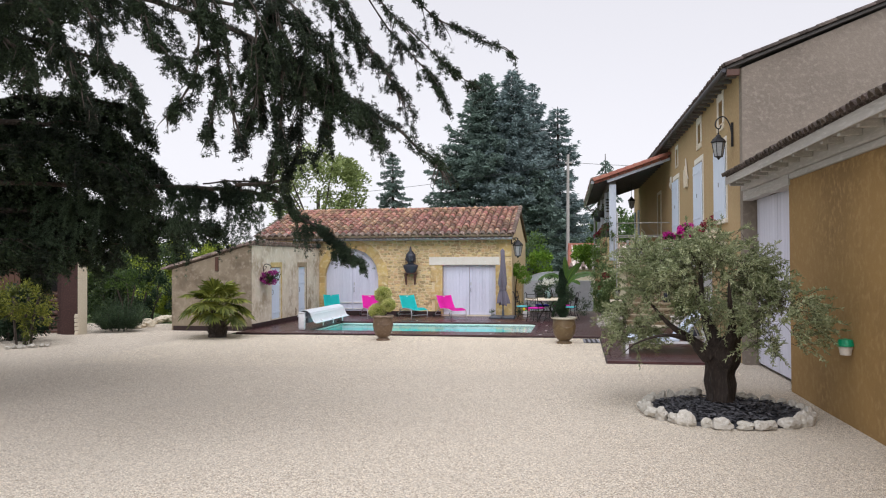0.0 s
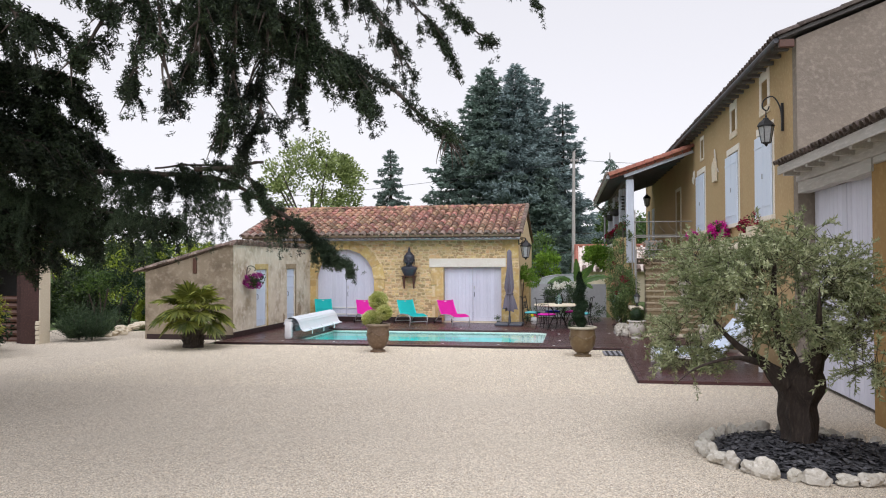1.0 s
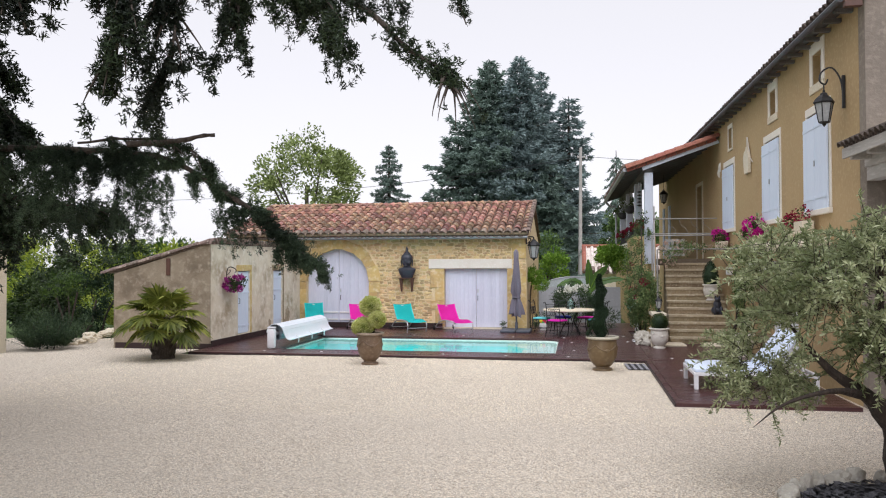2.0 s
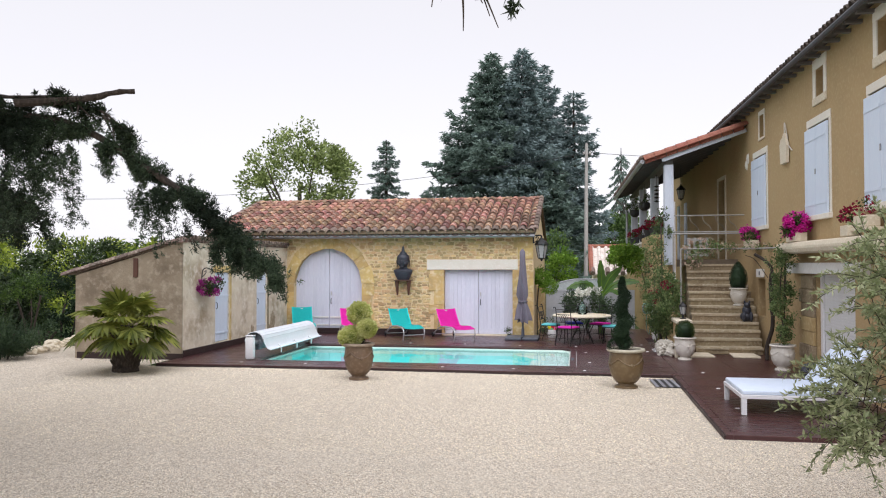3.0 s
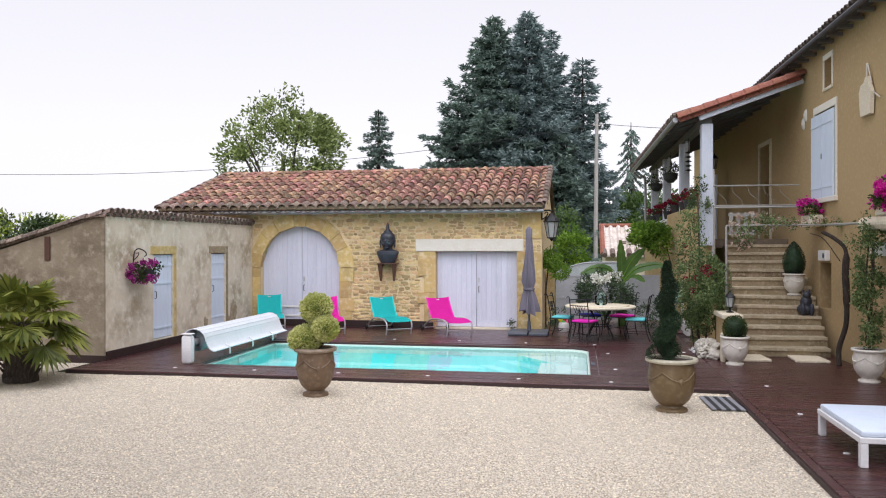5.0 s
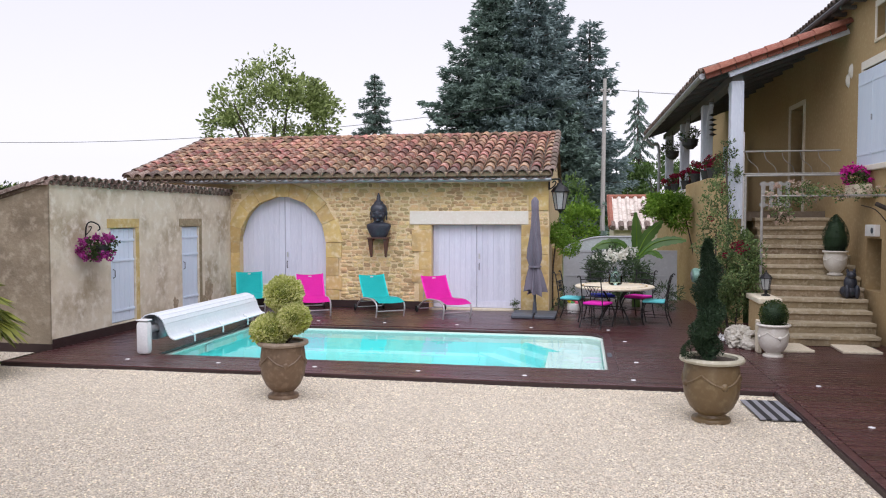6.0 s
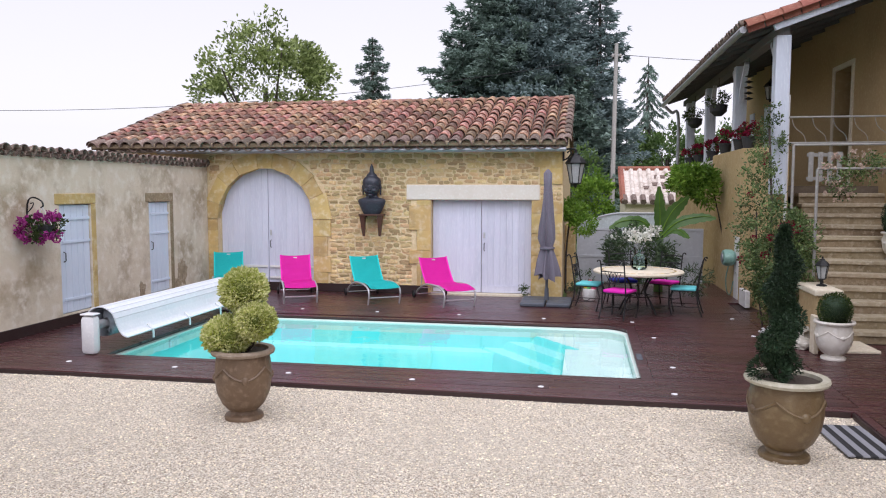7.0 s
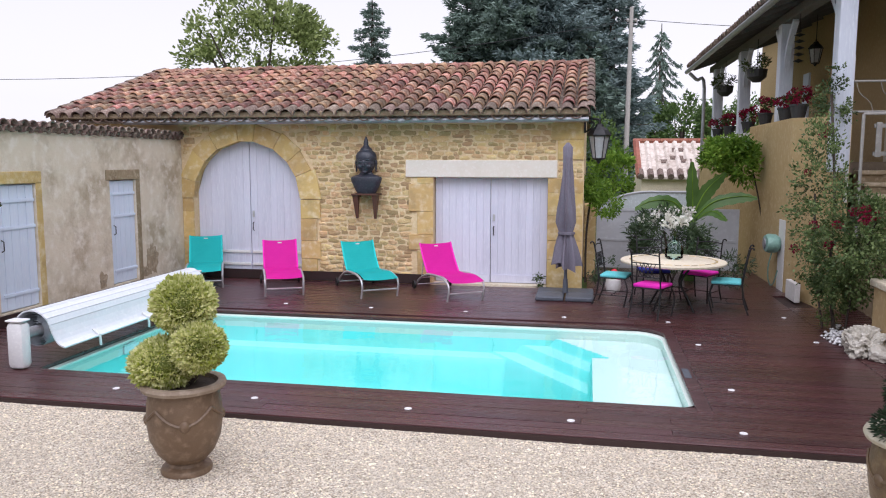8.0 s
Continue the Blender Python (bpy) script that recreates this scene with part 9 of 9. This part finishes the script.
for a0, a1 in zip(cuts, cuts[1:]):
    a0, a1 = a0 + 0.002, a1 - 0.002
    part("voussoir", wedge(ARCH_R - 0.004, ARCH_R + 0.30 + rnd.uniform(0, 0.12), a0, a1, WY - 0.03 - rnd.uniform(0, 0.01), WY + 0.12, ARCH_X, SPRING), M_OCHRE_STONE, barn_face)


def block_column(x0, x1, z0, z1, heights, jut, side):
    z, i = z0, 0
    while z < z1 - 0.05:
        h = min(heights[i % len(heights)], z1 - z)
        a, b = x0, x1
        if i % 2 and side > 0:
            b += jut
        if i % 2 and side < 0:
            a -= jut
        part("dressed_stone", B(a + 0.003, b - 0.003, WY - 0.028 - rnd.uniform(0, 0.012), WY + 0.1, z + 0.002, z + h - 0.002, 0.007), M_OCHRE_STONE, barn_face)
        z += h
        i += 1


block_column(ARCH_X - ARCH_R - 0.23, ARCH_X - ARCH_R, 0.12, SPRING - 0.01, (0.42, 0.34, 0.5, 0.28), 0.0, -1)
block_column(ARCH_X + ARCH_R, ARCH_X + ARCH_R + 0.32, 0.12, SPRING - 0.01, (0.4, 0.34, 0.42, 0.36), 0.07, 1)
block_column(GL - 0.30, GL, 0.12, GT - 0.01, (0.62, 0.28, 0.42, 0.5), 0.16, -1)
block_column(GR, -1.05, 0.12, GT - 0.01, (0.5, 0.34, 0.44, 0.4), 0.0, 1)
block_column(-1.50, -1.05, GT + 0.32, 3.04, (0.34, 0.3), 0.12, -1)

# ---- rubble stones ----
stone_meshes = []
for k in range(12):
    g = random.Random(900 + k)
    bm = bmesh.new()
    m_ = 8
    ring = []
    for j in range(m_):
        a = 2 * math.pi * (j + g.uniform(-0.32, 0.32)) / m_
        c, s = math.cos(a), math.sin(a)
        q = 0.5 / (abs(c) ** 4.2 + abs(s) ** 4.2) ** (1 / 4.2) * g.uniform(0.84, 1.05)
        ring.append((c * q * (0.94 if abs(c) > 0.9 else 1), s * q))
    back = [bm.verts.new((x, 0.6, z)) for x, z in ring]
    mid = [bm.verts.new((x, -0.25, z)) for x, z in ring]
    front = [bm.verts.new((x * 0.82, -0.5 + g.uniform(-0.1, 0.12), z * 0.78)) for x, z in ring]
    for a_, b_ in ((back, mid), (mid, front)):
        for j in range(m_):
            bm.faces.new((a_[j], a_[(j + 1) % m_], b_[(j + 1) % m_], b_[j]))
    ctr = bm.verts.new((g.uniform(-0.1, 0.1), -0.6, g.uniform(-0.1, 0.1)))
    for j in range(m_):
        bm.faces.new((front[j], front[(j + 1) % m_], ctr))
    stone_meshes.append(to_mesh("stone", bm, M_RUBBLE, True))


def free_spans(z0, z1):
    """Stretches of the barn's front left free at this height, between its dressed stones."""
    cuts = []
    ro = ARCH_R + 0.37
    if z0 < SPRING + ro:
        h = max(0.0, z0 - SPRING)
        w = math.sqrt(max(0.0, ro * ro - h * h)) if z0 > SPRING else ro - 0.02
        cuts.append((ARCH_X - w, ARCH_X + w))
    if z0 < GT + 0.31:
        if z1 > GT:
            cuts.append((-4.23, -1.49))
        else:
            cuts.append((GL - 0.40, -1.04))
    else:
        cuts.append((-1.52, -1.04))
    spans, x = [], -8.62
    for a, b in sorted(cuts):
        if a - x > 0.08:
            spans.append((x, a))
        x = max(x, b)
    if -1.06 - x > 0.08:
        spans.append((x, -1.06))
    return spans


def rubble(where, z0, z1, low, high):
    out, z = [], z0
    while z < z1 - 0.04:
        h = min(rnd.uniform(low, high), z1 - z)
        for a, b in where(z, z + h):
            x = a
            while x < b - 0.03:
                w = min(h * rnd.uniform(0.9, 3.2), b - x)
                if b - (x + w) < 0.09:
                    w = b - x
                k = 1
                if h > 0.12 and rnd.random() < 0.3:
                    k = 2
                for j in range(k):
                    out.append((x + w / 2, z + h * (j + 0.5) / k + rnd.uniform(-0.022, 0.022), w * rnd.uniform(0.93, 1.04), h / k * rnd.uniform(0.9, 1.06)))
                x += w
        z += h
    return out


pieces = rubble(free_spans, 0.28, 2.36, 0.05, 0.105) + rubble(free_spans, 2.38, 3.03, 0.07, 0.13)
pieces.sort(key=lambda p: (p[0] + 4.6) ** 2 + (p[1] - 1.9) ** 2)
rest_v, rest_f = [], []
for i, (x, z, w, h) in enumerate(pieces):
    me = stone_meshes[rnd.randrange(12)]
    m = Matrix.Translation((x, WY + 0.003, z)) @ Matrix.Rotation(rnd.uniform(-0.13, 0.13), 4, "Y") @ Matrix.Diagonal((w, rnd.uniform(0.012, 0.03), h, 1))
    if i < 300:
        o = new("stone", me)
        o.parent = barn_face
        o.matrix_basis = m
    else:
        k = len(rest_v)
        rest_v += [m @ v.co for v in me.vertices]
        rest_f += [[k + q for q in f.vertices] for f in me.polygons]
tagged(part("rubble_rest", raw_mesh("rubble_rest", rest_v, rest_f, M_RUBBLE_REST, True), None, barn_face), kind="stuff")

# ---- canal tiles ----
def canal_mesh(name, mat, length=0.50, r0=0.118, r1=0.095, seg=8):
    """A tapered half-round tile, thick at its open end; runs along +y."""
    bm = bmesh.new()
    loops = []
    for yy, r in ((0, r0), (length, r1)):
        outer = [bm.verts.new((r * math.cos(a), yy, r * math.sin(a))) for a in np.linspace(0, math.pi, seg)]
        inner = [bm.verts.new(((r - 0.014) * math.cos(a), yy, (r - 0.014) * math.sin(a))) for a in np.linspace(0, math.pi, seg)]
        loops.append((outer, inner))
    (o0, i0), (o1, i1) = loops
    for k in range(seg - 1):
        bm.faces.new((o0[k], o0[k + 1], o1[k + 1], o1[k]))
        bm.faces.new((i0[k + 1], i0[k], i1[k], i1[k + 1]))
        bm.faces.new((o0[k + 1], o0[k], i0[k], i0[k + 1]))
    return to_mesh(name, bm, mat, True)


EAVE_Y, EAVE_Z, RIDGE_Y, RIDGE_Z = 27.72, 3.11, 31.8, 4.41
slope = math.atan2(RIDGE_Z - EAVE_Z, RIDGE_Y - EAVE_Y)
bm = bmesh.new()
for y0, z0, y1, z1 in ((EAVE_Y + 0.06, EAVE_Z, RIDGE_Y, RIDGE_Z), (RIDGE_Y, RIDGE_Z, 35.95, 3.08)):
    vs = [bm.verts.new(p) for p in ((-11.15, y0, z0), (-0.95, y0, z0), (-0.95, y1, z1), (-11.15, y1, z1))]
    vs += [bm.verts.new(v.co + Vector((0, 0, 0.03))) for v in vs]
    for f in ((0, 3, 2, 1), (4, 5, 6, 7), (0, 1, 5, 4), (1, 2, 6, 5), (2, 3, 7, 6), (3, 0, 4, 7)):
        bm.faces.new([vs[k] for k in f])
barn_roof = part("roof", bm, M_TILE_OLD, barn, "weathered red-brown canal tile roof")
tile_me = canal_mesh("roof_tile", M_TILE)
pitch_x, rows = 0.262, 11
cols = int(10.2 / pitch_x)
step = (RIDGE_Y - EAVE_Y) / math.cos(slope) / rows
joined_v, joined_f = [], []
base_v = [v.co.copy() for v in tile_me.vertices]
base_f = [tuple(p.vertices) for p in tile_me.polygons]
made = 0
for r in range(rows):
    for c in range(cols + 1):
        x = -0.95 - 0.12 - c * pitch_x
        s = r * step + rnd.uniform(-0.015, 0.015)
        m = Matrix.Translation((x + rnd.uniform(-0.01, 0.01), EAVE_Y - 0.06, EAVE_Z + 0.035)) @ Matrix.Rotation(slope, 4, "X") @ Matrix.Translation((0, s, 0.02 * rnd.random() + 0.012)) @ Matrix.Rotation(radians(rnd.uniform(-2.2, 2.2)), 4, "Z") @ Matrix.Rotation(radians(-2.5), 4, "X")
        if r > 0 and made < 300 and r < 7:
            o = new("roof_tile", tile_me)
            o.parent = barn_roof
            o.matrix_basis = m
            made += 1
        elif r > 0:
            k = len(joined_v)
            joined_v += [m @ v for v in base_v]
            joined_f += [tuple(k + i for i in f) for f in base_f]
tagged(part("tiles_above", raw_mesh("tiles_above", joined_v, joined_f, M_TILE_I, True), None, barn_roof), kind="stuff")


def tile_row(name, parent, mats, length=0.4, mat=M_TILE_OLD, r0=0.088, r1=0.072):
    """A run of tiles joined into one course."""
    me = canal_mesh("course", mat, length, r0, r1)
    bv, bf = [v.co.copy() for v in me.vertices], [tuple(p.vertices) for p in me.polygons]
    v_, f_ = [], []
    for m in mats:
        k = len(v_)
        v_ += [m @ q for q in bv]
        f_ += [tuple(k + i for i in f) for f in bf]
    bpy.data.meshes.remove(me)
    return tagged(part(name, raw_mesh(name, v_, f_, mat, True), None, parent), kind="stuff")


jit = lambda a: rnd.uniform(-a, a)
# eaves course and its lower row, ridge, verges
tile_row("eaves_course", barn_roof, [Matrix.Translation((-1.07 - c * pitch_x + jit(0.01), EAVE_Y - 0.07 + jit(0.015), EAVE_Z + 0.045 + jit(0.008))) @ Matrix.Rotation(slope, 4, "X") @ Matrix.Rotation(radians(jit(3)), 4, "Z") for c in range(cols + 1)], 0.45, M_TILE_OLD, 0.118, 0.095)
tile_row("channel_course", barn_roof, [Matrix.Translation((-1.20 - c * pitch_x + jit(0.01), EAVE_Y - 0.03, EAVE_Z + 0.055 + jit(0.006))) @ Matrix.Rotation(slope, 4, "X") @ Matrix.Rotation(math.pi, 4, "Y") for c in range(cols)], 0.45, M_TILE_OLD, 0.118, 0.095)
part("eaves_mortar", B(-11.1, -0.98, EAVE_Y - 0.035, EAVE_Y + 0.2, EAVE_Z + 0.02, EAVE_Z + 0.12, 0.02), M_STEP, barn_roof, "grey mortar bedding under the eaves tiles")
tile_row("ridge_course", barn_roof, [Matrix.Translation((-0.95 - k * 0.34, RIDGE_Y, RIDGE_Z + 0.03 + jit(0.01))) @ Matrix.Rotation(math.pi / 2, 4, "Z") for k in range(30)], 0.42, M_TILE_I, 0.11, 0.095)
tile_row("verge_course", barn_roof, [Matrix.Translation((x, EAVE_Y - 0.02, EAVE_Z + 0.07)) @ Matrix.Rotation(slope, 4, "X") @ Matrix.Translation((0, k * step, 0.02 + jit(0.008))) @ Matrix.Rotation(radians(-2), 4, "X") for k in range(rows) for x in (-0.97, -11.12)], 0.46, M_TILE_OLD, 0.10, 0.085)

# shed: two courses of tile ends along its top, a roof falling away, a verge on the side wall
bm = bmesh.new()
vs = [bm.verts.new(p) for p in ((SX + 0.04, SY0 - 0.05, 2.765), (SX + 0.04, SY1, 2.765), (-11.5, SY1, 1.99), (-11.5, SY0 - 0.05, 1.99))]
vs += [bm.verts.new(v.co + Vector((0, 0, 0.05))) for v in vs]
for f in ((0, 3, 2, 1), (4, 5, 6, 7), (0, 1, 5, 4), (1, 2, 6, 5), (2, 3, 7, 6), (3, 0, 4, 7)):
    bm.faces.new([vs[k] for k in f])
shed_roof = part("roof", bm, M_TILE_OLD, shed, "old lichened tile roof falling away")
nk = int((SY1 - SY0 + 0.1) / 0.185)
to_x = lambda y, z, x: Matrix.Translation((x, y, z)) @ Matrix.Rotation(math.pi / 2, 4, "Z")
tile_row("lower_course", shed_roof, [to_x(SY0 - 0.02 + k * 0.185 + jit(0.012), 2.74 + jit(0.006), SX + 0.06 + jit(0.01)) for k in range(nk + 1)], 0.3)
tile_row("upper_course", shed_roof, [to_x(SY0 + 0.07 + k * 0.185 + jit(0.012), 2.83 + jit(0.008), SX + 0.10 + jit(0.015)) @ Matrix.Rotation(radians(-14), 4, "X") for k in range(nk)], 0.42)
fall = math.atan2(0.775, 2.85)
tile_row("verge_course", shed_roof, [Matrix.Translation((SX - 0.0 - k * 0.33, SY0 - 0.03 + jit(0.01), 2.80 - k * 0.33 * math.tan(fall) + jit(0.008))) @ Matrix.Rotation(math.pi / 2, 4, "Z") @ Matrix.Rotation(-fall, 4, "X") for k in range(9)], 0.42)
tile_row("covers", shed_roof, [Matrix.Translation((SX - 0.1 - k * 0.36, SY0 + 0.25 + c * 0.2, 2.82 - k * 0.36 * math.tan(fall) + jit(0.01))) @ Matrix.Rotation(math.pi / 2, 4, "Z") @ Matrix.Rotation(-fall, 4, "X") for k in range(8) for c in range(29)], 0.44)

# house, porch and garage wing: eaves courses and verge
hs = math.atan2(8.05 - 6.12, 5.10)
along_u = lambda u, y, z, s: Matrix.Translation((u, y, z)) @ Matrix.Rotation(-math.pi / 2, 4, "Z") @ Matrix.Rotation(s, 4, "X")
tile_row("eaves_course", house_roof, [along_u(-0.36 + jit(0.01), HY0 - 0.25 + k * 0.2, 6.18 + jit(0.008), hs) for k in range(130)], 0.45, M_TILE_DARK, 0.075, 0.06)
tile_row("verge_course", house_roof, [along_u(-0.34 + k * 0.36, HY0 - 0.34, 6.18 + k * 0.36 * math.tan(hs) + jit(0.008), hs) for k in range(14)], 0.45, M_TILE_DARK, 0.08, 0.07)
tile_row("covers", house_roof, [along_u(-0.03 + k * 0.36, HY0 - 0.2 + c * 0.2, 6.29 + k * 0.36 * math.tan(hs) + jit(0.008), hs) for k in range(13) for c in range(128)], 0.45, M_TILE_DARK, 0.075, 0.06)
ps = math.atan2(0.88, 2.62)
for k in range(9):
    o = part("verge_tile", canal_mesh("verge_tile", M_TILE_NEW, 0.40, 0.135, 0.115) if k == 0 else verge_me, None, porch_roof)
    verge_me = o.data
    o.matrix_basis = along_u(PU - 0.42 + k * 0.28, 26.56, 4.97 + k * 0.28 * math.tan(ps), ps)
    o2 = part("verge_board", B(0, 0.278, -0.02, 0.0, -0.12, 0.05, 0.006), M_TILE_NEW, porch_roof)
    o2.matrix_basis = Matrix.Translation((PU - 0.42 + k * 0.28, 26.565, 5.0 + k * 0.28 * math.tan(ps))) @ Matrix.Rotation(-ps, 4, "Y")
tile_row("eaves_course", porch_roof, [along_u(PU - 0.5 + jit(0.01), 26.7 + k * 0.2, 5.03 + jit(0.008), ps) for k in range(57)], 0.45)
tile_row("covers", porch_roof, [along_u(PU - 0.2 + k * 0.36, 26.95 + c * 0.2, 5.11 + k * 0.36 * math.tan(ps) + jit(0.008), ps) for k in range(6) for c in range(56)], 0.45, M_TILE_I)
wing_roof = [o for o in wing.children if o.name.startswith("roof")][0]
wsl = math.atan2(2.8, 6.0)
tile_row("eaves_course", wing_roof, [along_u(-0.40 + jit(0.012), 15.8 - k * 0.17, 3.90 + jit(0.008), wsl) for k in range(78)], 0.45, M_TILE_DARK, 0.078, 0.062)
tile_row("channel_course", wing_roof, [along_u(-0.37, 15.715 - k * 0.17, 3.94, wsl) @ Matrix.Rotation(math.pi, 4, "Y") for k in range(78)], 0.45, M_TILE_DARK, 0.078, 0.062)
tile_row("covers", wing_roof, [along_u(-0.02 + k * 0.38, 15.75 - c * 0.2, 4.03 + k * 0.38 * math.tan(wsl) + jit(0.008), wsl) for k in range(15) for c in range(118)], 0.45, M_TILE_OLD, 0.078, 0.062)
part("mortar_fillet", T([(0.1, 15.86, 4.12), (5.2, 15.86, 6.5)], 0.07, 6), M_PALE_STONE, wing, "pale mortar fillet where the roof meets the gable")

# ---- bricks of the outbuilding ----
brick_me = to_mesh("brick", B(-0.11, 0.11, -0.02, 0.1, -0.032, 0.032), M_BRICK, False)
bv, bf = [v.co.copy() for v in brick_me.vertices], [tuple(p.vertices) for p in brick_me.polygons]
v_, f_ = [], []
for r in range(46):
    for c in range(40):
        x, z = -0.12 - c * 0.232 - (0.116 if r % 2 else 0), 0.05 + r * 0.074
        if -3.5 < x < -0.4 and z < 2.5 or x < -8.9 or x > -0.5:
            continue
        k = len(v_)
        m = Matrix.Translation((x, jit(0.004), z))
        v_ += [m @ q for q in bv]
        f_ += [tuple(k + i for i in f) for f in bf]
tagged(part("bricks", raw_mesh("bricks", v_, f_, M_BRICK), None, bw), kind="stuff")

# ---- loose gravel lying on the court ----
M_STONELET = surface("gravel_stone", (0.80, 0.70, 0.535), (0.52, 0.43, 0.31), (0.88, 0.81, 0.66), 0.9, vary="island", amount=0.34, bump=0)
g = np.random.default_rng(12)
N = 42000
px, py = g.uniform(-9.5, 4.4, N), 20.8 - 6.5 * g.uniform(0, 1, N) ** 1.2
ok = ~((px > 1.98) & (py > 15.68))
px, py = px[ok], py[ok]
N = len(px)
s = g.uniform(0.005, 0.012, N)
ang = g.uniform(0, 2 * np.pi, N)
pz = GZ + 0.012 * np.array([noise.noise(Vector((a * 0.6, b * 0.6, GZ * 0.6))) for a, b in zip(px, py)]) + 0.004 + np.array([bank(a, b) for a, b in zip(px, py)])
offs = np.array([(1.3, 0, 0), (0, 1, 0.1), (-1.2, 0, 0), (0, -1, -0.1), (0, 0, 0.75)])
cs, sn = np.cos(ang)[:, None], np.sin(ang)[:, None]
vx = px[:, None] + s[:, None] * (offs[None, :, 0] * cs - offs[None, :, 1] * sn)
vy = py[:, None] + s[:, None] * (offs[None, :, 0] * sn + offs[None, :, 1] * cs)
vz = pz[:, None] + s[:, None] * offs[None, :, 2]
verts = np.stack([vx, vy, vz], -1).reshape(-1, 3)
me = bpy.data.meshes.new("loose_gravel")
me.vertices.add(len(verts))
me.vertices.foreach_set("co", verts.reshape(-1).astype(np.float32))
tri = np.array([(0, 1, 4), (1, 2, 4), (2, 3, 4), (3, 0, 4)])
idx = (np.arange(N)[:, None, None] * 5 + tri[None]).reshape(-1)
me.loops.add(len(idx))
me.loops.foreach_set("vertex_index", idx.astype(np.int32))
me.polygons.add(len(idx) // 3)
me.polygons.foreach_set("loop_start", np.arange(0, len(idx), 3, dtype=np.int32))
me.update(calc_edges=True)
me.materials.append(M_STONELET)
solo("loose_gravel", me, None, "loose pale stones over the gravel court", "gravel", kind="stuff")
